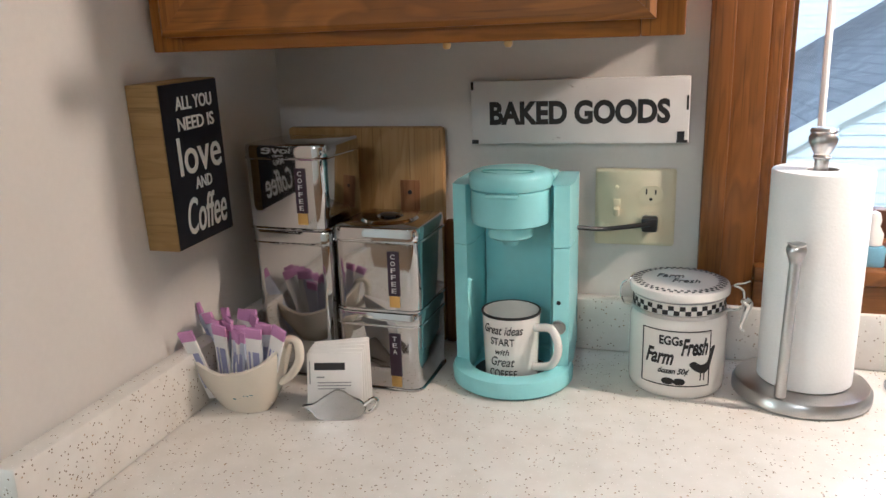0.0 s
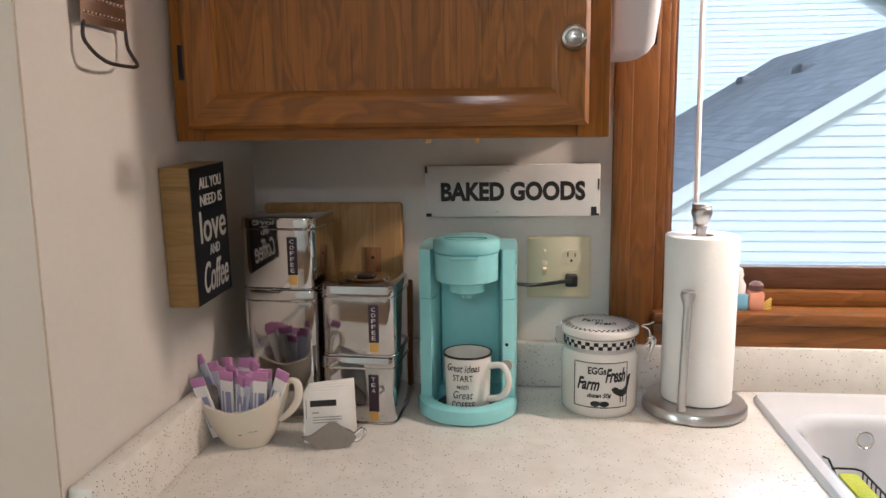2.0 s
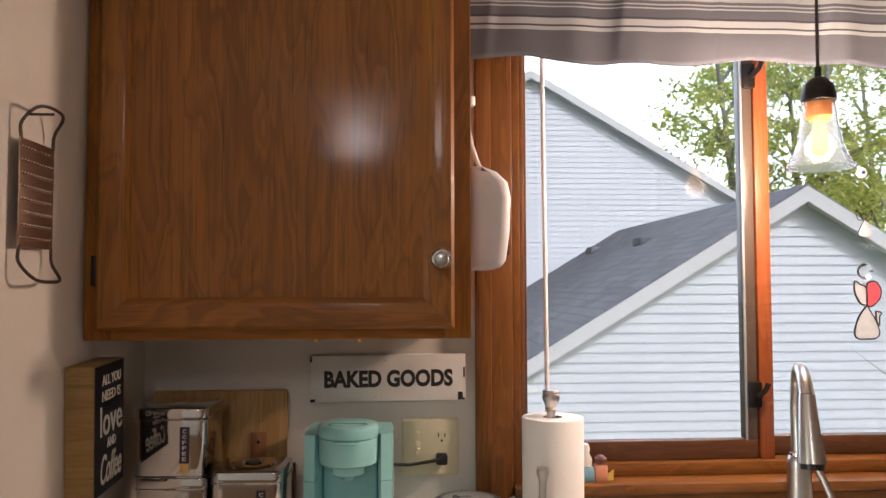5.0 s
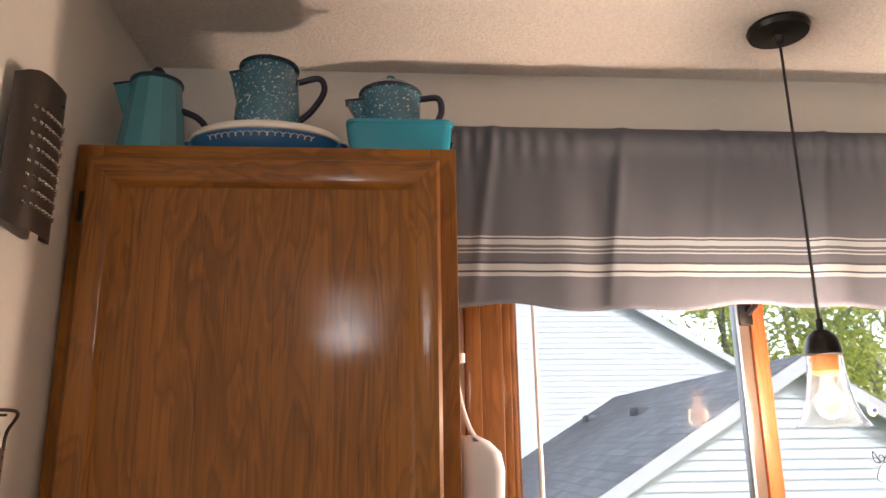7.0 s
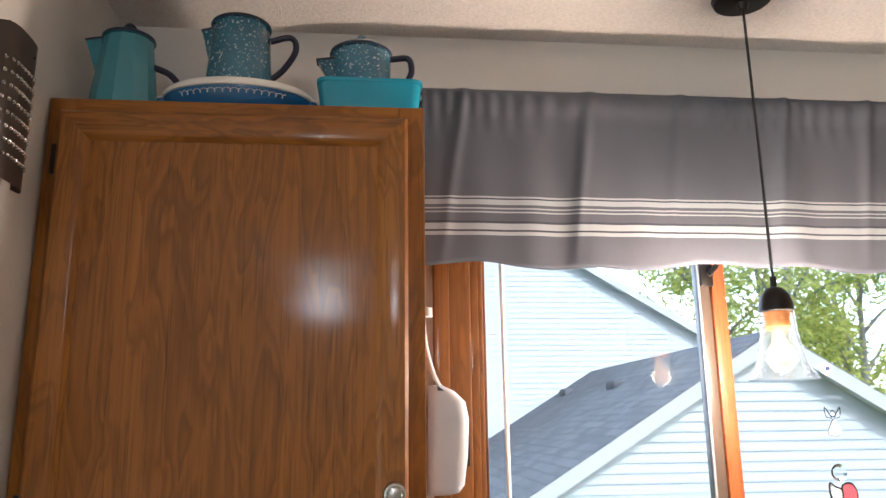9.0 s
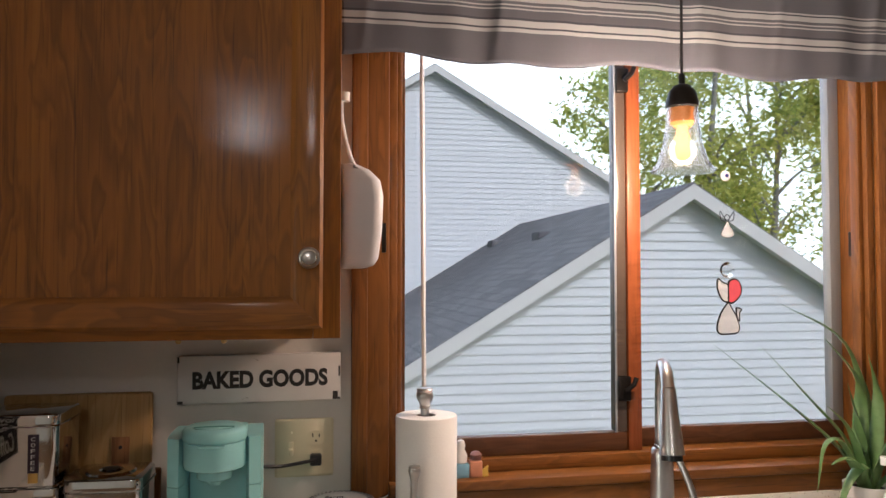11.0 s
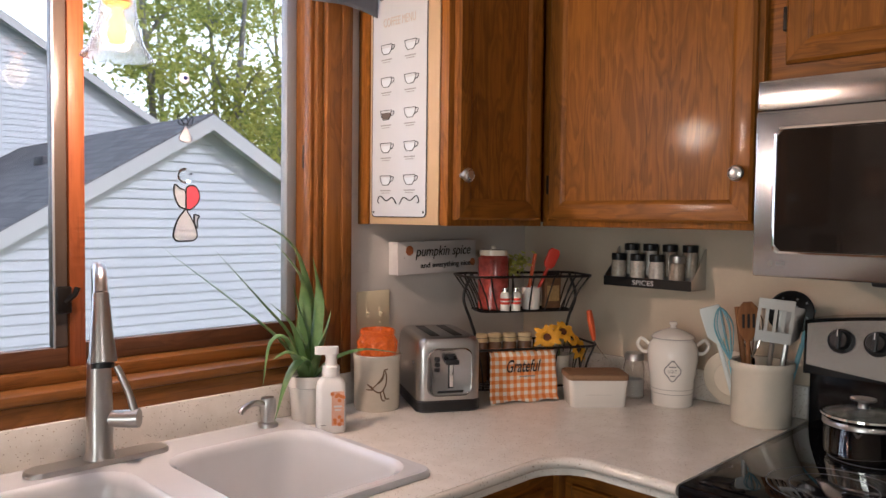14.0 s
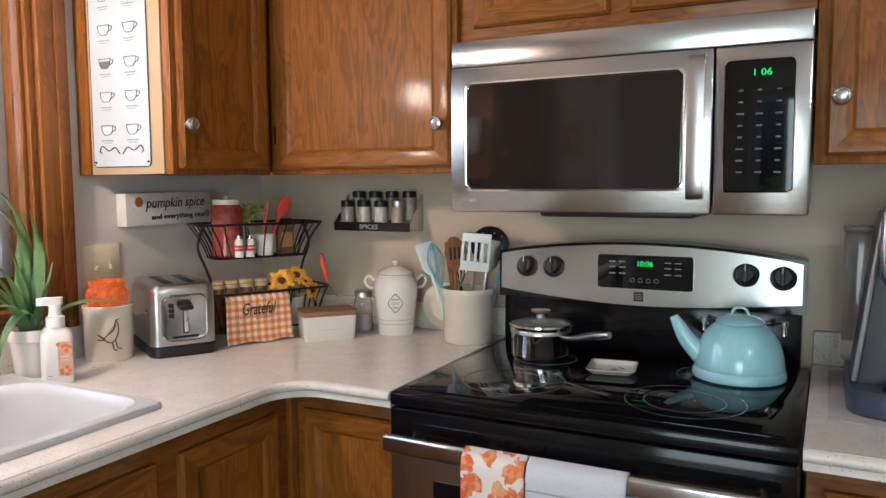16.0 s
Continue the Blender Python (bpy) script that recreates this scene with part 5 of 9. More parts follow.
    for i, dx in enumerate((-0.082, -0.056, 0.058, 0.083)):
        for dz in (0.026, 0.012, -0.004):
            part("key_mark", facing(B(-0.008, 0.008, -0.0014, 0.0014, 0, 0.0003), on_right(xface(1.118) - 0.0037, -1.339 - dx, 1.118 + dz)), grey_ink, disp, smooth=0)
    for i, dx in enumerate((-0.030, -0.010, 0.010, 0.030)):
        part("round_key", facing(lathe(bmesh.new(), [(0.0046, 0), (0.0052, 0.0004), (0.0058, 0)], 16), on_right(xface(1.118) - 0.0037, -1.339 - dx, 1.097)), grey_ink, disp)
    part("maker_plate", facing(B(-0.012, 0.012, -0.012, 0.012, 0, 0.0012), on_right(xface(1.052), -1.325, 1.055)), black_plastic, fp, "small black maker's plate")
    for i in range(3):
        part("plate_bar", facing(B(-0.008, 0.008, -0.0012, 0.0012, 0, 0.0004), on_right(xface(1.055) - 0.0014, -1.325, 1.049 + i * 0.006)), grey_ink, fp, smooth=0)
    return r


range_cooker()


def kettle():
    k = thing("tea_kettle", pose(2.472, -1.582, 0.9055) @ Matrix.Diagonal((0.93, 0.93, 0.9, 1)), "pale aqua enamel tea kettle on the cooktop", "kettle")
    part("body", lathe(bmesh.new(), [(0, 0.0), (0.100, 0.0), (0.107, 0.004), (0.109, 0.012), (0.106, 0.024), (0.1035, 0.028), (0.1045, 0.034), (0.1005, 0.062), (0.092, 0.092), (0.078, 0.118), (0.060, 0.135), (0.052, 0.139), (0, 0.139)], 48), aqua_enamel, k)
    lid = part("lid", lathe(bmesh.new(), [(0, 0.1395), (0.056, 0.1395), (0.057, 0.143), (0.050, 0.150), (0.030, 0.157), (0, 0.160)], 36), aqua_enamel, k)
    part("lid_loop", tube(bmesh.new(), curve_points([(0, -0.020, 0.155), (0, -0.014, 0.172), (0, 0, 0.177), (0, 0.014, 0.172), (0, 0.020, 0.155)], 5), 0.0032, 8), aqua_enamel, lid)
    sp = curve_points([(-0.02, 0.085, 0.055), (-0.028, 0.118, 0.092), (-0.032, 0.138, 0.128), (-0.034, 0.150, 0.150)], 5)
    part("spout", tube(bmesh.new(), sp, 0.020, 16, taper=[1.35 - 0.85 * i / (len(sp) - 1) for i in range(len(sp))]), aqua_enamel, k)
    for s in (-1, 1):
        part("handle_ear", lathe(bmesh.new(), [(0, 0.105), (0.006, 0.108), (0.005, 0.125), (0.009, 0.137), (0.009, 0.143), (0, 0.146)], 12, 0.028, s * 0.092 - 0.005), chrome, k, "small metal ear for the bail handle")
    bail = curve_points([(0.028, -0.097, 0.138), (0.085, -0.080, 0.128), (0.105, -0.03, 0.112), (0.107, 0.02, 0.110), (0.085, 0.075, 0.126), (0.028, 0.087, 0.138)], 6)
    part("bail", tube(bmesh.new(), bail, 0.003, 8), black_metal, k, "folded-back wire bail")


kettle()


def saucepan():
    p = thing("saucepan", pose(2.470, -1.110, 0.9055), "small stainless saucepan with a glass lid", "saucepan")
    part("body", lathe(bmesh.new(), [(0, 0.0), (0.066, 0.0), (0.071, 0.005), (0.073, 0.012), (0.075, 0.078), (0.0785, 0.083), (0.0765, 0.083), (0.0725, 0.077), (0.069, 0.010), (0, 0.008)], 40), chrome, p)
    part("band", lathe(bmesh.new(), [(0.0752, 0.066), (0.0764, 0.067), (0.0764, 0.075), (0.0756, 0.076)], 40), steel_z, p)
    lid = part("lid", lathe(bmesh.new(), [(0.0775, 0.0835), (0.078, 0.087), (0.060, 0.094), (0.030, 0.099), (0, 0.101), (0, 0.098), (0.030, 0.096), (0.058, 0.0915), (0.074, 0.0845)], 40), Mat("smoked_lid_glass", (0.55, 0.60, 0.58), 0.05, trans=0.85).m, p, "glass lid")
    part("lid_rim", lathe(bmesh.new(), [(0.0765, 0.0832), (0.0800, 0.0845), (0.0795, 0.0885), (0.0762, 0.0885)], 40), chrome, lid)
    part("lid_knob", lathe(bmesh.new(), [(0, 0.101), (0.011, 0.101), (0.009, 0.108), (0.011, 0.113), (0.024, 0.117), (0.025, 0.121), (0, 0.123)], 24), steel_z, lid)
    d = Vector((-0.42, -0.905, 0)).normalized()
    hp = [d * 0.074 + Vector((0, 0, 0.062)), d * 0.11 + Vector((0, 0, 0.064)), d * 0.17 + Vector((0, 0, 0.080)), d * 0.222 + Vector((0, 0, 0.090))]
    part("handle", tube(bmesh.new(), curve_points(hp, 5), 0.0088, 12, taper=[0.6 + 0.055 * i for i in range(11)] + [1.1, 1.1, 1.05, 1.0, 0.9][:5]), steel_z, p, "steel stick handle")
    d2 = thing("spoon_dish", pose(2.402, -1.312, 0.9055, 0, 0, 8), "square white spoon dish with a small black drawing", "dish")
    o = rounded_outline(0.112, 0.112, 0.012, 4)
    part("plate", loft(bmesh.new(), [[(x * k, y * k, z) for x, y in o] for k, z in ((0.72, 0.0), (0.80, 0.002), (1.0, 0.013), (0.985, 0.0145), (0.80, 0.006), (0.74, 0.005))]), white_ceramic, d2)
    rng = random.Random(8)
    for _ in range(7):
        a = rng.uniform(0, 3.1)
        c = Vector((rng.uniform(-0.02, 0.02), rng.uniform(-0.025, 0.025), 0.0056))
        v = Vector((math.cos(a), math.sin(a), 0)) * rng.uniform(0.006, 0.014)
        part("drawn_line", tube(bmesh.new(), [c - v, c + v], 0.0007, 4), ink, d2)
    part("rim_line", tube(bmesh.new(), [(x * 0.985, y * 0.985, 0.0146) for x, y in o], 0.0007, 5, closed=True), ink, d2)


saucepan()


# ---- towels on the oven handle ----
def hanging_towel(name, label, y0, y1, length, mat, seed):
    rng = random.Random(seed)
    n, k = 22, 26
    verts, faces = [], []
    xb, zb, rr = 2.035 - 0.0545, 0.903 - 0.094, 0.0195
    for j in range(k + 1):
        s = j / k * (length * 2 + math.pi * rr) - length
        for i in range(n + 1):
            y = y0 + (y1 - y0) * i / n
            wob = 0.004 * math.sin(38 * y + seed) + 0.003 * math.sin(80 * y + seed * 2)
            if s < 0:
                x, z = xb - rr - 0.004 + wob * min(1, -s * 8), zb + s
            elif s > math.pi * rr:
                x, z = xb + rr + 0.0035, zb - (s - math.pi * rr) * 0.55
            else:
                a = math.pi - s / rr
                x, z = xb + (rr + 0.002) * math.cos(a), zb + (rr + 0.002) * math.sin(a)
            verts.append((x, y, z))
    for j in range(k):
        for i in range(n):
            a = j * (n + 1) + i
            faces.append((a, a + 1, a + n + 2, a + n + 1))
    me = bpy.data.meshes.new(name)
    me.from_pydata(verts, [], faces)
    me.polygons.foreach_set("use_smooth", [True] * len(faces))
    me.materials.append(mat)
    ob = new(name, me)
    mod = ob.modifiers.new("thickness", "SOLIDIFY")
    mod.thickness = 0.0022
    return tagged(ob, label, "towel", "towels on the oven handle")


def leaf_towel_material():
    m = Mat("autumn_leaf_cotton", (0.75, 0.70, 0.66), 0.9)
    base = (0.74, 0.70, 0.66)
    v = m.node("ShaderNodeTexVoronoi", Scale=27.0)
    n1 = m.node("ShaderNodeTexNoise", Scale=60.0, Detail=3.0)
    m.link(m.coords(), n1.inputs["Vector"])
    warp = m.mix(0.03, m.coords(), n1.outputs["Color"], "ADD")
    m.link(warp, v.inputs["Vector"])
    mask = m.ramp(v.outputs["Distance"], [(0.50, (1, 1, 1)), (0.53, (0, 0, 0))])
    sep = m.node("ShaderNodeSeparateColor")
    m.link(v.outputs["Color"], sep.inputs[0])
    tint = m.ramp(sep.outputs[0], [(0.0, (0.62, 0.09, 0.03)), (0.35, (0.66, 0.20, 0.04)), (0.65, (0.55, 0.07, 0.03)), (1.0, (0.70, 0.34, 0.12))])
    tint = m.mix(m.ramp(m.noise(70, 4), [(0.45, (0, 0, 0)), (0.6, (0.6, 0.6, 0.6))]), tint, (0.72, 0.45, 0.28))
    m.color(m.mix(mask, base, tint))
    return m.bump(m.noise(700, 2), 0.4, 0.001).m


def stripe_towel_material():
    m = Mat("pale_blue_striped_cotton", (0.60, 0.61, 0.66), 0.95)
    c = m.node("ShaderNodeTexCoord")
    sep = m.node("ShaderNodeSeparateXYZ")
    m.link(c.outputs["Object"], sep.inputs[0])
    r = m.node("ShaderNodeMapRange")
    r.inputs[1].default_value, r.inputs[2].default_value = 0.60, 0.84
    m.link(sep.outputs[2], r.inputs[0])
    st = m.ramp(r.outputs[0], [(0.0, (0.62, 0.63, 0.69)), (0.55, (0.25, 0.26, 0.33)), (0.57, (0.62, 0.63, 0.69)), (0.72, (0.25, 0.26, 0.33)), (0.735, (0.62, 0.63, 0.69))])
    st.node.color_ramp.interpolation = "CONSTANT"
    m.color(m.mix(0.3, st, m.ramp(m.noise(300, 3), [(0.3, (0.48, 0.49, 0.54)), (0.7, (0.70, 0.71, 0.76))])))
    return m.bump(m.noise(600, 3), 0.6, 0.0015).m


hanging_towel("kitchen_towel", "white cotton towel printed with red and orange autumn leaves", -1.262, -1.132, 0.28, leaf_towel_material(), 1)
hanging_towel("kitchen_towel", "pale blue-white towel with thin dark stripes", -1.452, -1.266, 0.25, stripe_towel_material(), 2)


# ---- signs and wall plates ----
def bars(parent, name, mat, m, rows):
    """Plain bars for writing: rows of (x, y, width, height) on a face."""
    for x, y, w, h in rows:
        part(name, facing(B(x - w / 2, x + w / 2, y - h / 2, y + h / 2, 0, 0.0005), m), mat, parent, smooth=0)


love = thing("wooden_sign", on_left(0.0, -0.3125, 1.2295) @ Matrix.Rotation(radians(2.0), 4, "Z"), "black box sign with cream lettering in a pale wood case", "sign")
part("box", B(-0.062, 0.062, -0.1015, 0.1015, 0.0015, 0.0455, bevel=0.0015), frame_wood, love, "pale wooden box")
part("board", B(-0.0605, 0.0605, -0.100, 0.100, 0.0456, 0.0468), slate_black, love, "matt black face", 0)
for words, y, w, h, sh, bold in (("ALL YOU", 0.0760, 0.078, 0.0165, 0, 0.0004), ("NEED IS", 0.0510, 0.078, 0.0165, 0, 0.0004), ("love", 0.0120, 0.092, 0.047, 0, 0.0002), ("AND", -0.0250, 0.036, 0.0150, 0, 0.0004), ("Coffee", -0.0640, 0.088, 0.046, 0.30, 0.0002)):
    part("lettering", moved(text_mesh(words, 0.03, w, h, 0.0004, sh, bold), Matrix.Translation((0.006, y, 0.0472))), cream_ink, love, "cream words " + words, 0)

chippy = Mat("chipped_white_paint", (0.62, 0.60, 0.58), 0.6)
chippy.color(chippy.mix(chippy.ramp(chippy.noise(45, 6, rough=0.7), [(0.66, (0, 0, 0)), (0.72, (1, 1, 1))]), chippy.ramp(chippy.noise(8, 3), [(0.3, (0.56, 0.54, 0.53)), (0.7, (0.66, 0.64, 0.62))]), (0.20, 0.17, 0.15)))
chippy = chippy.bump(chippy.noise(60, 5), 0.3, 0.001).m
bg = thing("wooden_sign", on_back(0.4895, -0.0, 1.2655) @ Matrix.Rotation(radians(0.5), 4, "Z"), "white distressed board sign with black lettering", "sign")
part("board", B(-0.157, 0.157, -0.0465, 0.0465, 0.0015, 0.0225, bevel=0.0012), chippy, bg)
part("lettering", moved(text_mesh("BAKED GOODS", 0.04, 0.260, 0.035, 0.0002, 0, 0.0018), Matrix.Translation((0.001, -0.001, 0.0226))), ink, bg, "black words BAKED GOODS", 0)
for x, y, w, h in ((-0.155, 0.040, 0.004, 0.012), (-0.152, -0.043, 0.010, 0.006), (0.146, -0.036, 0.010, 0.012), (0.154, 0.01, 0.003, 0.02), (0.148, -0.044, 0.015, 0.004)):
    part("chip", moved(B(x - w / 2, x + w / 2, y - h / 2, y + h / 2, 0.0226, 0.0230, bevel=0.0001), Matrix.Identity(4)), ink, bg, smooth=0)

ps = thing("wooden_sign", on_back(2.270, 0.0, 1.280) @ Matrix.Rotation(radians(0.8), 4, "Z"), "small white wooden sign with black script and a pumpkin", "sign")
part("block", B(-0.150, 0.168, -0.047, 0.045, 0.0015, 0.0390, bevel=0.0015), chippy, ps)
part("lettering", moved(text_mesh("pumpkin spice", 0.03, 0.225, 0.038, 0.0004, 0.25, 0.0001), Matrix.Translation((0.030, 0.012, 0.0394))), ink, ps, "black script pumpkin spice", 0)
part("lettering", moved(text_mesh("and everything nice", 0.02, 0.205, 0.020, 0.0004, 0, 0.0004), Matrix.Translation((0.040, -0.026, 0.0394))), ink, ps, "black words and everything nice", 0)
pumpkin = Mat("pumpkin_paint", (0.42, 0.14, 0.05), 0.6).speckle((0.42, 0.14, 0.05), 0.1, 60, 0.0).m
part("pumpkin_patch", moved(lathe(bmesh.new(), [(0, 0), (0.014, 0), (0.014, 0.0005), (0, 0.0005)], 20, -0.105, 0.020), Matrix.Translation((0, 0, 0.0391))), pumpkin, ps)
part("pumpkin_patch", moved(lathe(bmesh.new(), [(0, 0), (0.011, 0), (0.011, 0.0005), (0, 0.0005)], 20, 0.152, -0.022), Matrix.Translation((0, 0, 0.0391))), pumpkin, ps)


def outlet_slot(parent, x, y):
    r = part("receptacle", moved(loft(bmesh.new(), [[(px, py, z) for px, py in rounded_outline(0.034, 0.028, 0.0125, 5)] for z in (0.0055, 0.0072)]), Matrix.Translation((x, y, 0))), almond, parent)
    for sx, w, h in ((-0.0065, 0.0022, 0.0085), (0.0065, 0.0022, 0.0070)):
        part("slot", B(x + sx - w / 2, x + sx + w / 2, y + 0.0005, y + 0.0005 + h, 0.0073, 0.0075), ink, r, smooth=0)
    part("slot", moved(lathe(bmesh.new(), [(0, 0.0073), (0.0024, 0.0073), (0.0024, 0.0075), (0, 0.0075)], 12), Matrix.Translation((x, y - 0.0065, 0))), ink, r)


def toggle(parent, x, y):
    part("slot_plate", B(x - 0.0052, x + 0.0052, y - 0.0122, y + 0.0122, 0.0055, 0.0068, bevel=0.0004), almond, parent)
    part("toggle", moved(B(-0.0038, 0.0038, -0.0095, 0.003, 0.006, 0.0155, bevel=0.001), Matrix.Translation((x, y, 0)) @ Matrix.Rotation(radians(18), 4, "X")), almond, parent, "almond switch toggle")
    for s in (-1, 1):
        part("screw", moved(lathe(bmesh.new(), [(0, 0.0055), (0.0028, 0.0055), (0.0022, 0.0066), (0, 0.0067)], 12), Matrix.Translation((x, y + s * 0.030, 0))), almond, parent)


op = thing("outlet_plate", on_back(0.5755, 0.0, 1.1225), "almond wall plate with a switch and two sockets", "outlet")
part("plate", loft(bmesh.new(), [[(x * k, y * k, z) for x, y in rounded_outline(0.116, 0.116, 0.004, 3)] for k, z in ((1, 0.001), (1, 0.003), (0.95, 0.0056))]), almond, op)
toggle(op, -0.026, 0.0)
outlet_slot(op, 0.023, 0.0195)
outlet_slot(op, 0.023, -0.0195)
sp2 = thing("switch_plate", on_back(2.066, 0.0, 1.132), "almond double switch plate", "switch")
part("plate", loft(bmesh.new(), [[(x * k, y * k, z) for x, y in rounded_outline(0.116, 0.116, 0.004, 3)] for k, z in ((1, 0.001), (1, 0.003), (0.95, 0.0056))]), almond, sp2)
toggle(sp2, -0.023, 0.0)
toggle(sp2, 0.023, 0.0)

# the tin menu on the cabinet's side: x runs towards -y here
mn = thing("tin_menu", on_right(2.0152, -0.160, 1.689), "white tin coffee menu with drawings of cups", "sign")
mw, mh = 0.205, 0.595
tin_white = Mat("white_tin_paint", (0.50, 0.53, 0.56), 0.24).speckle((0.50, 0.53, 0.56), 0.03, 12, 0.1).m
part("sheet", loft(bmesh.new(), [[(x * k, y * k, z) for x, y in rounded_outline(mw, mh, 0.012, 4)] for k, z in ((1, 0.0006), (1, 0.0028), (0.985, 0.0034))]), tin_white, mn)
part("border", tube(bmesh.new(), [(x * 0.995, y * 0.998, 0.0030) for x, y in rounded_outline(mw, mh, 0.012, 4)], 0.0012, 6, closed=True), ink, mn, "dark worn edge")
part("title", moved(text_mesh("COFFEE MENU", 0.02, 0.120, 0.022, 0.0003, 0), Matrix.Translation((0.0, 0.195, 0.0038))), Mat("tan_print", (0.42, 0.36, 0.30), 0.6).m, mn, "tan title COFFEE MENU", 0)
for s in (-1, 1):
    for yy, sg in ((0.262, 1), (-0.252, -1)):
        part("scroll", tube(bmesh.new(), [(p.x, p.y, 0.0040) for p in curve_points([(s * 0.006, yy + sg * 0.012, 0), (s * 0.022, yy - sg * 0.004, 0), (s * 0.045, yy + sg * 0.004, 0), (s * 0.068, yy - sg * 0.008, 0), (s * 0.078, yy + sg * 0.004, 0), (s * 0.072, yy + sg * 0.010, 0)], 6)], 0.0013, 5), ink, mn)
blue_print = Mat("blue_cup_print", (0.50, 0.56, 0.60), 0.5).m
brown_print = Mat("dark_cup_print", (0.10, 0.085, 0.075), 0.5).m
for r in range(5):
    for c in range(2):
        x, y = -0.048 + c * 0.090, 0.128 - r * 0.083
        cup = [(x - 0.021, y + 0.012), (x + 0.021, y + 0.012), (x + 0.018, y - 0.003), (x + 0.010, y - 0.012), (x - 0.010, y - 0.012), (x - 0.018, y - 0.003)]
        cp = part("cup_drawing", tube(bmesh.new(), [(a, b, 0.0040) for a, b in cup], 0.0009, 5, closed=True), ink, mn)
        part("cup_handle", tube(bmesh.new(), [(p.x, p.y, 0.0040) for p in curve_points([(x + 0.020, y + 0.009, 0), (x + 0.030, y + 0.008, 0), (x + 0.028, y + 0.000, 0), (x + 0.0175, y - 0.004, 0)], 4)], 0.0009, 5), ink, cp)
        fill = 0.4 + 0.5 * ((r * 2 + c) * 0.37 % 1)
        part("cup_fill", loft(bmesh.new(), [[(x - 0.0185, y + 0.009 * fill, z), (x + 0.0185, y + 0.009 * fill, z), (x + 0.0165, y - 0.003, z), (x + 0.009, y - 0.0108, z), (x - 0.009, y - 0.0108, z), (x - 0.0165, y - 0.003, z)] for z in (0.0035, 0.0038)]), brown_print if (r, c) == (2, 0) else blue_print, cp, smooth=0)
        bars(mn, "caption_bar", grey_ink, Matrix.Translation((0, 0, 0.0036)), [(x, y - 0.026, 0.040, 0.003), (x, y - 0.032, 0.030, 0.002)])
for x, y in ((-0.094, 0.285), (0.094, 0.285), (-0.094, -0.285), (0.094, -0.285)):
    part("nail", lathe(bmesh.new(), [(0, 0.0055), (0.003, 0.005), (0.003, 0.0035), (0, 0.0035)], 10, x, y), black_metal, mn)


# ---- graters on the stub wall ----
def flat_grater():
    g = thing("grater", on_left(0.0, -0.505, 1.577), "flat brown tin grater with wire handles hung on the wall", "grater")
    w, h = 0.100, 0.145
    part("blade", B(-w / 2, w / 2, -h / 2, h / 2, 0.012, 0.0135, bevel=0.0006), copper_tin, g)
    holes = lathe(bmesh.new(), [(0, 0.0), (0.0028, 0.0), (0.0022, 0.0014), (0.0008, 0.0010), (0, 0.0010)], 8)
    me = mesh_of("tooth", holes, chrome)
    for r in range(8):
        for c in range(11):
            o = new("tooth", me)
            o.parent = g
            o.location = (-0.042 + c * 0.0084, -0.060 + r * 0.0172, 0.0136)
    for s in (-1, 1):
        loop = curve_points([(-w / 2 + 0.004, s * h * 0.48, 0.013), (-w / 2 + 0.002, s * (h * 0.5 + 0.020), 0.014), (-w / 2 + 0.012, s * (h * 0.5 + 0.042), 0.030), (0, s * (h * 0.5 + 0.046), 0.036), (w / 2 - 0.012, s * (h * 0.5 + 0.042), 0.030), (w / 2 - 0.002, s * (h * 0.5 + 0.020), 0.014), (w / 2 - 0.004, s * h * 0.48, 0.013)], 5)
        part("wire_handle", tube(bmesh.new(), loop, 0.0023, 7), dark_tin, g, "bent wire end")
    part("hook", tube(bmesh.new(), [(0, h * 0.5 + 0.040, 0.034), (0, h * 0.5 + 0.040, 0.001)], 0.0018, 6), dark_tin, g)


flat_grater()


def curved_grater():
    g = thing("grater", on_left(0.0, -0.497, 2.040), "old dark tin grater with a curled edge hung on the wall", "grater")
    n, w, h = 14, 0.125, 0.225
    secs = []
    for i in range(n + 1):
        u = -w / 2 + w * i / n
        z = 0.012 + 0.030 * (1 - (2 * (i / n) - 1) ** 4)
        r = 0.5 * (0.90 if i in (0, n) else 0.97 if i in (1, n - 1) else 1.0)
        secs.append([(u, -h * r, z), (u, h * r, z), (u, h * r, z + 0.0014), (u, -h * r, z + 0.0014)])
    part("sheet", loft(bmesh.new(), secs), dark_tin, g)
    me = mesh_of("tooth", lathe(bmesh.new(), [(0, 0.0), (0.0036, 0.0), (0.0026, 0.0022), (0.0010, 0.0012), (0, 0.0012)], 8), pewter)
    for r in range(8):
        for c in range(9):
            x = -0.044 + c * 0.011
            z = 0.012 + 0.030 * (1 - (2 * (x / w + 0.5) - 1) ** 4) + 0.0014
            o = new("tooth", me)
            o.parent = g
            o.location = (x, -0.078 + r * 0.0195, z)
    part("nail", tube(bmesh.new(), [(0.02, 0.088, 0.046), (0.02, 0.088, 0.001)], 0.002, 6), black_metal, g)


curved_grater()

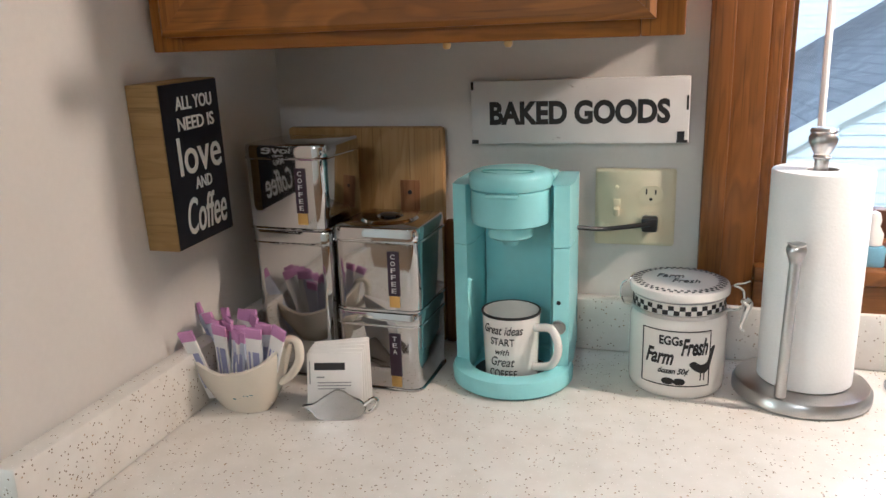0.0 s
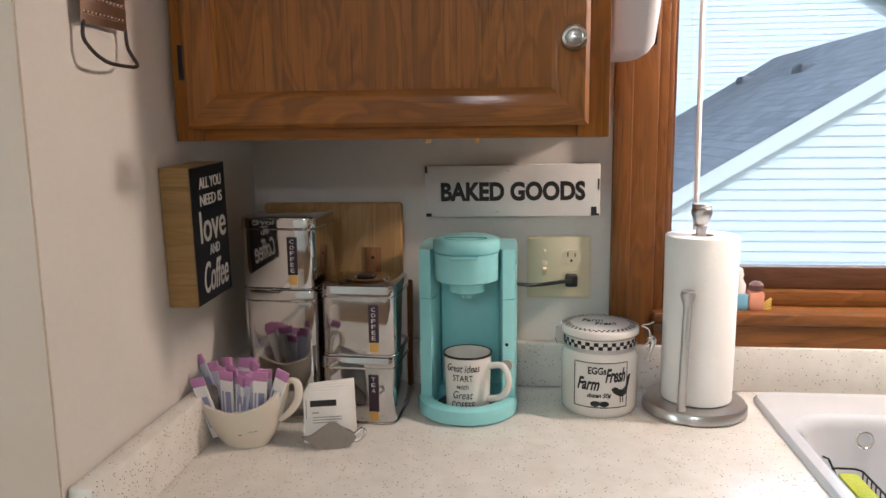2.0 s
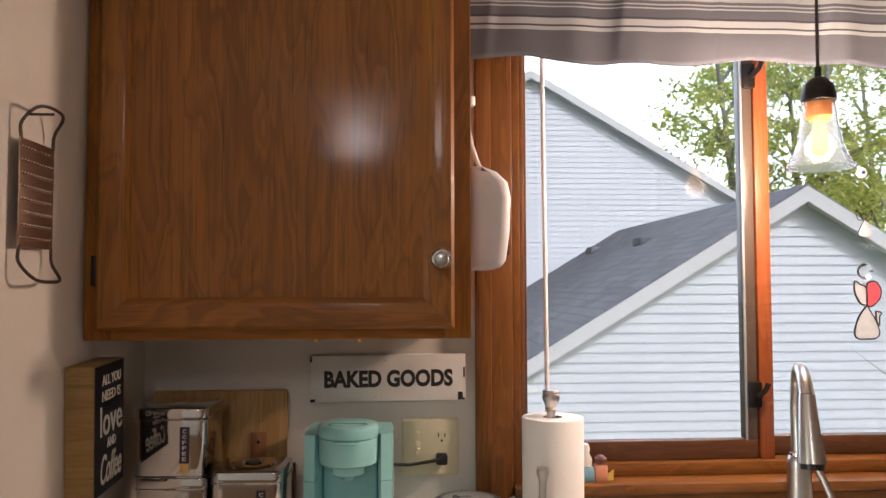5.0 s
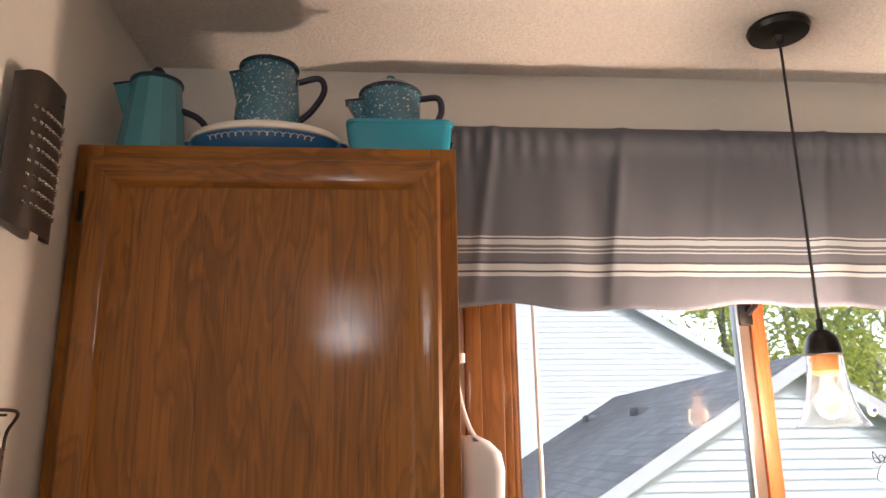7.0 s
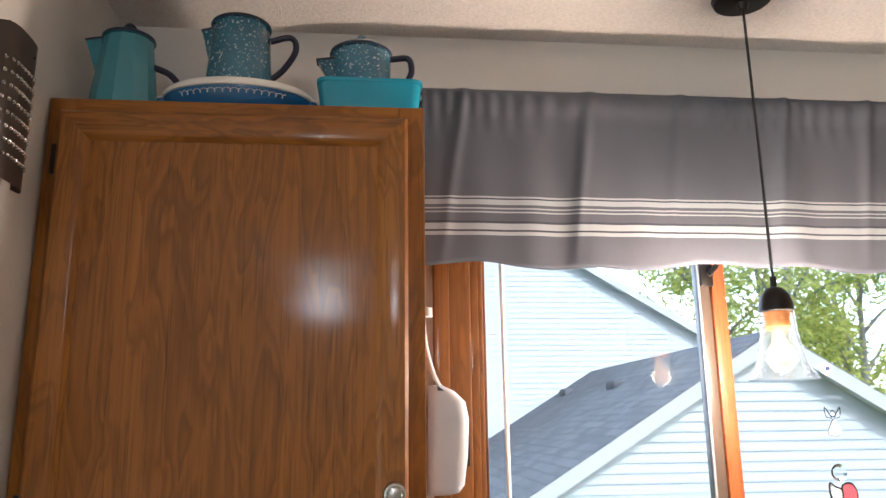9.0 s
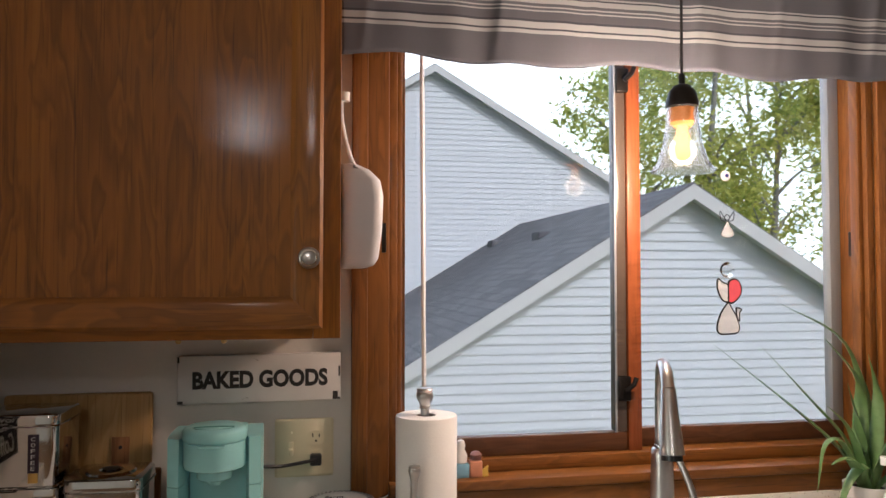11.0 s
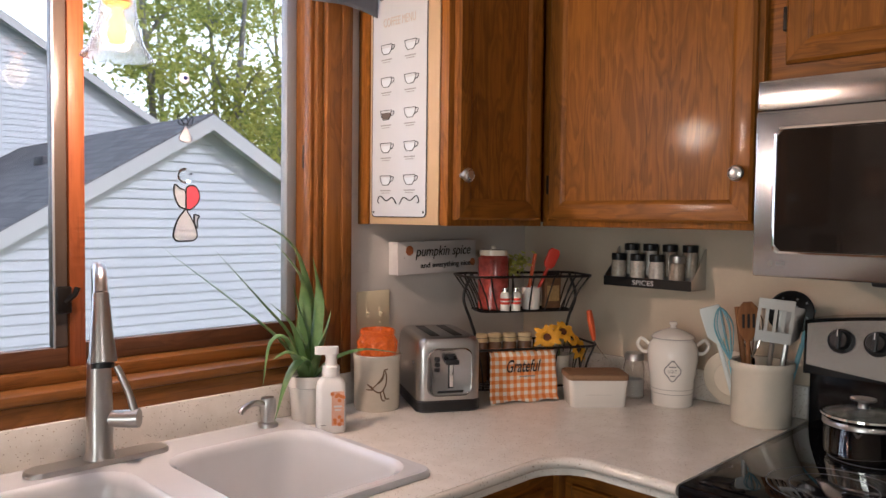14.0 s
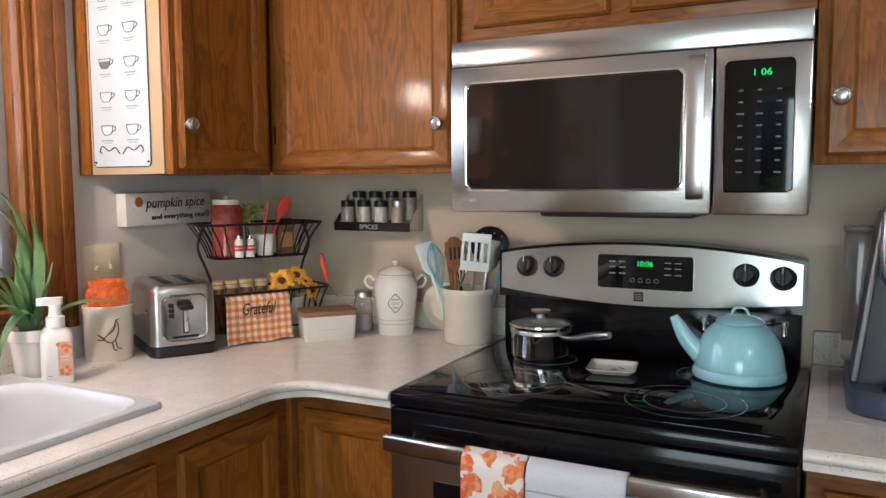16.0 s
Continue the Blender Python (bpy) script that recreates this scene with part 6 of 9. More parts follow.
# ---- counter by the stub wall ----
cbm = thing("cutting_board", pose(0.155, -0.036, CT, -3.0), "pale wooden cutting board leaning on the wall", "cutting board")
part("board", B(-0.130, 0.133, -0.008, 0.010, 0.0, 0.345, bevel=0.006), board_wood, cbm)
part("patch", B(0.062, 0.094, -0.0098, -0.0082, 0.205, 0.262, bevel=0.0006), spoon_wood, cbm, "brown wooden hanger patch")
part("peg_hole", moved(lathe(bmesh.new(), [(0, 0), (0.0035, 0), (0.0035, 0.0012), (0, 0.0012)], 12), pose(0.078, -0.0099, 0.243, 90)), ink, cbm)
part("strip", B(0.134, 0.150, -0.006, 0.010, 0.0, 0.20, bevel=0.003), spoon_wood, cbm, "darker wooden strip")


silver_letters = Mat("silver_letters", (0.72, 0.70, 0.66), 0.4).m


def canister(x, y, z, w, d, h, rot, label, words, group):
    c = thing("canister", pose(x, y, z, 0, 0, rot), label, "canister", group)
    o = rounded_outline(w, d, 0.016, 6)
    lid_h = 0.020
    part("body", loft(bmesh.new(), [[(px * k, py * k, zz) for px, py in o] for k, zz in ((0.99, 0), (1.0, 0.002), (1.0, h - lid_h - 0.001))]), tin, c)
    lid = part("lid", loft(bmesh.new(), [[(px * k, py * k, zz) for px, py in o] for k, zz in ((1.015, h - lid_h), (1.022, h - lid_h + 0.002), (1.018, h - 0.005), (1.0, h - 0.0012), (0.97, h))]), tin, c, "polished tin lid")
    part("lid_bead", tube(bmesh.new(), [(px * 1.02, py * 1.02, h - lid_h + 0.001) for px, py in o], 0.0017, 6, closed=True), tin, lid, "rolled lid edge")
    part("base_bead", tube(bmesh.new(), [(px * 1.005, py * 1.005, 0.0022) for px, py in o], 0.0018, 6, closed=True), tin, c, "rolled base edge")
    if words:
        n = len(words)
        lw, lh = 0.0165, 0.072
        zc = (h - lid_h) * 0.52
        m = on_back(w * 0.22, -d / 2, zc)
        part("label_plate", facing(B(-lw / 2, lw / 2, -lh / 2 + 0.010, lh / 2, 0.0004, 0.0018, bevel=0.0004), m), Mat("dark_violet_label", (0.035, 0.018, 0.035), 0.4).m, c, "dark upright name plate")
        part("label_tip", facing(B(-lw / 2 + 0.001, lw / 2 - 0.001, -lh / 2 - 0.006, -lh / 2 + 0.0098, 0.0004, 0.0018, bevel=0.0004), m), Mat("brass_tip", (0.62, 0.40, 0.12), 0.3, metal=0.7).m, c, "brass tip")
        step = min(0.0095, (lh - 0.014) / n)
        for i, ch in enumerate(words):
            part("letter", facing(text_mesh(ch, 0.010, 0.0065, step * 0.68, 0.0003), m @ Matrix.Translation((0, lh / 2 - 0.007 - i * step, 0.0021))), silver_letters, c, smooth=0)
    return c, lid


GA = "polished tin canisters"
canister(0.247, -0.172, CT, 0.122, 0.122, 0.114, -2.5, "square polished tin canister lettered TEA", "TEA", GA)
_, lid2 = canister(0.249, -0.172, CT + 0.1142, 0.122, 0.122, 0.118, -2.0, "square polished tin canister lettered COFFEE", "COFFEE", GA)
part("lid_ring", lathe(bmesh.new(), [(0.018, 0.1182), (0.020, 0.1215), (0.038, 0.1215), (0.041, 0.1182)], 32), tin, lid2, "raised ring on the lid")
part("lid_knob", lathe(bmesh.new(), [(0, 0.1182), (0.008, 0.1182), (0.008, 0.121), (0.015, 0.124), (0, 0.126)], 20), black_plastic, lid2, "dark lid knob")
canister(0.118, -0.153, CT, 0.126, 0.126, 0.220, -2.5, "tall square polished tin canister", "", GA)
canister(0.116, -0.157, CT + 0.2202, 0.124, 0.124, 0.120, -3.0, "square polished tin canister lettered COFFEE, stacked on a tall one", "COFFEE", GA)


def coffee_maker():
    c = thing("coffee_maker", pose(0.418, -0.138, CT, 0, 0, 0), "aqua single-serve coffee maker", "coffee maker")
    # round base with a drip recess
    part("base", lathe(bmesh.new(), [(0, 0.0), (0.080, 0.0), (0.085, 0.004), (0.086, 0.018), (0.083, 0.025), (0.077, 0.027), (0.062, 0.027), (0.059, 0.010), (0, 0.0085)], 48, 0.0, -0.012, 1.0, 1.02), aqua_plastic, c, "round aqua base with a drip well")
    part("drip_tray", lathe(bmesh.new(), [(0, 0.0092), (0.052, 0.0102), (0.054, 0.0112), (0, 0.0112)], 40, 0.0, -0.016), black_plastic, c, "dark drip tray")
    # back column with two side cheeks
    part("back", B(-0.052, 0.052, 0.045, 0.098, 0.0, 0.285, bevel=0.006), aqua_plastic, c, "back wall of the cup bay")
    for s in (-1, 1):
        o = [(s * 0.052, 0.098), (s * 0.079, 0.098), (s * 0.083, 0.02), (s * 0.080, -0.022), (s * 0.060, -0.030), (s * 0.054, -0.012)]
        if s > 0:
            o = o[::-1]
        bm = loft(bmesh.new(), [[(x * (1 + 0.02 * k), y, z) for x, y in o] for z, k in ((0.020, 0), (0.196, 0))])
        part("cheek", bm, aqua_plastic, c, smooth=25)
        bm = loft(bmesh.new(), [[(x * 1.0, y, z) for x, y in o] for z in (0.1972, 0.276, 0.281)])
        part("cheek", bm, aqua_plastic, c, "upper aqua side cheek", 25)
    head = part("brew_head", lathe(bmesh.new(), [(0, 0.208), (0.026, 0.208), (0.030, 0.211), (0.030, 0.226), (0.044, 0.228), (0.052, 0.231), (0.0535, 0.238), (0.0535, 0.276), (0.050, 0.278), (0, 0.278)], 44, 0.0, -0.020, 1.0, 1.02), aqua_plastic, c, "round aqua brew head")
    part("spout", lathe(bmesh.new(), [(0, 0.198), (0.010, 0.198), (0.013, 0.2078), (0, 0.2078)], 20, 0.0, -0.020), aqua_plastic, head)
    lid = part("lid", lathe(bmesh.new(), [(0, 0.2785), (0.0545, 0.2785), (0.056, 0.282), (0.056, 0.294), (0.053, 0.299), (0.046, 0.3015), (0.0, 0.3025)], 44, 0.0, -0.018, 1.0, 1.04), aqua_plastic, c, "flip-up aqua lid")
    part("lid_groove", tube(bmesh.new(), curve_points([(-0.030, -0.052, 0.3020), (0, -0.062, 0.3008), (0.030, -0.052, 0.3020), (0.030, -0.038, 0.3026), (-0.030, -0.038, 0.3026), (-0.030, -0.052, 0.3020)], 3)[:-1], 0.0009, 5, closed=True), Mat("aqua_shadow_line", (0.10, 0.32, 0.31), 0.5).m, lid)
    part("finger_tab", B(-0.022, 0.022, -0.0815, -0.070, 0.2722, 0.2768, bevel=0.002), aqua_plastic, head, "finger tab")
    part("button", moved(lathe(bmesh.new(), [(0, 0), (0.0105, 0), (0.0095, 0.003), (0, 0.003)], 20), on_back(0.067, -0.0295, 0.085)), steel_z, c, "grey power button")
    part("indicator", moved(lathe(bmesh.new(), [(0, 0), (0.003, 0), (0.003, 0.001), (0, 0.001)], 12), on_back(0.067, -0.0280, 0.120)), ink, c)
    m = thing("mug", pose(0.419, -0.164, CT + 0.0115), "white mug with black rim and black lettering in the coffee maker", "mug")
    part("cup", lathe(bmesh.new(), [(0, 0.0), (0.034, 0.0), (0.037, 0.003), (0.0405, 0.090), (0.0412, 0.094), (0.0390, 0.0945), (0.0370, 0.088), (0.034, 0.008), (0, 0.006)], 40), white_ceramic, m)
    part("rim_line", lathe(bmesh.new(), [(0.0402, 0.0918), (0.0417, 0.0922), (0.0414, 0.0952), (0.0395, 0.0955), (0.0385, 0.0945)], 40), ink, m, "black rim")
    part("handle", tube(bmesh.new(), curve_points([(0.036, -0.016, 0.076), (0.060, -0.027, 0.079), (0.070, -0.032, 0.055), (0.060, -0.027, 0.028), (0.035, -0.016, 0.018)], 6), 0.0058, 10), white_ceramic, m)
    for words, z, w, h, sh in (("Great ideas", 0.077, 0.058, 0.0125, 0.3), ("START", 0.0600, 0.034, 0.0105, 0), ("with", 0.0455, 0.020, 0.0085, 0.3), ("Great", 0.0310, 0.034, 0.0130, 0.3), ("COFFEE", 0.0130, 0.040, 0.0115, 0)):
        part("lettering", wrap(text_mesh(words, 0.01, w, h, 0.0003, sh), 0.0372 + 0.003 * z / 0.09, z, 262, 0.0008), ink, m, "black words " + words, 0)
    pc = thing("power_cord", pose(0, 0, 0), "black power cord plugged into the wall socket", "cord")
    part("cable", tube(bmesh.new(), curve_points([(0.497, -0.075, 1.105), (0.530, -0.050, 1.098), (0.565, -0.040, 1.100), (0.5985, -0.030, 1.103)], 6), 0.0034, 8), black_plastic, pc)
    part("plug", B(0.5865, 0.6095, -0.030, -0.0078, 1.090, 1.112, bevel=0.004), black_plastic, pc, "black plug")


coffee_maker()


def check_band(parent, r, z, h, n, label=""):
    """Two rows of alternating black squares round a jar."""
    for k in range(2):
        bm = bmesh.new()
        for i in range(n):
            a0 = 2 * math.pi * (i + 0.5 * k) / n
            a1 = a0 + math.pi / n
            zz0, zz1 = z + k * h / 2, z + (k + 1) * h / 2
            p = [(rr * math.cos(a), rr * math.sin(a), q) for q in (zz0, zz1) for a in (a0, a1) for rr in (r, r + 0.0006)]
            v = [bm.verts.new(q) for q in p]
            bm.faces.new((v[1], v[3], v[7], v[5]))
            bm.faces.new((v[0], v[1], v[5], v[4]))
            bm.faces.new((v[2], v[3], v[7], v[6]))
        tagged(part("check_band", bm, ink, parent, label, 0), kind="stuff")


def egg_jar():
    j = thing("egg_jar", pose(0.642, -0.118, CT, 0, 0, 0), "white ceramic clip-top jar lettered EGGS Farm Fresh", "jar")
    part("body", lathe(bmesh.new(), [(0, 0), (0.058, 0), (0.0625, 0.004), (0.064, 0.012), (0.064, 0.098), (0.061, 0.108), (0.0585, 0.112), (0, 0.112)], 48), white_ceramic, j)
    part("neck", lathe(bmesh.new(), [(0, 0.1125), (0.0590, 0.1125), (0.0600, 0.114), (0.0600, 0.131), (0, 0.131)], 48), white_ceramic, j)
    check_band(j, 0.0601, 0.1165, 0.0125, 26, "black and white checked band")
    part("wire_band", lathe(bmesh.new(), [(0.0602, 0.110), (0.0622, 0.110), (0.0622, 0.1155), (0.0602, 0.1155)], 48), steel_z, j, "steel clamp band")
    part("seal", lathe(bmesh.new(), [(0, 0.1312), (0.059, 0.1312), (0.060, 0.1335), (0, 0.1335)], 40), grey_seal, j, "grey rubber seal")
    lid = part("lid", lathe(bmesh.new(), [(0, 0.1337), (0.063, 0.1337), (0.0655, 0.136), (0.0655, 0.1435), (0.0640, 0.1462), (0.058, 0.1478), (0, 0.1495)], 48), white_ceramic, j, "white lid with a checked rim")
    bm = bmesh.new()
    n = 40
    for k in range(2):
        for i in range(n):
            a0 = 2 * math.pi * (i + 0.5 * k) / n
            a1 = a0 + math.pi / n
            r0, r1 = (0.0500, 0.0555) if k == 0 else (0.0555, 0.0610)
            v = [bm.verts.new((r * math.cos(a), r * math.sin(a), 0.1487 - (r - 0.046) * 0.045)) for r, a in ((r0, a0), (r1, a0), (r1, a1), (r0, a1))]
            bm.faces.new(v)
    tagged(part("check_rim", bm, ink, lid, "black and white checks", 0), kind="stuff")
    for words, y, x in (("Farm", 0.010, -0.012), ("Fresh", -0.012, 0.008)):
        part("lettering", moved(text_mesh(words, 0.02, 0.036, 0.016, 0.0003, 0.3), Matrix.Translation((x, y, 0.1500))), ink, lid, "black script " + words, 0)
    # label on the front
    a0 = 268
    for words, z, w, h, sh, da in (("EGGs", 0.083, 0.030, 0.0125, 0, -6), ("Farm", 0.060, 0.038, 0.022, 0.35, -19), ("Fresh", 0.075, 0.036, 0.024, 0.35, 22), ("dozen 50\u00a2", 0.040, 0.040, 0.010, 0.3, -2)):
        part("lettering", wrap(text_mesh(words, 0.01, w, h, 0.0003, sh, 0.0003), 0.064, z, a0 + da, 0.0004), ink, j, "black words " + words, 0)
    fr = [(-0.046, 0.020), (0.046, 0.020), (0.046, 0.096), (-0.046, 0.096)]
    pts = []
    for (xa, za), (xb, zb) in zip(fr, fr[1:] + fr[:1]):
        for k in range(10):
            f = k / 10
            x, z = xa + (xb - xa) * f, za + (zb - za) * f
            a = radians(a0) + x / 0.064
            pts.append((0.0643 * math.cos(a), 0.0643 * math.sin(a), z))
    part("label_frame", tube(bmesh.new(), pts, 0.0008, 5, closed=True), ink, j, "thin black label outline")
    hen = bmesh.new()
    o = [(p.x, p.y) for p in curve_points([(-0.013, 0.006, 0), (-0.006, 0.001, 0), (0.004, -0.002, 0), (0.012, 0.004, 0), (0.016, 0.018, 0), (0.020, 0.034, 0), (0.013, 0.030, 0), (0.009, 0.014, 0), (0.0, 0.010, 0), (-0.009, 0.015, 0), (-0.016, 0.012, 0), (-0.013, 0.006, 0)], 4)[:-1]]
    loft(hen, [[(x, y, z) for x, y in o] for z in (0.0, 0.0005)])
    box(hen, -0.001, 0.0005, -0.012, -0.001, 0, 0.0005)
    box(hen, 0.004, 0.0055, -0.012, -0.001, 0, 0.0005)
    part("hen_print", wrap(hen, 0.064, 0.040, a0 + 30, 0.0004), ink, j, "black hen silhouette", 0)
    for da in (-8, 5):
        part("egg_print", wrap(loft(bmesh.new(), [[(0.008 * math.cos(2 * math.pi * i / 16), 0.0048 * math.sin(2 * math.pi * i / 16), z) for i in range(16)] for z in (0.0, 0.0005)]), 0.064, 0.0265, a0 + da, 0.0004), ink, j, "dark egg print", 0)
    # bail wires
    part("latch_wire", tube(bmesh.new(), curve_points([(0.061, -0.014, 0.112), (0.079, -0.014, 0.118), (0.080, -0.012, 0.140), (0.068, -0.010, 0.147), (0.079, -0.010, 0.150), (0.088, -0.010, 0.154)], 4), 0.0016, 7), chrome, j, "chrome clip wire")
    lt = curve_points([(0.078, -0.012, 0.128), (0.088, -0.012, 0.122), (0.084, -0.012, 0.105), (0.080, -0.012, 0.090), (0.084, -0.012, 0.084)], 4)
    part("latch_lever", tube(bmesh.new(), lt, 0.0042, 8, taper=[0.6, 1.2, 1.4, 1.4, 1.3, 1.2, 1.1, 1.0, 0.9, 0.8, 0.7, 0.6, 0.55, 0.5, 0.45, 0.4, 0.4][:len(lt)]), chrome, j, "chrome lever")
    part("hinge_wire", tube(bmesh.new(), curve_points([(-0.061, -0.010, 0.112), (-0.074, -0.010, 0.116), (-0.076, -0.008, 0.138), (-0.066, -0.006, 0.147), (-0.060, 0.012, 0.150)], 4), 0.0016, 7), chrome, j, "chrome hinge wire")


egg_jar()


def paper_holder():
    h = thing("paper_towel_holder", pose(0.802, -0.121, CT), "brushed steel paper towel holder", "holder")
    part("base", lathe(bmesh.new(), [(0, 0), (0.083, 0), (0.086, 0.003), (0.086, 0.013), (0.082, 0.019), (0.074, 0.021), (0, 0.022)], 48), steel_z, h)
    part("post", lathe(bmesh.new(), [(0, 0.0222), (0.0085, 0.0222), (0.0085, 0.313), (0, 0.313)], 20), steel_z, h)
    part("finial", lathe(bmesh.new(), [(0, 0.3132), (0.0095, 0.3132), (0.011, 0.316), (0.0095, 0.319), (0.011, 0.3225), (0.0165, 0.334), (0.017, 0.341), (0.0145, 0.345), (0.0165, 0.348), (0.0145, 0.352), (0, 0.353)], 28), steel_z, h, "turned steel finial")
    arm = part("side_arm", tube(bmesh.new(), [(-0.034, -0.066, 0.021), (-0.030, -0.065, 0.196)], 0.0068, 12), steel_z, h, "steel side arm")
    part("arm_knob", lathe(bmesh.new(), [(0, 0.1962), (0.0075, 0.1962), (0.008, 0.200), (0.0115, 0.210), (0.012, 0.214), (0.010, 0.218), (0.011, 0.2205), (0, 0.2235)], 20, -0.030, -0.065), steel_z, arm)
    r = thing("paper_towel_roll", pose(0.805, -0.119, CT + 0.0225), "white roll of kitchen paper", "paper roll")
    part("roll", lathe(bmesh.new(), [(0.019, 0.0), (0.0565, 0.0), (0.058, 0.0015), (0.059, 0.276), (0.0575, 0.278), (0.019, 0.278), (0.019, 0.0)], 64), paper, r)
    part("core", lathe(bmesh.new(), [(0.0175, 0.001), (0.0187, 0.001), (0.0187, 0.277), (0.0175, 0.277), (0.0175, 0.001)], 32), Mat("grey_card", (0.33, 0.29, 0.25), 0.9).m, r, "cardboard core")


paper_holder()


def creamer():
    c = thing("creamer_jug", pose(0.084, -0.318, CT, 0, 0, -8) @ Matrix.Diagonal((1.24, 1.05, 0.92, 1)), "cream gravy jug with a teal flower print", "jug")
    # oval bowl that rises to a spout on one side and a handle on the other
    prof = [(0.030, 0.0, 0), (0.033, 0.004, 0), (0.040, 0.018, 0.1), (0.050, 0.040, 0.35), (0.056, 0.062, 0.75), (0.060, 0.078, 1.0)]
    n = 40

    def ring(r, z, k, inner=0.0):
        out = []
        for i in range(n):
            a = 2 * math.pi * i / n
            ca, sa = math.cos(a), math.sin(a)
            spout = max(0.0, -ca) ** 3.2
            tail = max(0.0, ca) ** 4
            rx = (r - inner) * (1.0 + 0.95 * k * spout)
            z2 = z + k * (0.014 * spout + 0.026 * tail) - 0.010 * k * (1 - abs(ca))
            out.append((rx * ca, (r - inner) * 0.78 * sa * (1 - 0.25 * k * spout), z2))
        return out

    secs = [ring(*p) for p in prof] + [ring(0.0595, 0.0795, 1.0, 0.001)] + [ring(r, z + 0.002, k, 0.004) for r, z, k in prof[::-1][:-1]]
    part("bowl", loft(bmesh.new(), secs), cream_ceramic, c)
    part("inside_tint", loft(bmesh.new(), [ring(0.0560, 0.0785, 1.0), ring(0.0560 - 0.002, 0.066, 0.8)], cap=(False, False)), Mat("teal_inner_glaze", (0.30, 0.52, 0.46), 0.25).m, c, "teal glaze inside the lip")
    part("handle", tube(bmesh.new(), curve_points([(0.050, 0, 0.088), (0.060, 0.0, 0.112), (0.073, 0, 0.112), (0.074, 0, 0.085), (0.062, 0, 0.060), (0.048, 0, 0.046)], 6), 0.0052, 10), cream_ceramic, c, "curled cream handle")
    teal = Mat("teal_flower_print", (0.07, 0.19, 0.21), 0.4).m
    rng = random.Random(6)
    for _ in range(14):
        x, z = rng.uniform(0.000, 0.036), rng.uniform(0.030, 0.060)
        y = -0.78 * math.sqrt(max(1e-5, (0.041 + 0.30 * (z - 0.018)) ** 2 - x * x)) - 0.0008
        s = rng.uniform(0.0012, 0.0032)
        petal = part("petal", lathe(bmesh.new(), [(0, -0.0004), (s, 0), (0, 0.0006)], 8), teal, c)
        petal.matrix_local = pose(x, y, z, 78, 0, math.degrees(math.atan2(x, -y)) )
    part("stem", tube(bmesh.new(), [(-0.006, -0.0345, 0.036), (0.008, -0.0365, 0.043), (0.022, -0.0355, 0.050), (0.034, -0.0300, 0.056)], 0.0009, 5), teal, c)
    for i in range(22):
        a = rng.uniform(0, 6.28)
        rr = rng.uniform(0.0, 0.034)
        x, y = -0.006 + rr * math.cos(a) * 1.15, rr * math.sin(a) * 0.75
        p = thing("sweetener_packet", c.matrix_world @ pose(x, y, 0.016, rng.uniform(-14, 14), rng.uniform(-16, 16) + x * 300, rng.uniform(-40, 40)), "slim pastel paper packet with a mauve top", "packet", "sweetener packets in the jug")
        hh = rng.uniform(0.088, 0.112)
        part("sleeve", B(-0.0085, 0.0085, -0.0016, 0.0016, 0, hh, bevel=0.0007), blue_grey_paper if i % 2 else white_paper, p)
        part("top", B(-0.0088, 0.0088, -0.0018, 0.0018, hh + 0.0001, hh + 0.016, bevel=0.0006), pink_paper, p, "mauve top band")
        bars(p, "print_bar", Mat("violet_print", (0.30, 0.30, 0.48), 0.6).m if i == 0 else bpy.data.materials["violet_print"], Matrix.Translation((0, -0.0017, 0)) @ Matrix.Rotation(radians(90), 4, "X"), [(0.002, hh * 0.55, 0.007, hh * 0.5), (-0.005, hh * 0.5, 0.002, hh * 0.6)])


creamer()


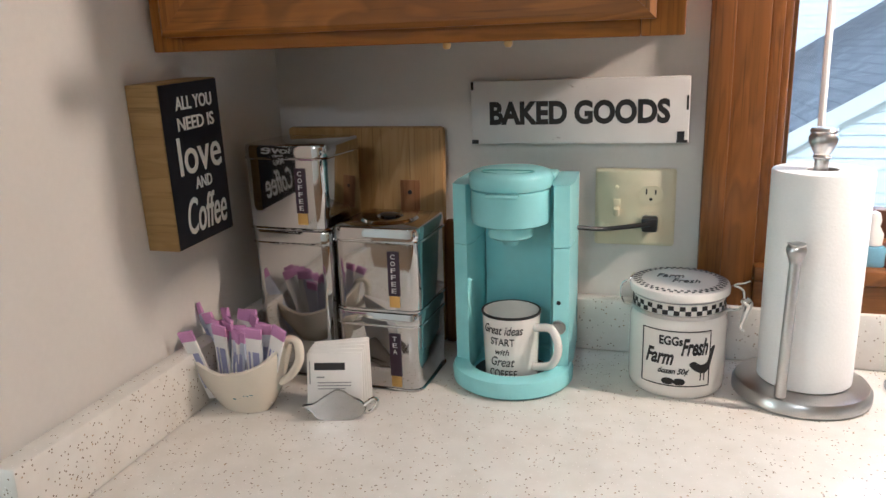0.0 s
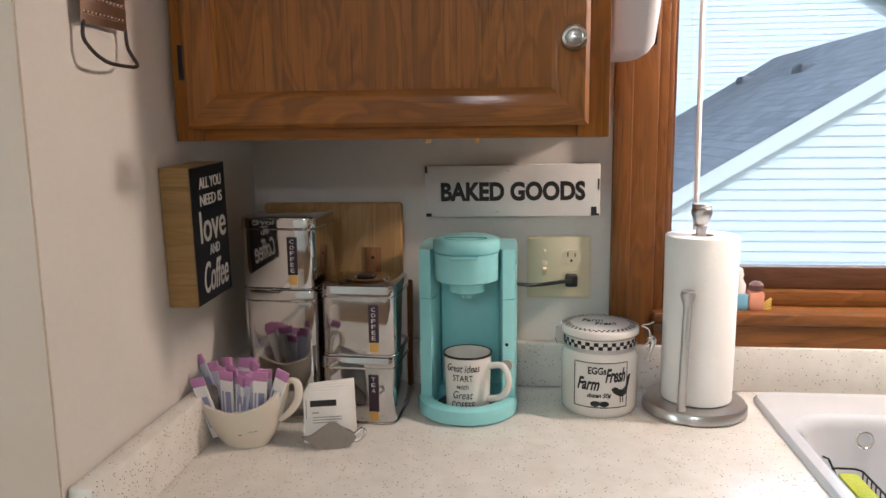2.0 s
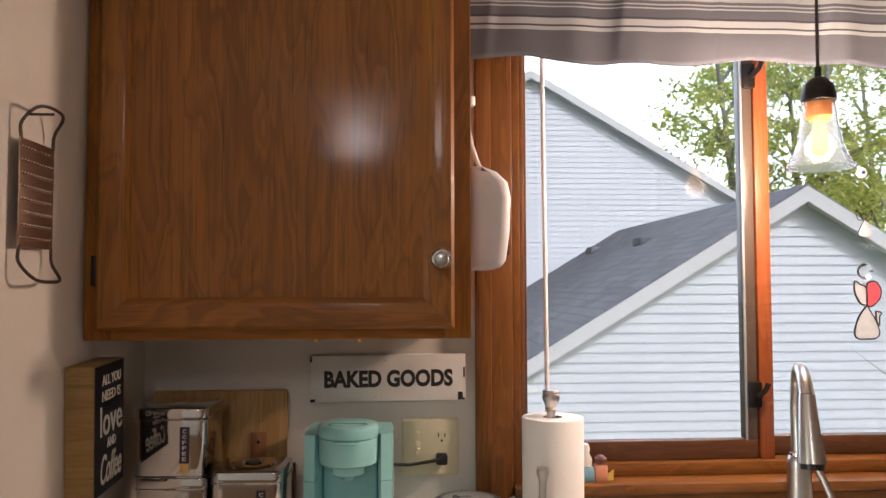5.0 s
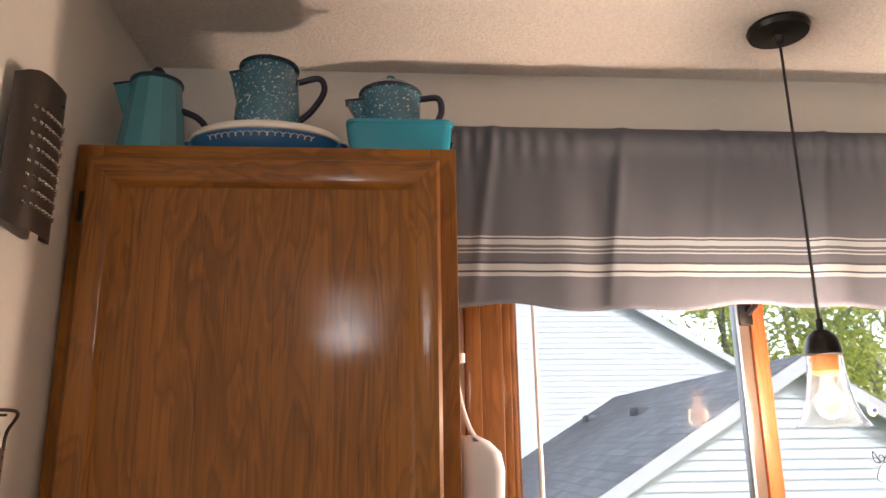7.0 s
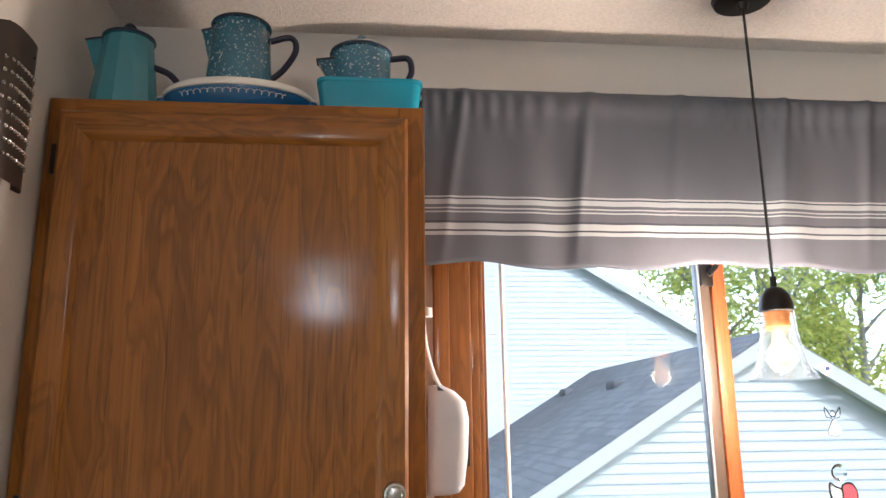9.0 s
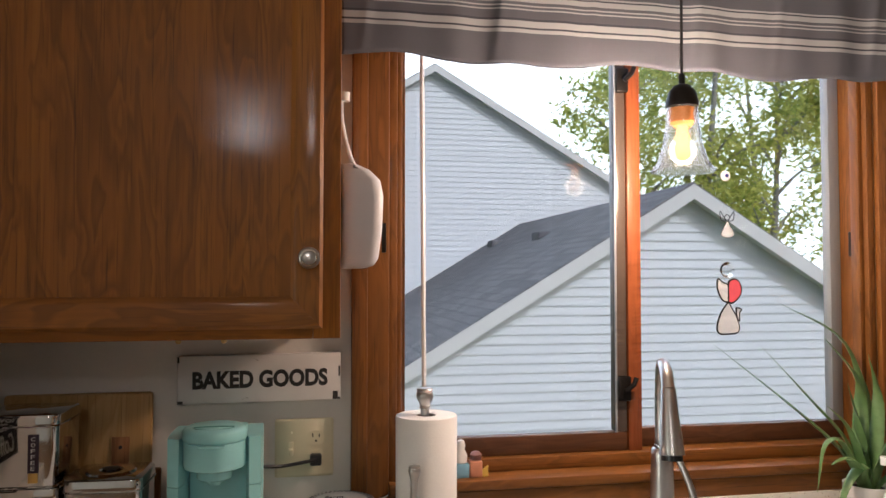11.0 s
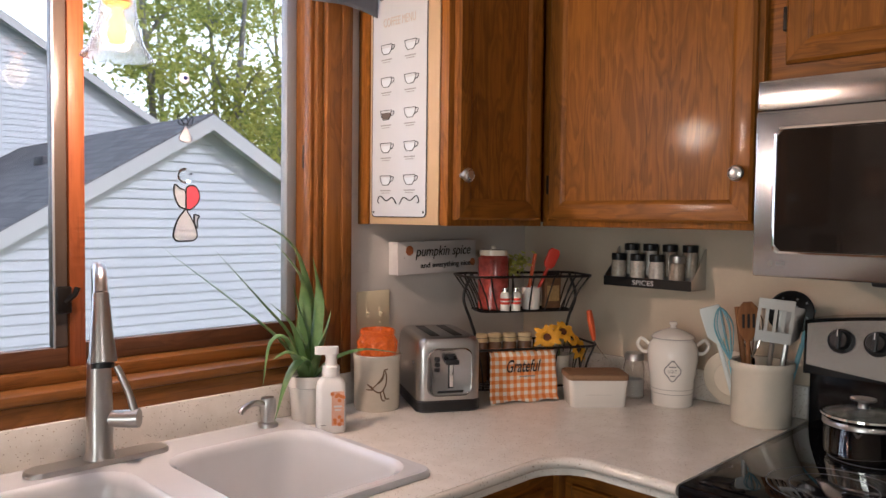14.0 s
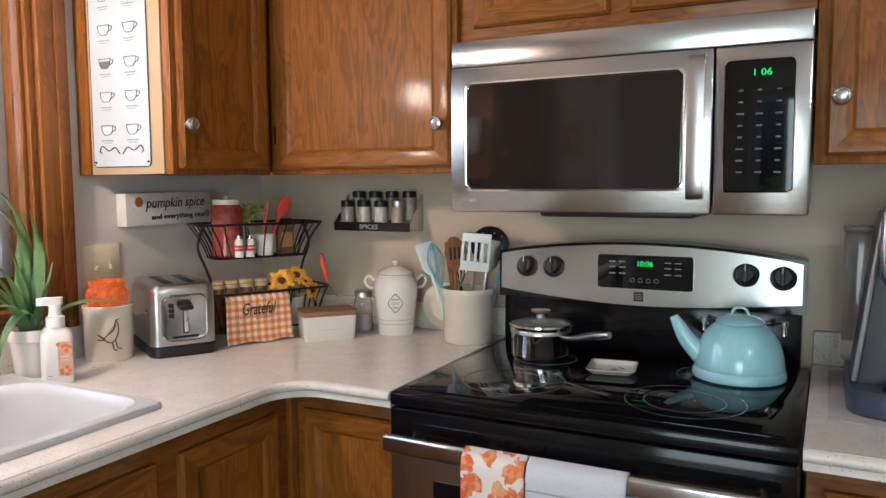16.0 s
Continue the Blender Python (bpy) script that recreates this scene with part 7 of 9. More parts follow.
def tea_holder():
    t = thing("tea_bag_holder", pose(0.218, -0.305, CT, 0, 0, 16), "small pewter teapot-shaped tea bag holder", "holder")
    o = [(p.x, p.z) for p in curve_points([(-0.046, 0, 0.020), (-0.036, 0, 0.014), (-0.028, 0, 0.004), (-0.012, 0, 0.0), (0.012, 0, 0.0), (0.028, 0, 0.005), (0.036, 0, 0.016), (0.030, 0, 0.026), (0.016, 0, 0.034), (0.008, 0, 0.040), (0.0, 0, 0.042), (-0.008, 0, 0.039), (-0.020, 0, 0.032), (-0.032, 0, 0.024), (-0.046, 0, 0.022), (-0.046, 0, 0.020)], 3)[:-1]]
    part("front_plate", loft(bmesh.new(), [[(x * k, y, z) for x, z in o] for y, k in ((-0.026, 0.98), (-0.029, 1.0), (-0.031, 0.96))]), pewter, t, "shiny teapot-shaped front")
    part("tray", loft(bmesh.new(), [[(x * k, y * k, z) for x, y in rounded_outline(0.066, 0.050, 0.018, 5)] for k, z in ((0.8, 0.0), (1.0, 0.004), (1.0, 0.010), (0.94, 0.006))]), pewter, t)
    part("handle", tube(bmesh.new(), curve_points([(0.033, -0.028, 0.020), (0.046, -0.027, 0.028), (0.050, -0.027, 0.020), (0.040, -0.028, 0.010), (0.032, -0.028, 0.010)], 4), 0.003, 8), chrome, t)
    part("back_plate", loft(bmesh.new(), [[(x * 0.95, y, z * 1.2) for x, z in o] for y in (0.020, 0.023)]), pewter, t)
    for i in range(5):
        b = thing("tea_bag", t.matrix_world @ pose(-0.006 + 0.0025 * i, -0.018 + 0.0075 * i, 0.008, -14 + 2 * i, 0, -2 + 3 * i), "white paper tea bag sachet", "tea bag", "tea bags in the holder")
        part("sachet", B(-0.036, 0.036, -0.0014, 0.0014, 0, 0.076 + 0.002 * i, bevel=0.0008), white_paper, b)
        if i == 0:
            m = Matrix.Translation((0, -0.0015, 0)) @ Matrix.Rotation(radians(90), 4, "X")
            bars(b, "name_bar", ink, m, [(-0.006, 0.058, 0.040, 0.0095)])
            bars(b, "text_bar", grey_ink, m, [(-0.018, 0.044, 0.010, 0.0018), (0.0, 0.037, 0.044, 0.0012), (0.0, 0.033, 0.044, 0.0012), (-0.004, 0.029, 0.036, 0.0012), (-0.032, 0.05, 0.0012, 0.03)])


tea_holder()


# ---- on top of the wall cabinet ----
speckled = Mat("speckled_blue_enamel", (0.05, 0.15, 0.22), 0.22, coat=0.3)
speckled.color(speckled.mix(speckled.ramp(speckled.noise(260, 3, rough=0.4), [(0.63, (0, 0, 0)), (0.66, (1, 1, 1))]), speckled.ramp(speckled.noise(20, 3), [(0.3, (0.035, 0.12, 0.19)), (0.7, (0.065, 0.18, 0.26))]), (0.55, 0.62, 0.64)))
speckled = speckled.m
plain_teal = Mat("plain_teal_enamel", (0.065, 0.23, 0.29), 0.22, coat=0.3).speckle((0.065, 0.23, 0.29), 0.06, 14, 0.03).m
dark_trim = Mat("dark_blue_trim", (0.012, 0.014, 0.035), 0.3).m


def enamel_pot(name, x, y, z, label, mat, r0, r1, h, lid_h, spout, handle, facets=40):
    p = thing(name, pose(x, y, z) @ Matrix.Diagonal((1.1, 1.1, 1.12, 1)), label, "pot", "enamel pots on the cabinet")
    part("body", lathe(bmesh.new(), [(0, 0), (r0 * 0.97, 0), (r0, 0.004), ((r0 + r1) / 2, h * 0.55), (r1, h), (r1 * 0.96, h + 0.002), (0, h + 0.002)], facets), mat, p, smooth=40 if facets > 20 else 20)
    lid = part("lid", lathe(bmesh.new(), [(0, h + 0.0022), (r1 * 1.05, h + 0.0022), (r1 * 1.05, h + 0.007), (r1 * 0.7, h + lid_h * 0.75), (0, h + lid_h)], 36), mat, p)
    part("lid_rim", lathe(bmesh.new(), [(r1 * 1.045, h + 0.002), (r1 * 1.07, h + 0.0045), (r1 * 1.045, h + 0.0072)], 36), dark_trim, lid, "dark rim")
    part("lid_knob", lathe(bmesh.new(), [(0, h + lid_h - 0.001), (0.006, h + lid_h), (0.0105, h + lid_h + 0.008), (0.007, h + lid_h + 0.013), (0, h + lid_h + 0.014)], 16), dark_trim if mat is plain_teal else mat, lid)
    # flat triangular spout
    sx, sz0, sz1 = spout
    bm = bmesh.new()
    loft(bm, [[(-r1 * 0.86, -0.026, sz1), (-r1 * 0.86, 0.026, sz1), (-r1 * 0.93, 0.010, sz0), (-r1 * 0.93, -0.010, sz0)], [(-(r1 + sx) * 0.95, -0.010, sz1 + 0.004), (-(r1 + sx) * 0.95, 0.010, sz1 + 0.004), (-r1 * 0.98, 0.004, sz0), (-r1 * 0.98, -0.004, sz0)]])
    sp = part("spout", bm, mat, p, smooth=20)
    part("spout_rim", tube(bmesh.new(), [(-r1 * 0.90, -0.026, sz1), (-(r1 + sx) * 0.95, -0.010, sz1 + 0.004), (-(r1 + sx) * 0.95, 0.010, sz1 + 0.004), (-r1 * 0.90, 0.026, sz1)], 0.0018, 6), dark_trim, sp)
    part("handle", tube(bmesh.new(), curve_points(handle, 6), 0.0055, 10), dark_trim, p, "dark curved handle")
    return p


TOPZ = UZ1 + 0.0005
enamel_pot("enamel_coffee_pot", 0.092, -0.225, TOPZ, "tall faceted teal enamel coffee pot", plain_teal, 0.056, 0.040, 0.134, 0.020, (0.030, 0.05, 0.130), [(0.044, 0, 0.092), (0.070, 0, 0.080), (0.086, 0, 0.060), (0.090, 0, 0.036)], 12)
dish = thing("casserole_dish", pose(0.292, -0.205, TOPZ) @ Matrix.Diagonal((1.12, 1.0, 1.12, 1)), "blue oval casserole dish with white pattern and white inside", "dish")
part("bowl", lathe(bmesh.new(), [(0, 0), (0.085, 0), (0.092, 0.004), (0.112, 0.036), (0.1125, 0.0385), (0, 0.0385)], 48, 0, 0, 1.08, 0.8), Mat("royal_blue_glaze", (0.025, 0.12, 0.30), 0.2, coat=0.3).speckle((0.025, 0.12, 0.30), 0.06, 14, 0.0).m, dish)
part("lip", lathe(bmesh.new(), [(0, 0.0387), (0.115, 0.0387), (0.1165, 0.0405), (0.1155, 0.046), (0.108, 0.053), (0, 0.055)], 48, 0, 0, 1.08, 0.8), white_ceramic, dish, "white lid rim")
for s in (-1, 1):
    part("handle_lug", loft(bmesh.new(), [[(s * (0.118 + px * 0.5), py, z) for px, py in rounded_outline(0.05, 0.05, 0.02, 4)][::s] for z in (0.030, 0.038)]), bpy.data.materials["royal_blue_glaze"], dish)
    part("lug_top", loft(bmesh.new(), [[(s * (0.119 + px * 0.5), py, z) for px, py in rounded_outline(0.052, 0.052, 0.02, 4)][::s] for z in (0.0382, 0.041)]), white_ceramic, dish)
for i in range(15):
    a = radians(270 - 42 + i * 6)
    x, y = 1.08 * 0.1085 * math.cos(a), 0.8 * 0.1085 * math.sin(a)
    part("pattern_mark", tube(bmesh.new(), [(x * 0.985, y * 0.985 - 0.0010, 0.0265), (x * 1.004, y * 1.004 - 0.0012, 0.0315)], 0.0011, 5), white_ink, dish)
    part("pattern_mark", tube(bmesh.new(), curve_points([(1.08 * 0.1095 * math.cos(a - 0.045), 0.8 * 0.1095 * math.sin(a - 0.045) - 0.0014, 0.0335), (x * 1.004, y * 1.004 - 0.0012, 0.0315), (1.08 * 0.1095 * math.cos(a + 0.045), 0.8 * 0.1095 * math.sin(a + 0.045) - 0.0014, 0.0335)], 3), 0.0007, 5), white_ink, dish)
enamel_pot("enamel_coffee_pot", 0.290, -0.205, TOPZ + 0.0622, "speckled blue enamel coffee pot on the casserole dish", speckled, 0.056, 0.048, 0.118, 0.018, (0.020, 0.04, 0.108), [(0.050, 0, 0.100), (0.085, 0, 0.108), (0.094, 0, 0.085), (0.075, 0, 0.050), (0.054, 0, 0.030)])
loaf = thing("baking_dish", pose(0.535, -0.235, TOPZ), "turquoise glass loaf dish", "dish")
part("dish", loft(bmesh.new(), [[(px * k, py * k, z) for px, py in rounded_outline(0.185, 0.115, 0.018, 5)] for k, z in ((0.92, 0.0), (0.95, 0.004), (1.0, 0.056), (1.03, 0.058), (1.03, 0.064), (0.97, 0.064), (0.90, 0.01))]), Mat("turquoise_glass", (0.04, 0.29, 0.42), 0.15, coat=0.3).speckle((0.04, 0.29, 0.42), 0.05, 14, 0.0).m, loaf)
enamel_pot("enamel_teapot", 0.518, -0.235, TOPZ + 0.0095, "squat speckled blue enamel teapot in the loaf dish", speckled, 0.050, 0.050, 0.108, 0.026, (0.028, 0.055, 0.095), [(0.050, 0, 0.108), (0.080, 0, 0.110), (0.086, 0, 0.088), (0.080, 0, 0.070)])
tr = thing("iron_ornament", pose(0.6215, -0.262, TOPZ), "small dark iron loop ornament", "ornament")
bm = bmesh.new()
for z in (0.018, 0.046):
    tube(bm, [(0.006 * math.cos(a), 0.012 * math.sin(a), z + 0.014 * math.cos(a)) for a in [2 * math.pi * i / 12 for i in range(12)]], 0.005, 7, closed=True)
part("loops", bm, black_metal, tr)

# ---- white tub on the cabinet's side ----
tub = thing("plastic_tub", pose(0.632, -0.180, 1.485), "white plastic scoop hanging on the cabinet side", "tub")
secs = []
for z, w, d in ((-0.004, 0.046, 0.130), (0.000, 0.058, 0.150), (0.012, 0.066, 0.164), (0.06, 0.072, 0.172), (0.12, 0.074, 0.182), (0.148, 0.068, 0.186), (0.166, 0.050, 0.180), (0.176, 0.030, 0.160)):
    secs.append([(0.001 + w / 2 + x, y, z) for x, y in rounded_outline(w, d, 0.020, 5)])
part("shell", loft(bmesh.new(), secs), Mat("cloudy_white_plastic", (0.64, 0.63, 0.66), 0.4).speckle((0.64, 0.63, 0.66), 0.02, 30, 0.03).m, tub)
part("strap", tube(bmesh.new(), curve_points([(0.036, -0.02, 0.168), (0.020, -0.012, 0.20), (0.006, -0.004, 0.26), (0.004, 0, 0.31)], 5), 0.0042, 8), white_plastic, tub, "white hanging strap")
part("hook", lathe(bmesh.new(), [(0, 0.300), (0.010, 0.302), (0.010, 0.318), (0, 0.320)], 14, 0.0105, 0), white_plastic, tub)
for x in (0.375, 0.445):
    pin = thing("shelf_pin", pose(x, -0.300, CZ0 + 0.0005), "small brass pin under the cabinet", "pin", "pins under the cabinet")
    part("pin", lathe(bmesh.new(), [(0, 0.010), (0.004, 0.010), (0.005, -0.004), (0.003, -0.007), (0, -0.007)], 12), Mat("brass", (0.62, 0.45, 0.20), 0.3, metal=0.8).m, pin)


# ---- counter between sink and range ----
def soap_bottle():
    b = thing("soap_bottle", pose(1.778, -0.200, CT, 0, 0, -32), "white foaming soap bottle with an orange floral label", "bottle")
    o = rounded_outline(0.066, 0.048, 0.014, 5)
    part("bottle", loft(bmesh.new(), [[(x * k, y * k, z) for x, y in o] for k, z in ((0.94, 0), (1, 0.004), (1.0, 0.098), (0.93, 0.114), (0.66, 0.124), (0.55, 0.127))]), white_plastic, b)
    part("collar", lathe(bmesh.new(), [(0, 0.1272), (0.0195, 0.1272), (0.0195, 0.150), (0.014, 0.153), (0.0125, 0.168), (0.0135, 0.178), (0, 0.178)], 24), white_plastic, b)
    part("pump_head", loft(bmesh.new(), [[(x - 0.010, y, z) for x, y in rounded_outline(0.054, 0.024, 0.010, 4)] for z in (0.1782, 0.190, 0.194)]), white_plastic, b, "white pump head")
    m = on_back(0.012, -0.0243, 0)
    part("label", facing(B(-0.012, 0.016, 0.018, 0.096, 0.0002, 0.0007), m), Mat("peach_label", (0.72, 0.42, 0.30), 0.5).speckle((0.72, 0.42, 0.30), 0.1, 40, 0).m, b, "peach label", 0)
    rng = random.Random(3)
    fl = Mat("orange_flower_print", (0.62, 0.20, 0.05), 0.5).m
    for i in range(12):
        x, y = rng.uniform(-0.011, 0.015), (rng.uniform(0.072, 0.094) if i % 2 else rng.uniform(0.020, 0.040))
        part("flower_print", facing(lathe(bmesh.new(), [(0, 0.0008), (0.0045, 0.0008), (0.0045, 0.0011), (0, 0.0011)], 9, x, y), m), fl, b)
    bars(b, "text_bar", white_ink, m @ Matrix.Translation((0, 0, 0.0008)), [(0.002, 0.062, 0.018, 0.004), (0.002, 0.054, 0.014, 0.003)])
    bars(b, "text_bar", grey_ink, m @ Matrix.Translation((0, 0, 0.0006)), [(-0.030, 0.020, 0.012, 0.0015)])


soap_bottle()


def bird_crock():
    c = thing("crock", pose(1.995, -0.105, CT), "cream stoneware crock with a brown bird drawing", "crock")
    part("pot", lathe(bmesh.new(), [(0, 0), (0.056, 0), (0.0585, 0.003), (0.0595, 0.120), (0.0615, 0.126), (0.0615, 0.140), (0.059, 0.142), (0.054, 0.140), (0.054, 0.010), (0, 0.008)], 44), stoneware, c)
    br = Mat("brown_bird_print", (0.14, 0.085, 0.04), 0.5).m
    for k, pts in enumerate(([(-0.020, 0.050), (-0.008, 0.040), (0.004, 0.042), (0.014, 0.058), (0.016, 0.080), (0.010, 0.096), (0.006, 0.080), (-0.006, 0.064), (-0.020, 0.050)], [(-0.020, 0.052), (-0.034, 0.060), (-0.020, 0.048), (-0.036, 0.046), (-0.018, 0.046)], [(0.000, 0.042), (0.004, 0.022), (0.012, 0.018)], [(0.008, 0.044), (0.014, 0.024), (0.024, 0.022)], [(-0.006, 0.062), (0.004, 0.070), (0.010, 0.086)], [(0.010, 0.096), (0.020, 0.098)])):
        q = []
        for p in curve_points([(x, 0, z) for x, z in pts], 4):
            a = radians(238) + p.x / 0.06
            rr = 0.0594 + 0.00002
            q.append((rr * math.cos(a), rr * math.sin(a), p.z + 0.012))
        part("bird_line", tube(bmesh.new(), q, 0.0017, 5), br, c)
    j = thing("glass_candle_jar", pose(1.995, -0.105, CT + 0.052), "orange quilted glass jar glowing in the crock", "jar")
    m = Mat("orange_jar_glass", (0.55, 0.10, 0.008), 0.06, coat=0.6, trans=0.3, ior=1.4)
    m.set("Emission Color", (1.0, 0.20, 0.02, 1))
    m.set("Emission Strength", 0.22)
    v = m.node("ShaderNodeTexVoronoi", Scale=70.0)
    m.link(m.coords(), v.inputs["Vector"])
    m.bump(v.outputs["Distance"], 1.0, 0.012)
    part("jar", lathe(bmesh.new(), [(0, 0.0), (0.044, 0.0), (0.047, 0.01), (0.0475, 0.09), (0.052, 0.096), (0.0530, 0.120), (0.046, 0.134), (0.043, 0.138), (0.045, 0.142), (0.045, 0.150), (0.042, 0.152), (0.040, 0.138), (0, 0.130)], 40), m.m, j)
    for z in (0.141, 0.147):
        part("thread", lathe(bmesh.new(), [(0.0452, z - 0.001), (0.0468, z), (0.0452, z + 0.001)], 36), m.m, j)


bird_crock()


def toaster():
    t = thing("toaster", pose(2.162, -0.158, CT, 0, 0, -30), "two-slot stainless toaster with a black base", "toaster")
    part("base", loft(bmesh.new(), [[(x * k, y * k, z) for x, y in rounded_outline(0.172, 0.252, 0.028, 5)] for k, z in ((0.96, 0.0), (1.0, 0.004), (1.0, 0.026), (0.97, 0.030))]), black_plastic, t, "black plastic base")
    o = rounded_outline(0.166, 0.246, 0.024, 5)
    part("shell", loft(bmesh.new(), [[(x * k, y * k2, z) for x, y in o] for k, k2, z in ((1, 1, 0.0302), (1, 1, 0.158), (0.97, 0.985, 0.176), (0.90, 0.95, 0.186), (0.80, 0.90, 0.189))]), steel_z, t, "brushed stainless shell")
    for x in (-0.030, 0.030):
        part("slot", B(x - 0.012, x + 0.012, -0.090, 0.090, 0.1885, 0.1905, bevel=0.0008), black_plastic, t, "bread slot")
    m = on_back(0, -0.1232, 0.102)
    fr = rounded_outline(0.118, 0.122, 0.024, 5)
    face = part("front_plate", facing(loft(bmesh.new(), [[(x * k, y * k, z) for x, y in fr] for k, z in ((1, 0), (1, 0.004), (0.95, 0.007), (0.90, 0.005))]), m), Mat("dark_satin_chrome", (0.36, 0.36, 0.36), 0.22, metal=1.0).m, t, "satin chrome front plate")
    part("lever_slot", facing(B(-0.006, 0.008, -0.040, 0.046, 0.0055, 0.0065, bevel=0.0003), m), black_plastic, face)
    part("lever", facing(B(-0.016, 0.018, 0.022, 0.034, 0.0066, 0.026, bevel=0.003), m), black_plastic, face, "black push lever")
    part("lever_bar", facing(B(-0.004, 0.006, -0.036, 0.020, 0.0066, 0.012, bevel=0.001), m), chrome, face)
    for i in range(3):
        part("button", facing(B(-0.040, -0.028, 0.002 + i * 0.013, 0.012 + i * 0.013, 0.0055, 0.0085, bevel=0.001), m), black_plastic, face, "small black button")
    part("crumb_line", facing(B(-0.032, 0.034, -0.052, -0.046, 0.0055, 0.0075, bevel=0.0006), m), black_plastic, face)
    part("side_screw", moved(lathe(bmesh.new(), [(0, 0), (0.005, 0), (0.004, 0.002), (0, 0.002)], 14), Matrix.Translation((-0.0833, -0.07, 0.12)) @ Matrix.Rotation(radians(-90), 4, "Y")), black_plastic, t)


toaster()


def wire_basket():
    b = thing("wire_basket", pose(2.405, -0.258, CT, 0, 0, -28), "two-tier black wire fruit basket", "basket")

    def tier(z0, w, d, h, flare, cy):
        bm = bmesh.new()
        lo = [(x, y + cy, z0) for x, y in rounded_outline(w, d, 0.03, 5)]
        hi = [(x, y + cy, z0 + h) for x, y in rounded_outline(w + 2 * flare, d + 1.2 * flare, 0.04, 5)]
        tube(bm, lo, 0.0026, 6, closed=True)
        part("lower_ring", bm, black_metal, b)
        part("rim", tube(bmesh.new(), hi, 0.0036, 7, closed=True), black_metal, b)
        n = len(lo)
        for i in range(0, n):
            a, c = Vector(lo[i]), Vector(hi[i])
            mid = a.lerp(c, 0.5) + (a - c).cross(Vector((0, 0, 1))).cross(Vector((0, 0, 1))).normalized() * -0.006
            if i % 2 == 0:
                part("rib", tube(bmesh.new(), curve_points([a, mid, c], 3), 0.0022, 5), black_metal, b)
        for k in range(5):
            f = (k + 1) / 6
            for s in (-1, 1):
                x0, x1 = -w / 2 + w * f, -(w / 2 + flare) + (w + 2 * flare) * f
                part("rib", tube(bmesh.new(), curve_points([(x0, cy + s * d / 2, z0), ((x0 + x1) / 2, cy + s * (d / 2 + flare * 0.2), z0 + h * 0.45), (x1, cy + s * (d / 2 + 0.6 * flare), z0 + h)], 3), 0.0024, 5), black_metal, b)
        for k in range(7):
            y = cy - d / 2 + d * (k + 0.5) / 7
            part("floor_wire", tube(bmesh.new(), [(-w / 2, y, z0), (w / 2, y, z0)], 0.0018, 5), black_metal, b)

    tier(0.235, 0.275, 0.10, 0.098, 0.050, 0.02)
    tier(0.030, 0.33, 0.13, 0.110, 0.030, 0.0)
    for s in (-1, 1):
        side = curve_points([(s * 0.150, 0.03, 0.336), (s * 0.172, 0.03, 0.270), (s * 0.150, 0.03, 0.205), (s * 0.140, 0.02, 0.150), (s * 0.178, 0.01, 0.09), (s * 0.172, 0.0, 0.030), (s * 0.160, 0.0, 0.003)], 6)
        part("side_frame", tube(bmesh.new(), side, 0.0042, 8), black_metal, b, "curved side frame")
        part("foot", tube(bmesh.new(), [(s * 0.160, -0.05, 0.004), (s * 0.160, 0.05, 0.004)], 0.0042, 8), black_metal, b)
    bw = b.matrix_world.copy()
    # upper tier
    ja = thing("glass_jar", bw @ pose(-0.088, 0.02, 0.2385), "glass jar of red candies with a pale lid", "jar")
    part("glass", lathe(bmesh.new(), [(0, 0), (0.040, 0), (0.044, 0.004), (0.044, 0.140), (0.038, 0.150), (0, 0.150)], 32), Mat("red_candy_glass", (0.36, 0.06, 0.045), 0.1, coat=0.6).speckle((0.36, 0.06, 0.045), 0.35, 60, 0.6).m, ja)
    part("lid", lathe(bmesh.new(), [(0, 0.1502), (0.039, 0.1502), (0.040, 0.155), (0.039, 0.165), (0, 0.167)], 32), cream_ceramic, ja, "pale lid")
    part("lid_knob", lathe(bmesh.new(), [(0, 0.1672), (0.006, 0.1672), (0.008, 0.174), (0, 0.177)], 14), cream_ceramic, ja)
    for x in (-0.072, -0.040):
        sk = thing("salt_shaker", bw @ pose(x, -0.030, 0.2385), "small white shaker with a red check band", "shaker", "shakers in the basket")
        part("body", lathe(bmesh.new(), [(0, 0), (0.013, 0), (0.0135, 0.045), (0.009, 0.052), (0, 0.052)], 20), white_ceramic, sk)
        for z in (0.018, 0.028):
            part("red_band", lathe(bmesh.new(), [(0.0134, z), (0.0142, z + 0.001), (0.0142, z + 0.006), (0.0134, z + 0.007)], 20), red_silicone, sk)
        part("cap", lathe(bmesh.new(), [(0, 0.0522), (0.0095, 0.0522), (0.0085, 0.062), (0, 0.065)], 16), chrome, sk)
    jg = thing("small_jug", bw @ pose(0.018, 0.0, 0.2385), "small white enamel cup", "cup")
    part("cup", lathe(bmesh.new(), [(0, 0), (0.024, 0), (0.029, 0.062), (0.0275, 0.062), (0.023, 0.004), (0, 0.004)], 28), white_ceramic, jg)
    so = thing("spatula", bw @ pose(0.018, 0.0, 0.2455, 6, 22, 0), "red silicone spatula in the basket", "spatula")
    part("handle", tube(bmesh.new(), [(0, 0, 0), (0, 0, 0.122)], 0.005, 8), red_silicone, so)
    part("blade", loft(bmesh.new(), [[(x * k, y * k, z) for x, y in rounded_outline(0.034, 0.010, 0.004, 3)] for k, z in ((0.6, 0.118), (1.0, 0.130), (1.05, 0.165), (0.7, 0.175))]), red_silicone, so)
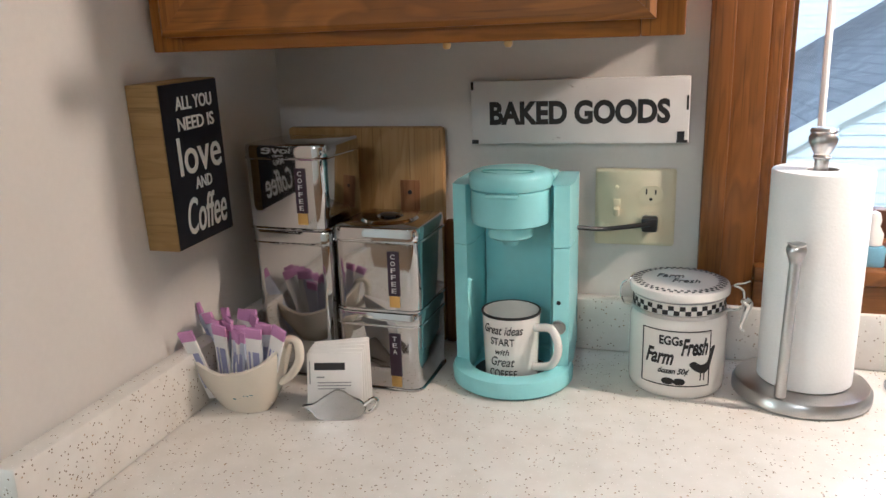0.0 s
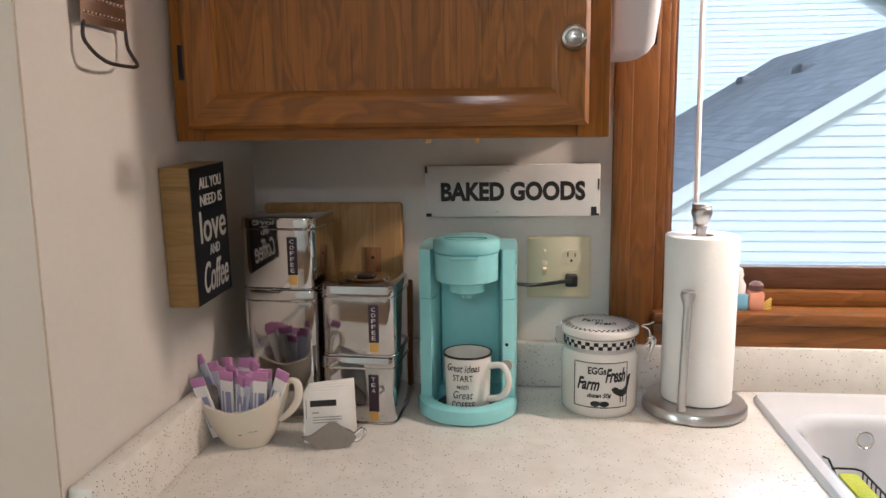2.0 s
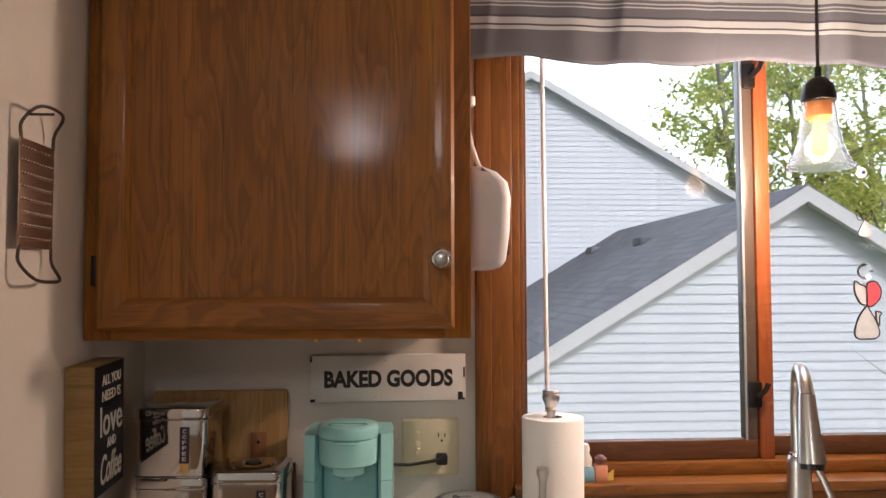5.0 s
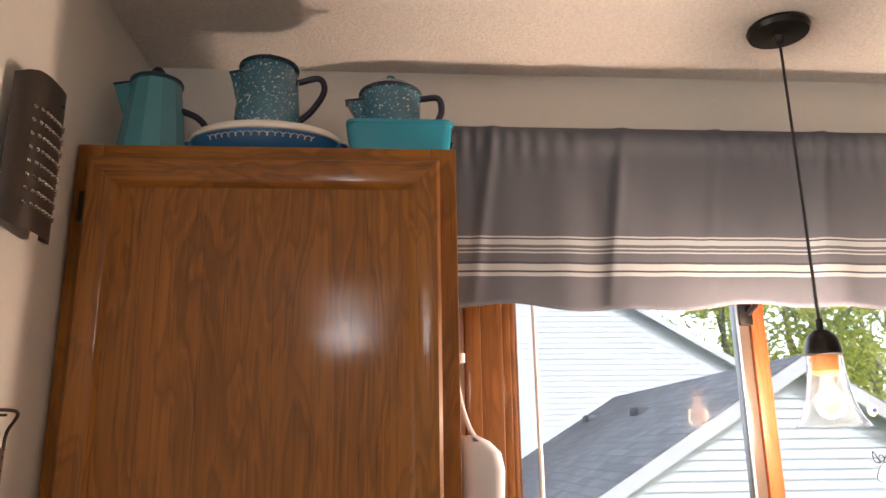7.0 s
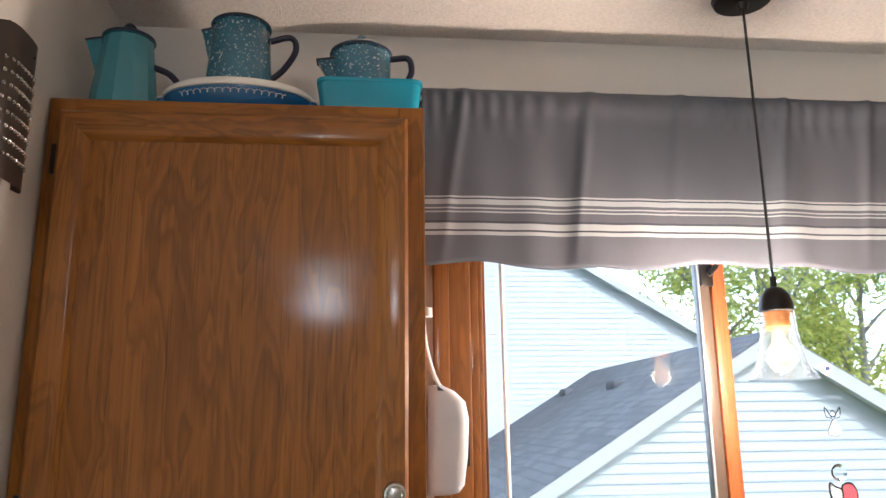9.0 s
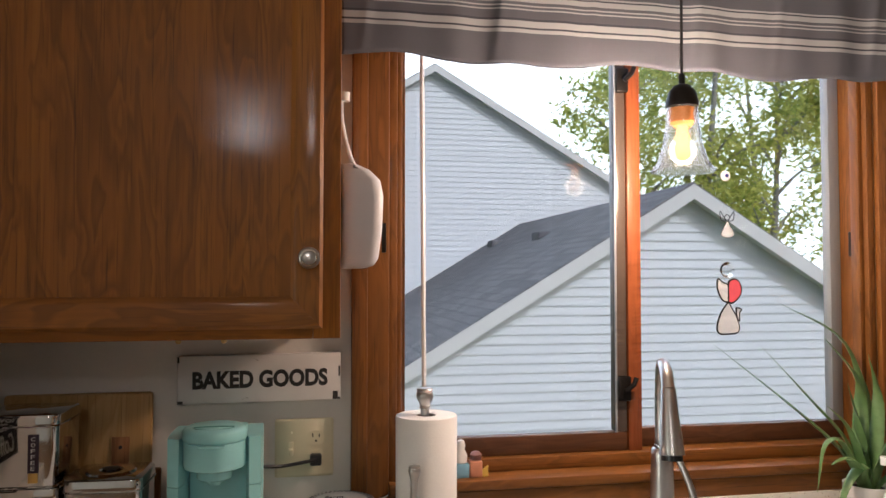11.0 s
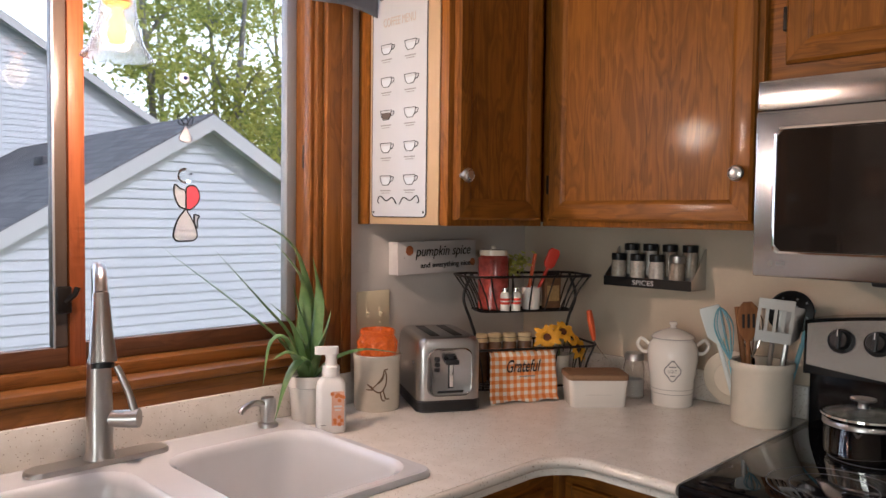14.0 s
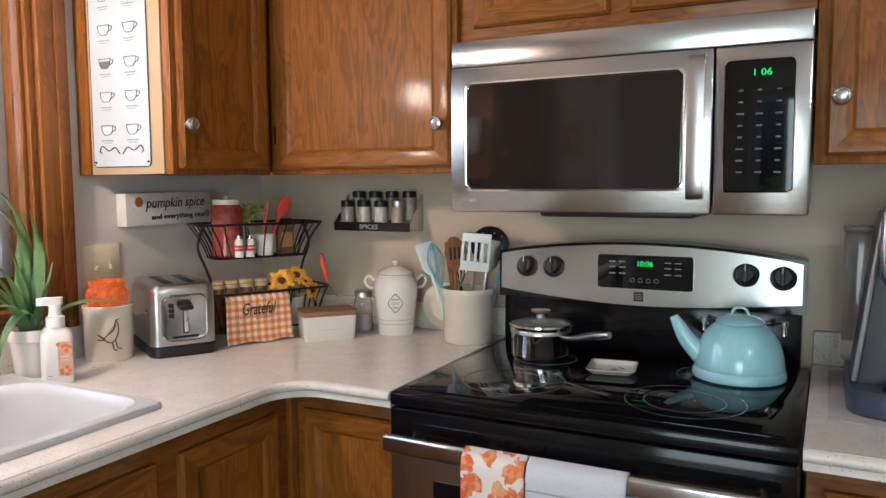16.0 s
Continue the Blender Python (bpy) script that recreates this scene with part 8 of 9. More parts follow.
    so2 = thing("spatula", bw @ pose(0.008, 0.012, 0.2455, -4, 12, 0), "orange silicone spatula handle in the basket", "spatula")
    part("handle", tube(bmesh.new(), [(0, 0, 0), (0, 0, 0.150)], 0.0055, 8), orange_plastic, so2)
    gr = thing("greenery_sprig", bw @ pose(-0.020, 0.020, 0.2455), "small sprig of artificial green leaves", "plant")
    rng = random.Random(12)
    me = leaf_cloud(rng, [((0.0, 0, 0.100), 0.034), ((0.012, 0, 0.128), 0.026), ((-0.016, 0, 0.118), 0.026), ((0.0, 0, 0.03), 0.012)], 220, 0.010)
    o = new("leaves", me)
    o.parent = gr
    tagged(o, "dark green leaves", kind="stuff")
    bx = thing("food_tin", bw @ pose(0.085, 0.01, 0.2385, 0, 0, 8), "small brown packet with a printed front", "packet")
    part("box", B(-0.026, 0.026, -0.010, 0.010, 0, 0.086, bevel=0.002), Mat("brown_packet", (0.22, 0.11, 0.05), 0.5).speckle((0.22, 0.11, 0.05), 0.3, 60, 0.0).m, bx)
    part("label", B(-0.020, 0.020, -0.0108, -0.0102, 0.020, 0.064), Mat("ochre_label", (0.50, 0.32, 0.12), 0.5).speckle((0.50, 0.32, 0.12), 0.25, 120, 0.0).m, bx, smooth=0)
    part("top_fold", B(-0.026, 0.026, -0.004, 0.004, 0.0862, 0.106, bevel=0.002), black_plastic, bx)
    # lower tier: jars with cloth lids, sunflowers, gingham towel over the rim
    for k, x in enumerate((-0.120, -0.078, -0.034, 0.012)):
        sj = thing("spice_jar", bw @ pose(x, 0.028, 0.0335), "small glass jar with a cream cloth lid", "jar", "small jars in the basket")
        part("glass", lathe(bmesh.new(), [(0, 0), (0.0185, 0), (0.020, 0.004), (0.020, 0.105), (0.017, 0.112), (0, 0.112)], 22), Mat("jar_fill", (0.20, 0.11, 0.06), 0.2, coat=0.5).speckle((0.20, 0.11, 0.06), 0.3, 60, 0.0).m if k == 0 else bpy.data.materials["jar_fill"], sj)
        part("lid", lathe(bmesh.new(), [(0, 0.1122), (0.021, 0.1122), (0.0215, 0.119), (0.020, 0.132), (0.018, 0.134), (0, 0.135)], 22), Mat("cream_cloth_lid", (0.58, 0.46, 0.26), 0.8).speckle((0.58, 0.46, 0.26), 0.08, 90, 0.3).m if k == 0 else bpy.data.materials["cream_cloth_lid"], sj, "cream lid")
        part("lid_line", lathe(bmesh.new(), [(0.0208, 0.1225), (0.0218, 0.1235), (0.0206, 0.1245)], 22), ink, sj)
    fp = thing("sunflower_pot", bw @ pose(0.085, -0.030, 0.0335), "yellow silk sunflowers in a small pot", "flowers")
    part("pot", lathe(bmesh.new(), [(0, 0), (0.032, 0), (0.038, 0.080), (0.035, 0.080), (0.030, 0.006), (0, 0.006)], 26), stoneware, fp)
    yel = Mat("yellow_petal", (0.72, 0.36, 0.008), 0.6).speckle((0.72, 0.36, 0.008), 0.15, 60, 0.0).m
    brn = Mat("flower_heart", (0.10, 0.03, 0.01), 0.9).speckle((0.10, 0.03, 0.01), 0.3, 200, 0.8).m
    for fx, fy, fz, tilt, turn, rad in ((-0.038, -0.020, 0.130, 60, -25, 0.042), (0.012, -0.012, 0.142, 48, 5, 0.038), (0.050, -0.030, 0.098, 66, 32, 0.040)):
        head = part("flower_head", moved(lathe(bmesh.new(), [(0, 0.008), (0.010, 0.006), (0.0125, 0.0), (0, -0.003)], 16), pose(fx, fy, fz, tilt, 0, turn)), brn, fp, "brown flower heart")
        for k in range(15):
            a = 2 * math.pi * k / 15
            rr = rad * (0.9 + 0.2 * math.sin(k * 2.3))
            bm = bmesh.new()
            secs = []
            for q, w, zz in ((0.008, 0.0035, 0.0), (0.5 * rr, 0.0085, 0.005 + 0.003 * (k % 2)), (0.85 * rr, 0.0055, 0.004), (rr, 0.0006, 0.0)):
                secs.append([(q, -w, zz), (q, 0, zz - 0.001), (q, w, zz), (q, 0, zz + 0.001)])
            loft(bm, secs)
            part("petal", moved(bm, pose(fx, fy, fz, tilt, 0, turn) @ Matrix.Rotation(a, 4, "Z")), yel, head, smooth=60)
        part("stem", tube(bmesh.new(), [(fx, fy + 0.006, fz - 0.006), (fx * 0.4, fy * 0.4, 0.07), (0, 0, 0.02)], 0.0022, 6), Mat("stem_green", (0.08, 0.16, 0.04), 0.6).m, fp)
    # gingham towel
    gm = Mat("orange_gingham", (0.7, 0.4, 0.2), 0.9)
    c = gm.node("ShaderNodeTexCoord")
    sep = gm.node("ShaderNodeSeparateXYZ")
    gm.link(c.outputs["Object"], sep.inputs[0])
    vals = []
    for k in (0, 2):
        mul = gm.node("ShaderNodeMath")
        mul.operation = "MULTIPLY"
        mul.inputs[1].default_value = 1 / 0.0205
        gm.link(sep.outputs[k], mul.inputs[0])
        fr = gm.node("ShaderNodeMath")
        fr.operation = "FRACT"
        gm.link(mul.outputs[0], fr.inputs[0])
        gt = gm.node("ShaderNodeMath")
        gt.operation = "GREATER_THAN"
        gt.inputs[1].default_value = 0.5
        gm.link(fr.outputs[0], gt.inputs[0])
        vals.append(gt.outputs[0])
    add = gm.node("ShaderNodeMath")
    add.operation = "ADD"
    gm.link(vals[0], add.inputs[0])
    gm.link(vals[1], add.inputs[1])
    half = gm.node("ShaderNodeMath")
    half.operation = "MULTIPLY"
    half.inputs[1].default_value = 0.5
    gm.link(add.outputs[0], half.inputs[0])
    gm.color(gm.ramp(half.outputs[0], [(0.0, (0.76, 0.70, 0.62)), (0.5, (0.72, 0.36, 0.16)), (1.0, (0.66, 0.18, 0.03))]))
    gm.bump(gm.noise(500, 2), 0.4, 0.001)
    gt_ = thing("gingham_towel", bw, "orange and white checked towel embroidered Grateful", "towel")
    nx, nz = 24, 26
    verts, faces = [], []
    for j in range(nz + 1):
        f = j / nz
        for i in range(nx + 1):
            u = -0.135 + 0.186 * i / nx + 0.010 * (1 - f) * (i / nx - 0.5)
            y = -0.091 + 0.0022 * math.sin(u * 90) * (1 - f) - 0.010 * (1 - f)
            z = 0.004 + 0.136 * f + 0.003 * math.sin(u * 60) * (1 - f)
            if f > 0.9:
                y += (f - 0.9) * 0.22
            if f < 0.06:
                y -= 0.006
            verts.append((u, y, z))
    for j in range(nz):
        for i in range(nx):
            a = j * (nx + 1) + i
            faces.append((a, a + 1, a + nx + 2, a + nx + 1))
    me = bpy.data.meshes.new("cloth")
    me.from_pydata(verts, [], faces)
    me.polygons.foreach_set("use_smooth", [True] * len(faces))
    me.materials.append(gm.m)
    o = new("cloth", me)
    o.parent = gt_
    mod = o.modifiers.new("thickness", "SOLIDIFY")
    mod.thickness, mod.offset = 0.002, 1
    part("lettering", facing(text_mesh("Grateful", 0.03, 0.098, 0.034, 0.0004, 0.3, 0.0002), on_back(-0.042, -0.0985, 0.098)), ink, gt_, "black script Grateful", 0)
    bars(gt_, "text_bar", grey_ink, on_back(-0.032, -0.0995, 0.070), [(0, 0, 0.045, 0.003)])
    ch = thing("cheese_slicer", bw @ pose(0.205, -0.045, 0.100, -4, -10, 0), "cheese knife with an orange handle leaning on the basket", "knife")
    part("handle", lathe(bmesh.new(), [(0, 0.05), (0.0055, 0.05), (0.0085, 0.075), (0.0095, 0.110), (0.0075, 0.136), (0, 0.139)], 14), orange_plastic, ch)
    part("blade", tube(bmesh.new(), [(0, 0, 0.050), (0.012, 0, 0.020), (0.030, 0, -0.012)], 0.0022, 6), chrome, ch)


wire_basket()


def right_corner():
    bd = thing("butter_dish", pose(2.452, -0.462, CT, 0, 0, -42), "white rectangular butter dish with a wooden lid", "butter dish")
    part("dish", loft(bmesh.new(), [[(x * k, y * k, z) for x, y in rounded_outline(0.158, 0.105, 0.014, 5)] for k, z in ((0.90, 0.0), (0.93, 0.003), (1.0, 0.072), (0.97, 0.072), (0.88, 0.006))]), white_ceramic, bd)
    part("lid", loft(bmesh.new(), [[(x * k, y * k, z) for x, y in rounded_outline(0.162, 0.110, 0.016, 5)] for k, z in ((0.99, 0.0722), (1.0, 0.074), (1.0, 0.084), (0.98, 0.086))]), walnut_lid, bd, "brown wooden lid")
    bars(bd, "embossed_bar", Mat("embossed_grey", (0.55, 0.53, 0.49), 0.4).m, on_back(0.0, -0.0500, 0.038), [(0, 0, 0.070, 0.010)])
    ss = thing("salt_jar", pose(2.600, -0.492, CT), "glass shaker with a steel cap, half full of salt", "shaker")
    part("glass", lathe(bmesh.new(), [(0, 0), (0.026, 0), (0.0285, 0.003), (0.0285, 0.085), (0.025, 0.096), (0.0245, 0.104), (0.023, 0.104), (0.0235, 0.095), (0.027, 0.084), (0.027, 0.005), (0, 0.004)], 28), clear_glass, ss)
    part("salt", lathe(bmesh.new(), [(0, 0.0045), (0.0262, 0.0055), (0.0262, 0.052), (0, 0.055)], 28), white_paper, ss, "white salt")
    part("cap", lathe(bmesh.new(), [(0, 0.1042), (0.0262, 0.1042), (0.0265, 0.118), (0.022, 0.124), (0, 0.126)], 28), steel_z, ss)
    j = thing("lidded_jar", pose(2.605, -0.605, CT), "white lidded ceramic jar with a grey crest and side handles", "jar")
    part("body", lathe(bmesh.new(), [(0, 0), (0.052, 0), (0.054, 0.003), (0.0545, 0.030), (0.058, 0.070), (0.0655, 0.125), (0.0655, 0.145), (0.060, 0.166), (0.052, 0.174), (0.052, 0.178), (0, 0.178)], 44), white_ceramic, j)
    for z in (0.034, 0.046):
        part("foot_line", lathe(bmesh.new(), [(0.0546 + (z - 0.03) * 0.08, z), (0.0556 + (z - 0.03) * 0.08, z + 0.0006), (0.0546 + (z - 0.03) * 0.08, z + 0.0012)], 44), grey_ink, j)
    lid = part("lid", lathe(bmesh.new(), [(0, 0.1782), (0.055, 0.1782), (0.056, 0.181), (0.050, 0.188), (0.030, 0.198), (0.012, 0.204), (0, 0.205)], 40), white_ceramic, j)
    part("lid_line", lathe(bmesh.new(), [(0.0555, 0.1788), (0.0568, 0.1798), (0.0555, 0.1808)], 40), grey_ink, lid)
    part("lid_knob", lathe(bmesh.new(), [(0, 0.2052), (0.008, 0.2052), (0.007, 0.210), (0.011, 0.216), (0.009, 0.221), (0, 0.223)], 18), white_ceramic, lid)
    ax = Vector((0.55, -0.83, 0))
    for s in (-1, 1):
        v = ax * s
        part("handle", tube(bmesh.new(), curve_points([v * 0.062 + Vector((0, 0, 0.160)), v * 0.082 + Vector((0, 0, 0.174)), v * 0.092 + Vector((0, 0, 0.158)), v * 0.080 + Vector((0, 0, 0.140)), v * 0.066 + Vector((0, 0, 0.138))], 5), 0.0048, 8), white_ceramic, j)
    a0 = 209
    ring = []
    for i in range(28):
        a = 2 * math.pi * i / 28
        x, z = 0.019 * math.cos(a) * (1 + 0.12 * math.cos(4 * a)), 0.098 + 0.024 * math.sin(a) * (1 + 0.12 * math.cos(4 * a))
        b = radians(a0) + x / 0.062
        r = 0.0580 + (z - 0.070) * 0.136 + 0.0006
        ring.append((r * math.cos(b), r * math.sin(b), z))
    part("crest", tube(bmesh.new(), ring, 0.0016, 5, closed=True), grey_ink, j, "grey crest outline")
    part("lettering", wrap(text_mesh("LIGHT", 0.01, 0.022, 0.009, 0.0003), 0.0618, 0.098, a0, 0.0009), grey_ink, j, "grey word LIGHT", 0)
    for z, w in ((0.110, 0.018), (0.086, 0.012), (0.126, 0.010)):
        part("text_bar", wrap(moved(bmesh.ops.create_grid(g := bmesh.new(), x_segments=6, y_segments=1, size=0.5, matrix=Matrix.Diagonal((w, 0.0035, 1, 1))) and g, Matrix.Identity(4)), 0.0580 + (z - 0.070) * 0.136, z, a0, 0.0012), grey_ink, j, smooth=0)
    pl2 = thing("plate", pose(2.672, -0.742, CT + 0.001, 0, 80, 8), "cream plate leaning on the wall behind the crock", "plate")
    part("plate", lathe(bmesh.new(), [(0, 0.002), (0.045, 0.002), (0.052, 0.008), (0.076, 0.013), (0.077, 0.0155), (0.05, 0.0105), (0, 0.005)], 40, -0.0775, 0), cream_ceramic, pl2)
    part("rim_line", lathe(bmesh.new(), [(0.0760, 0.0148), (0.0776, 0.0156), (0.0760, 0.0164)], 40, -0.0775, 0), spoon_wood, pl2, "brown rim line")
    c = thing("utensil_crock", pose(2.590, -0.850, CT), "cream stoneware crock full of kitchen utensils", "crock")
    part("crock", lathe(bmesh.new(), [(0, 0), (0.066, 0), (0.0695, 0.004), (0.0705, 0.130), (0.0745, 0.137), (0.0745, 0.151), (0.072, 0.154), (0.064, 0.152), (0.064, 0.012), (0, 0.010)], 44), stoneware, c)

    def tool(name, label, x, y, tilt, roll, turn, build):
        t = thing(name, pose(2.592 + x, -0.842 + y, CT + 0.012, tilt, roll, turn), label, name.split("_")[-1], "utensils in the crock")
        build(t)

    def spoon(t):
        part("handle", tube(bmesh.new(), [(0, 0, 0), (0, 0, 0.20)], 0.0055, 8), spoon_wood, t)
        part("bowl", loft(bmesh.new(), [[(px * k, py, z) for px, py in rounded_outline(0.056, 0.009, 0.004, 3)] for k, z in ((0.25, 0.195), (0.75, 0.215), (1.0, 0.245), (0.85, 0.275), (0.35, 0.290))]), spoon_wood, t)
        for x in (-0.012, 0, 0.012):
            part("slot", B(x - 0.003, x + 0.003, -0.0052, -0.0046, 0.228, 0.262, bevel=0.0002), ink, t)

    def turner(t):
        part("handle", tube(bmesh.new(), [(0, 0, 0), (0, 0, 0.17), (0, -0.004, 0.195)], 0.0058, 8), steel_z, t)
        bm = bmesh.new()
        box(bm, -0.040, 0.040, -0.001, 0.001, 0.195, 0.222, bevel=0.0006)
        for k in range(5):
            x = -0.040 + k * 0.0182
            box(bm, x, x + 0.0072, -0.001, 0.001, 0.2222, 0.275)
        box(bm, -0.040, 0.040, -0.001, 0.001, 0.2752, 0.300, bevel=0.0006)
        part("blade", bm, steel_z, t, "slotted steel blade", 0)

    def ladle(t):
        part("handle", tube(bmesh.new(), [(0, 0, 0), (0, 0, 0.21)], 0.006, 8), black_plastic, t)
        part("skimmer", moved(lathe(bmesh.new(), [(0, -0.012), (0.030, -0.008), (0.052, 0.004), (0.054, 0.006), (0.051, 0.007), (0.028, -0.004), (0, -0.008)], 32), pose(0, 0, 0.262, 96)), black_plastic, t, "round black skimmer bowl")
        for i in range(18):
            a = i * 2.4
            r = 0.0105 * math.sqrt(i)
            part("hole", moved(lathe(bmesh.new(), [(0, 0), (0.0028, 0), (0.0028, 0.0006), (0, 0.0006)], 8), pose(r * math.cos(a), -0.0085 + 0.05 * r * 0, 0.262 + r * math.sin(a), 96)), grey_ink, t)

    def whisk(t, mat=chrome, n=6, w=0.030):
        part("handle", tube(bmesh.new(), [(0, 0, 0), (0, 0, 0.14)], 0.0065, 8), mat, t)
        for i in range(n):
            a = math.pi * i / n
            cx, cy = math.cos(a), math.sin(a)
            part("wire", tube(bmesh.new(), curve_points([(0, 0, 0.138), (cx * w * 0.7, cy * w * 0.7, 0.185), (cx * w, cy * w, 0.235), (0, 0, 0.275), (-cx * w, -cy * w, 0.235), (-cx * w * 0.7, -cy * w * 0.7, 0.185), (0, 0, 0.138)], 4), 0.0014, 5), mat, t)

    def flipper(t, mat, lw=0.05):
        part("handle", tube(bmesh.new(), [(0, 0, 0), (0, 0, 0.19)], 0.006, 8), mat, t)
        part("blade", loft(bmesh.new(), [[(px * k, py, z) for px, py in rounded_outline(lw, 0.007, 0.003, 3)] for k, z in ((0.3, 0.185), (0.9, 0.205), (1.0, 0.270), (0.9, 0.278))]), mat, t)

    tool("slotted_spoon", "brown wooden slotted spoon", -0.030, 0.010, 6, -4, -48, spoon)
    tool("slotted_turner", "stainless slotted turner in the crock", -0.030, -0.022, 5, 5, -66, turner)
    tool("skimmer_ladle", "black round plastic skimmer in the crock", 0.025, -0.034, -2, 6, -58, ladle)
    tool("wire_whisk", "steel wire balloon whisk in the crock", 0.020, 0.014, -6, -3, -50, lambda t: whisk(t))
    tool("blue_whisk", "light blue silicone whisk", -0.010, 0.036, 2, -13, -50, lambda t: whisk(t, teal_blue, 5, 0.022))
    tool("white_spatula", "milky white silicone spatula", -0.008, 0.046, 0, -16, -50, lambda t: flipper(t, Mat("milky_silicone", (0.62, 0.68, 0.68), 0.4).m, 0.052))
    tool("steel_turner", "steel turner with a pale blade", 0.010, -0.030, -2, 9, -56, lambda t: flipper(t, steel_z, 0.060))
    tool("blue_spatula", "light blue spatula handle", 0.030, -0.042, -4, 15, -56, lambda t: flipper(t, teal_blue, 0.016))
    tool("wooden_spoon", "dark wooden spoon handle", 0.000, 0.020, -3, -7, -50, lambda t: part("handle", tube(bmesh.new(), [(0, 0, 0), (0, 0, 0.27)], 0.006, 8, taper=[1, 1.2]), spoon_wood, t))


right_corner()


def spice_rack():
    r = thing("spice_rack", on_right(W, -0.366, 1.203), "steel wall spice rack lettered SPICES", "rack")
    w, d = 0.272, 0.085
    part("floor", B(0, w, 0.0, 0.002, 0.001, d), steel_z, r)
    part("step", B(0.002, w - 0.002, 0.0022, 0.030, 0.002, 0.042, bevel=0.001), steel_z, r)
    part("front", B(0, w, -0.001, 0.026, d, d + 0.0015), black_plastic, r, "black front lip")
    part("lettering", moved(text_mesh("SPICES", 0.02, 0.066, 0.0135, 0.0003), Matrix.Translation((w * 0.47, 0.0125, d + 0.0019))), white_ink, r, "white word SPICES", 0)
    for x in (0, w - 0.0015):
        bm = loft(bmesh.new(), [[(xx, 0.0, 0.001), (xx, 0.0, d), (xx, 0.026, d), (xx, 0.060, d * 0.55), (xx, 0.108, 0.012), (xx, 0.112, 0.001)] for xx in (x, x + 0.0015)])
        part("side", bm, steel_z, r, "sloping steel side", 0)
    part("back", B(0.0016, w - 0.0016, 0.0022, 0.060, 0.0005, 0.0018), steel_z, r)
    fills = [Mat("spice_%s" % n, c, 0.25, coat=0.5).speckle(c, 0.25, 80, 0.0).m for n, c in (("sand", (0.50, 0.44, 0.36)), ("pale", (0.58, 0.54, 0.47)), ("cream", (0.60, 0.57, 0.52)), ("tan", (0.40, 0.33, 0.26)))]
    rw = r.matrix_world
    for row, (zz, base, n) in enumerate(((0.064, 0.0025, 4), (0.022, 0.0305, 4))):
        for i in range(n):
            x = 0.036 + i * 0.061 + (0.016 if row else 0)
            m = rw @ Matrix.Translation((x, base, zz)) @ Matrix.Rotation(radians(-90), 4, "X")
            j = thing("spice_jar", m, "small round spice jar with a black cap", "jar", "jars in the spice rack")
            part("glass", lathe(bmesh.new(), [(0, 0), (0.0195, 0), (0.021, 0.003), (0.021, 0.062), (0.0185, 0.070), (0, 0.070)], 24), fills[(i + row) % 4], j)
            part("cap", lathe(bmesh.new(), [(0, 0.0702), (0.0205, 0.0702), (0.021, 0.072), (0.021, 0.088), (0.019, 0.090), (0, 0.0905)], 24), steel_z if (row == 0 and i == 3) else black_plastic, j, "round jar cap")


spice_rack()


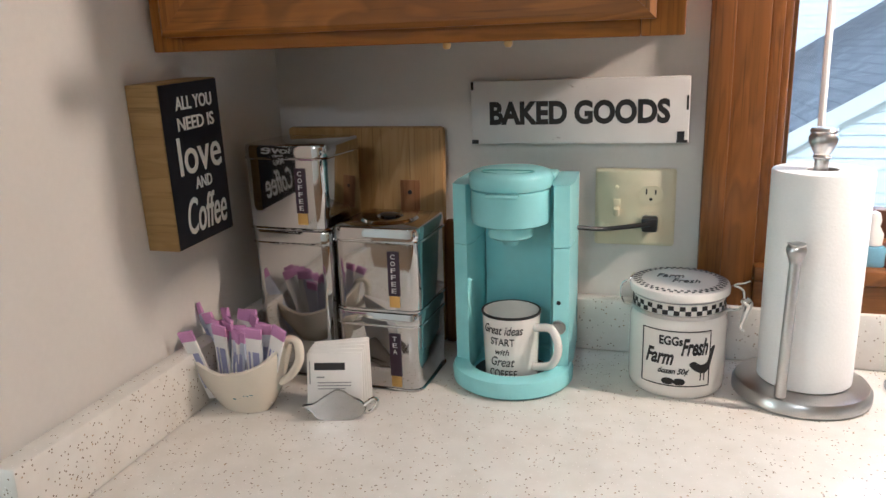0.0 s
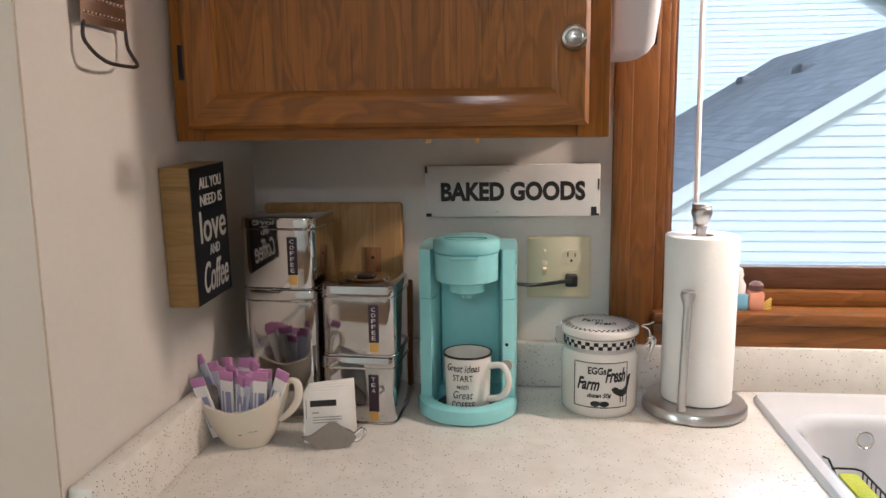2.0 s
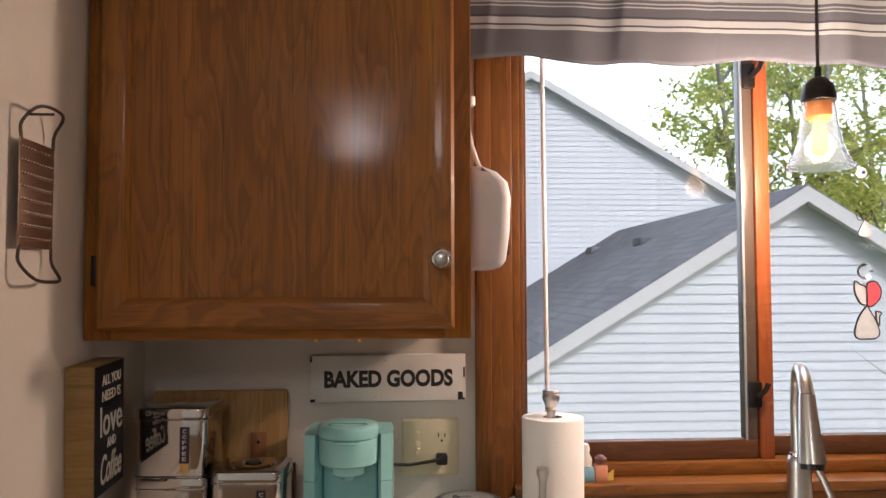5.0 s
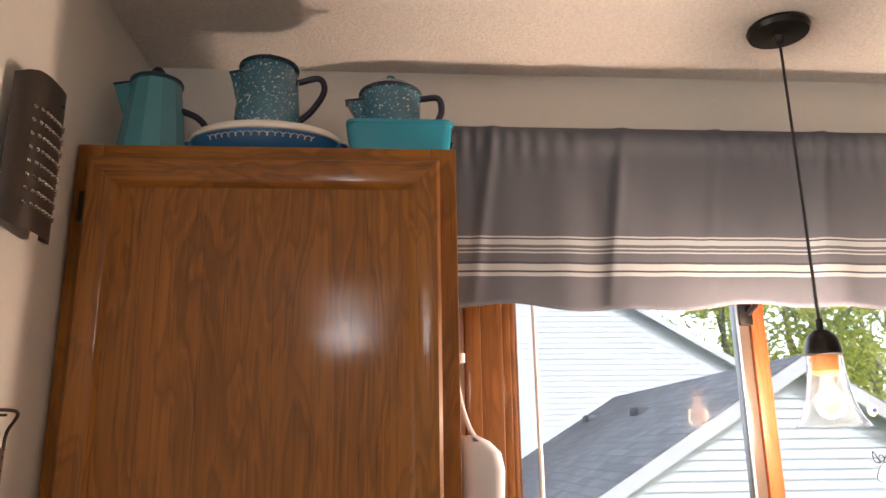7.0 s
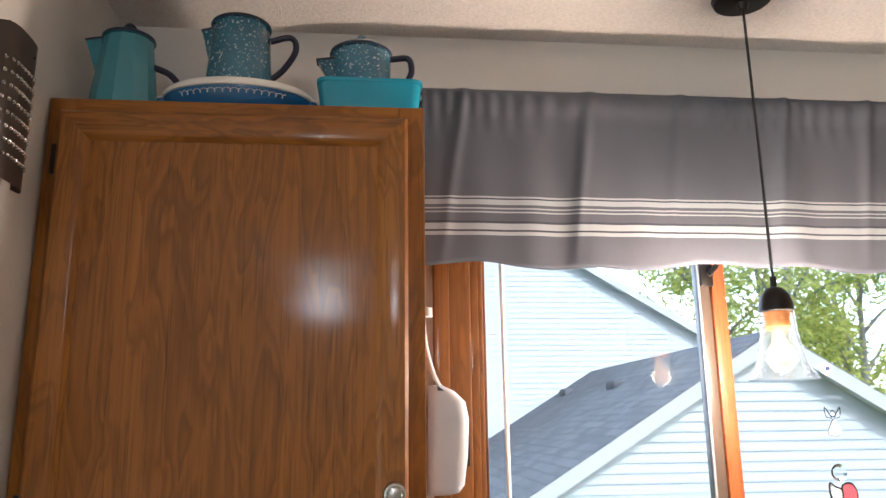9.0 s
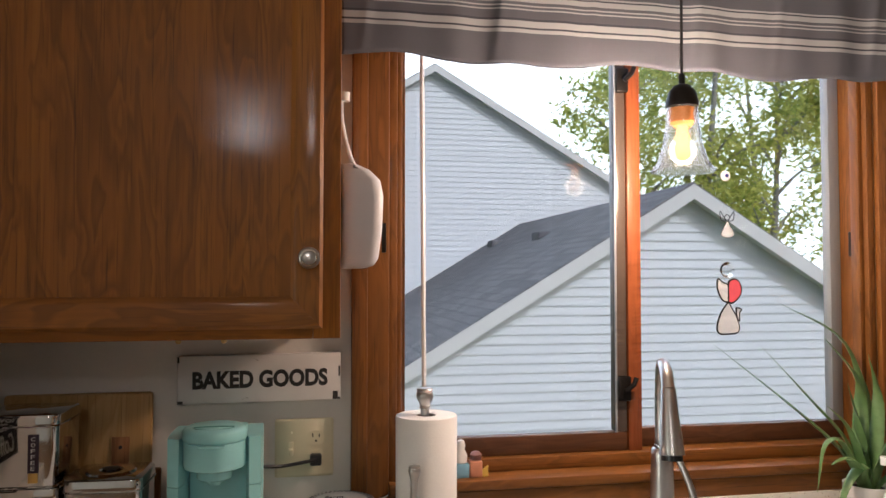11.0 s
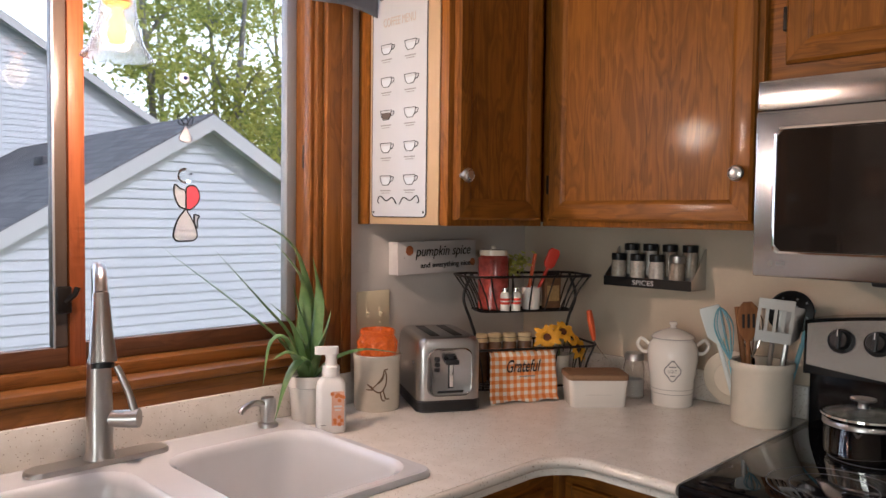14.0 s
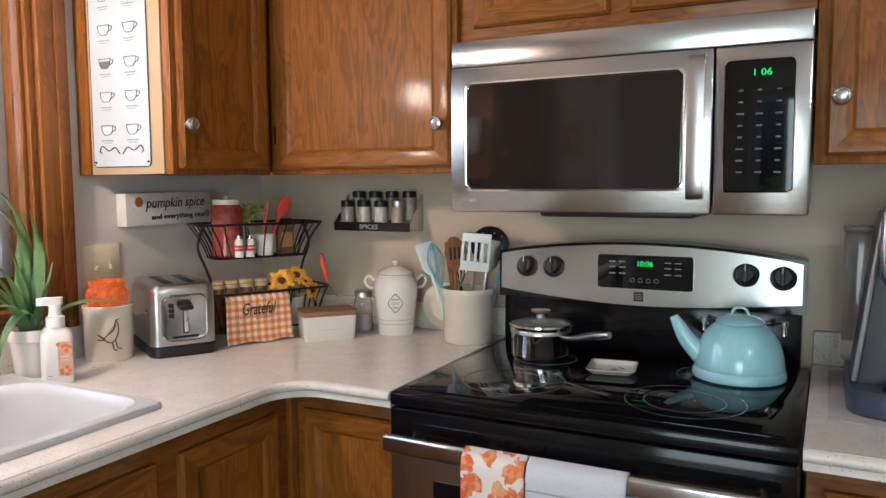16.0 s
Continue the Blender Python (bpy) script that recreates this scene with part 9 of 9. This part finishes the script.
def brewer():
    mat_ = thing("silicone_mat", pose(2.45, -1.960, CT), "grey mat under the coffee brewer", "mat")
    part("mat", B(-0.225, 0.205, -0.20, 0.195, 0.0002, 0.004, bevel=0.0015), Mat("grey_mat", (0.36, 0.35, 0.37), 0.5).speckle((0.36, 0.35, 0.37), 0.05, 60, 0.1).m, mat_)
    b = thing("coffee_brewer", pose(2.45, -1.918, CT + 0.0042) @ Matrix.Diagonal((1.05, 1.1, 1.17, 1)), "dark slate pod coffee brewer with a clear water tank", "coffee maker")
    slate = Mat("slate_blue_plastic", (0.045, 0.055, 0.085), 0.3).speckle((0.045, 0.055, 0.085), 0.06, 40, 0.02).m
    dark_face = Mat("charcoal_plastic", (0.022, 0.024, 0.030), 0.35).speckle((0.022, 0.024, 0.030), 0.08, 50, 0.03).m
    silver = brushed("silver_plastic", (0.50, 0.51, 0.53), 0.32, (1, 1, 1), 80)
    part("base", loft(bmesh.new(), [[(x * k - 0.02, y * k - 0.02, z) for x, y in rounded_outline(0.34, 0.266, 0.06, 8)] for k, z in ((0.97, 0), (1.0, 0.004), (1.0, 0.034), (0.96, 0.042))]), slate, b)
    part("body", loft(bmesh.new(), [[(x - 0.035, y * k - 0.02, z) for x, y in rounded_outline(0.17, 0.25, 0.012, 4)] for k, z in ((1.0, 0.0425), (0.86, 0.18), (0.72, 0.315), (0.69, 0.326))]), dark_face, b, "tapered charcoal body")
    for s in (-1, 1):
        part("edge_trim", tube(bmesh.new(), [(-0.119, -0.02 + s * 0.121, 0.046), (-0.119, -0.02 + s * 0.104, 0.18), (-0.119, -0.02 + s * 0.087, 0.312)], 0.0045, 8), silver, b, "thin silver edge line")
    head = part("head", loft(bmesh.new(), [[(x * k - 0.095, y * k - 0.02, z) for x, y in rounded_outline(0.19, 0.178, 0.035, 6)] for k, z in ((0.90, 0.212), (1.0, 0.222), (1.0, 0.318), (0.93, 0.334), (0.70, 0.339))]), slate, b, "rounded brew head")
    bezel = curve_points([(-0.190, 0.060, 0.330), (-0.192, 0.061, 0.262), (-0.192, 0.045, 0.226), (-0.192, -0.02, 0.214), (-0.192, -0.085, 0.226), (-0.192, -0.101, 0.262), (-0.190, -0.100, 0.330)], 6)
    part("silver_band", tube(bmesh.new(), bezel, 0.012, 10), silver, head, "silver curved band")
    part("nozzle", B(-0.160, -0.095, -0.058, 0.020, 0.172, 0.2115, bevel=0.008), slate, head)
    part("drip_tray", loft(bmesh.new(), [[(x - 0.150, y - 0.02, z) for x, y in rounded_outline(0.055, 0.16, 0.025, 6)] for z in (0.0425, 0.050)]), black_plastic, b)
    tank = Mat("tank_plastic", (0.62, 0.64, 0.66), 0.06, trans=0.92).m
    part("water_tank", B(0.052, 0.145, 0.058, 0.122, 0.0435, 0.285, bevel=0.012, seg=3), tank, b, "clear water tank")
    part("tank_lid", B(0.050, 0.147, 0.056, 0.124, 0.2855, 0.296, bevel=0.004), tank, b)



brewer()
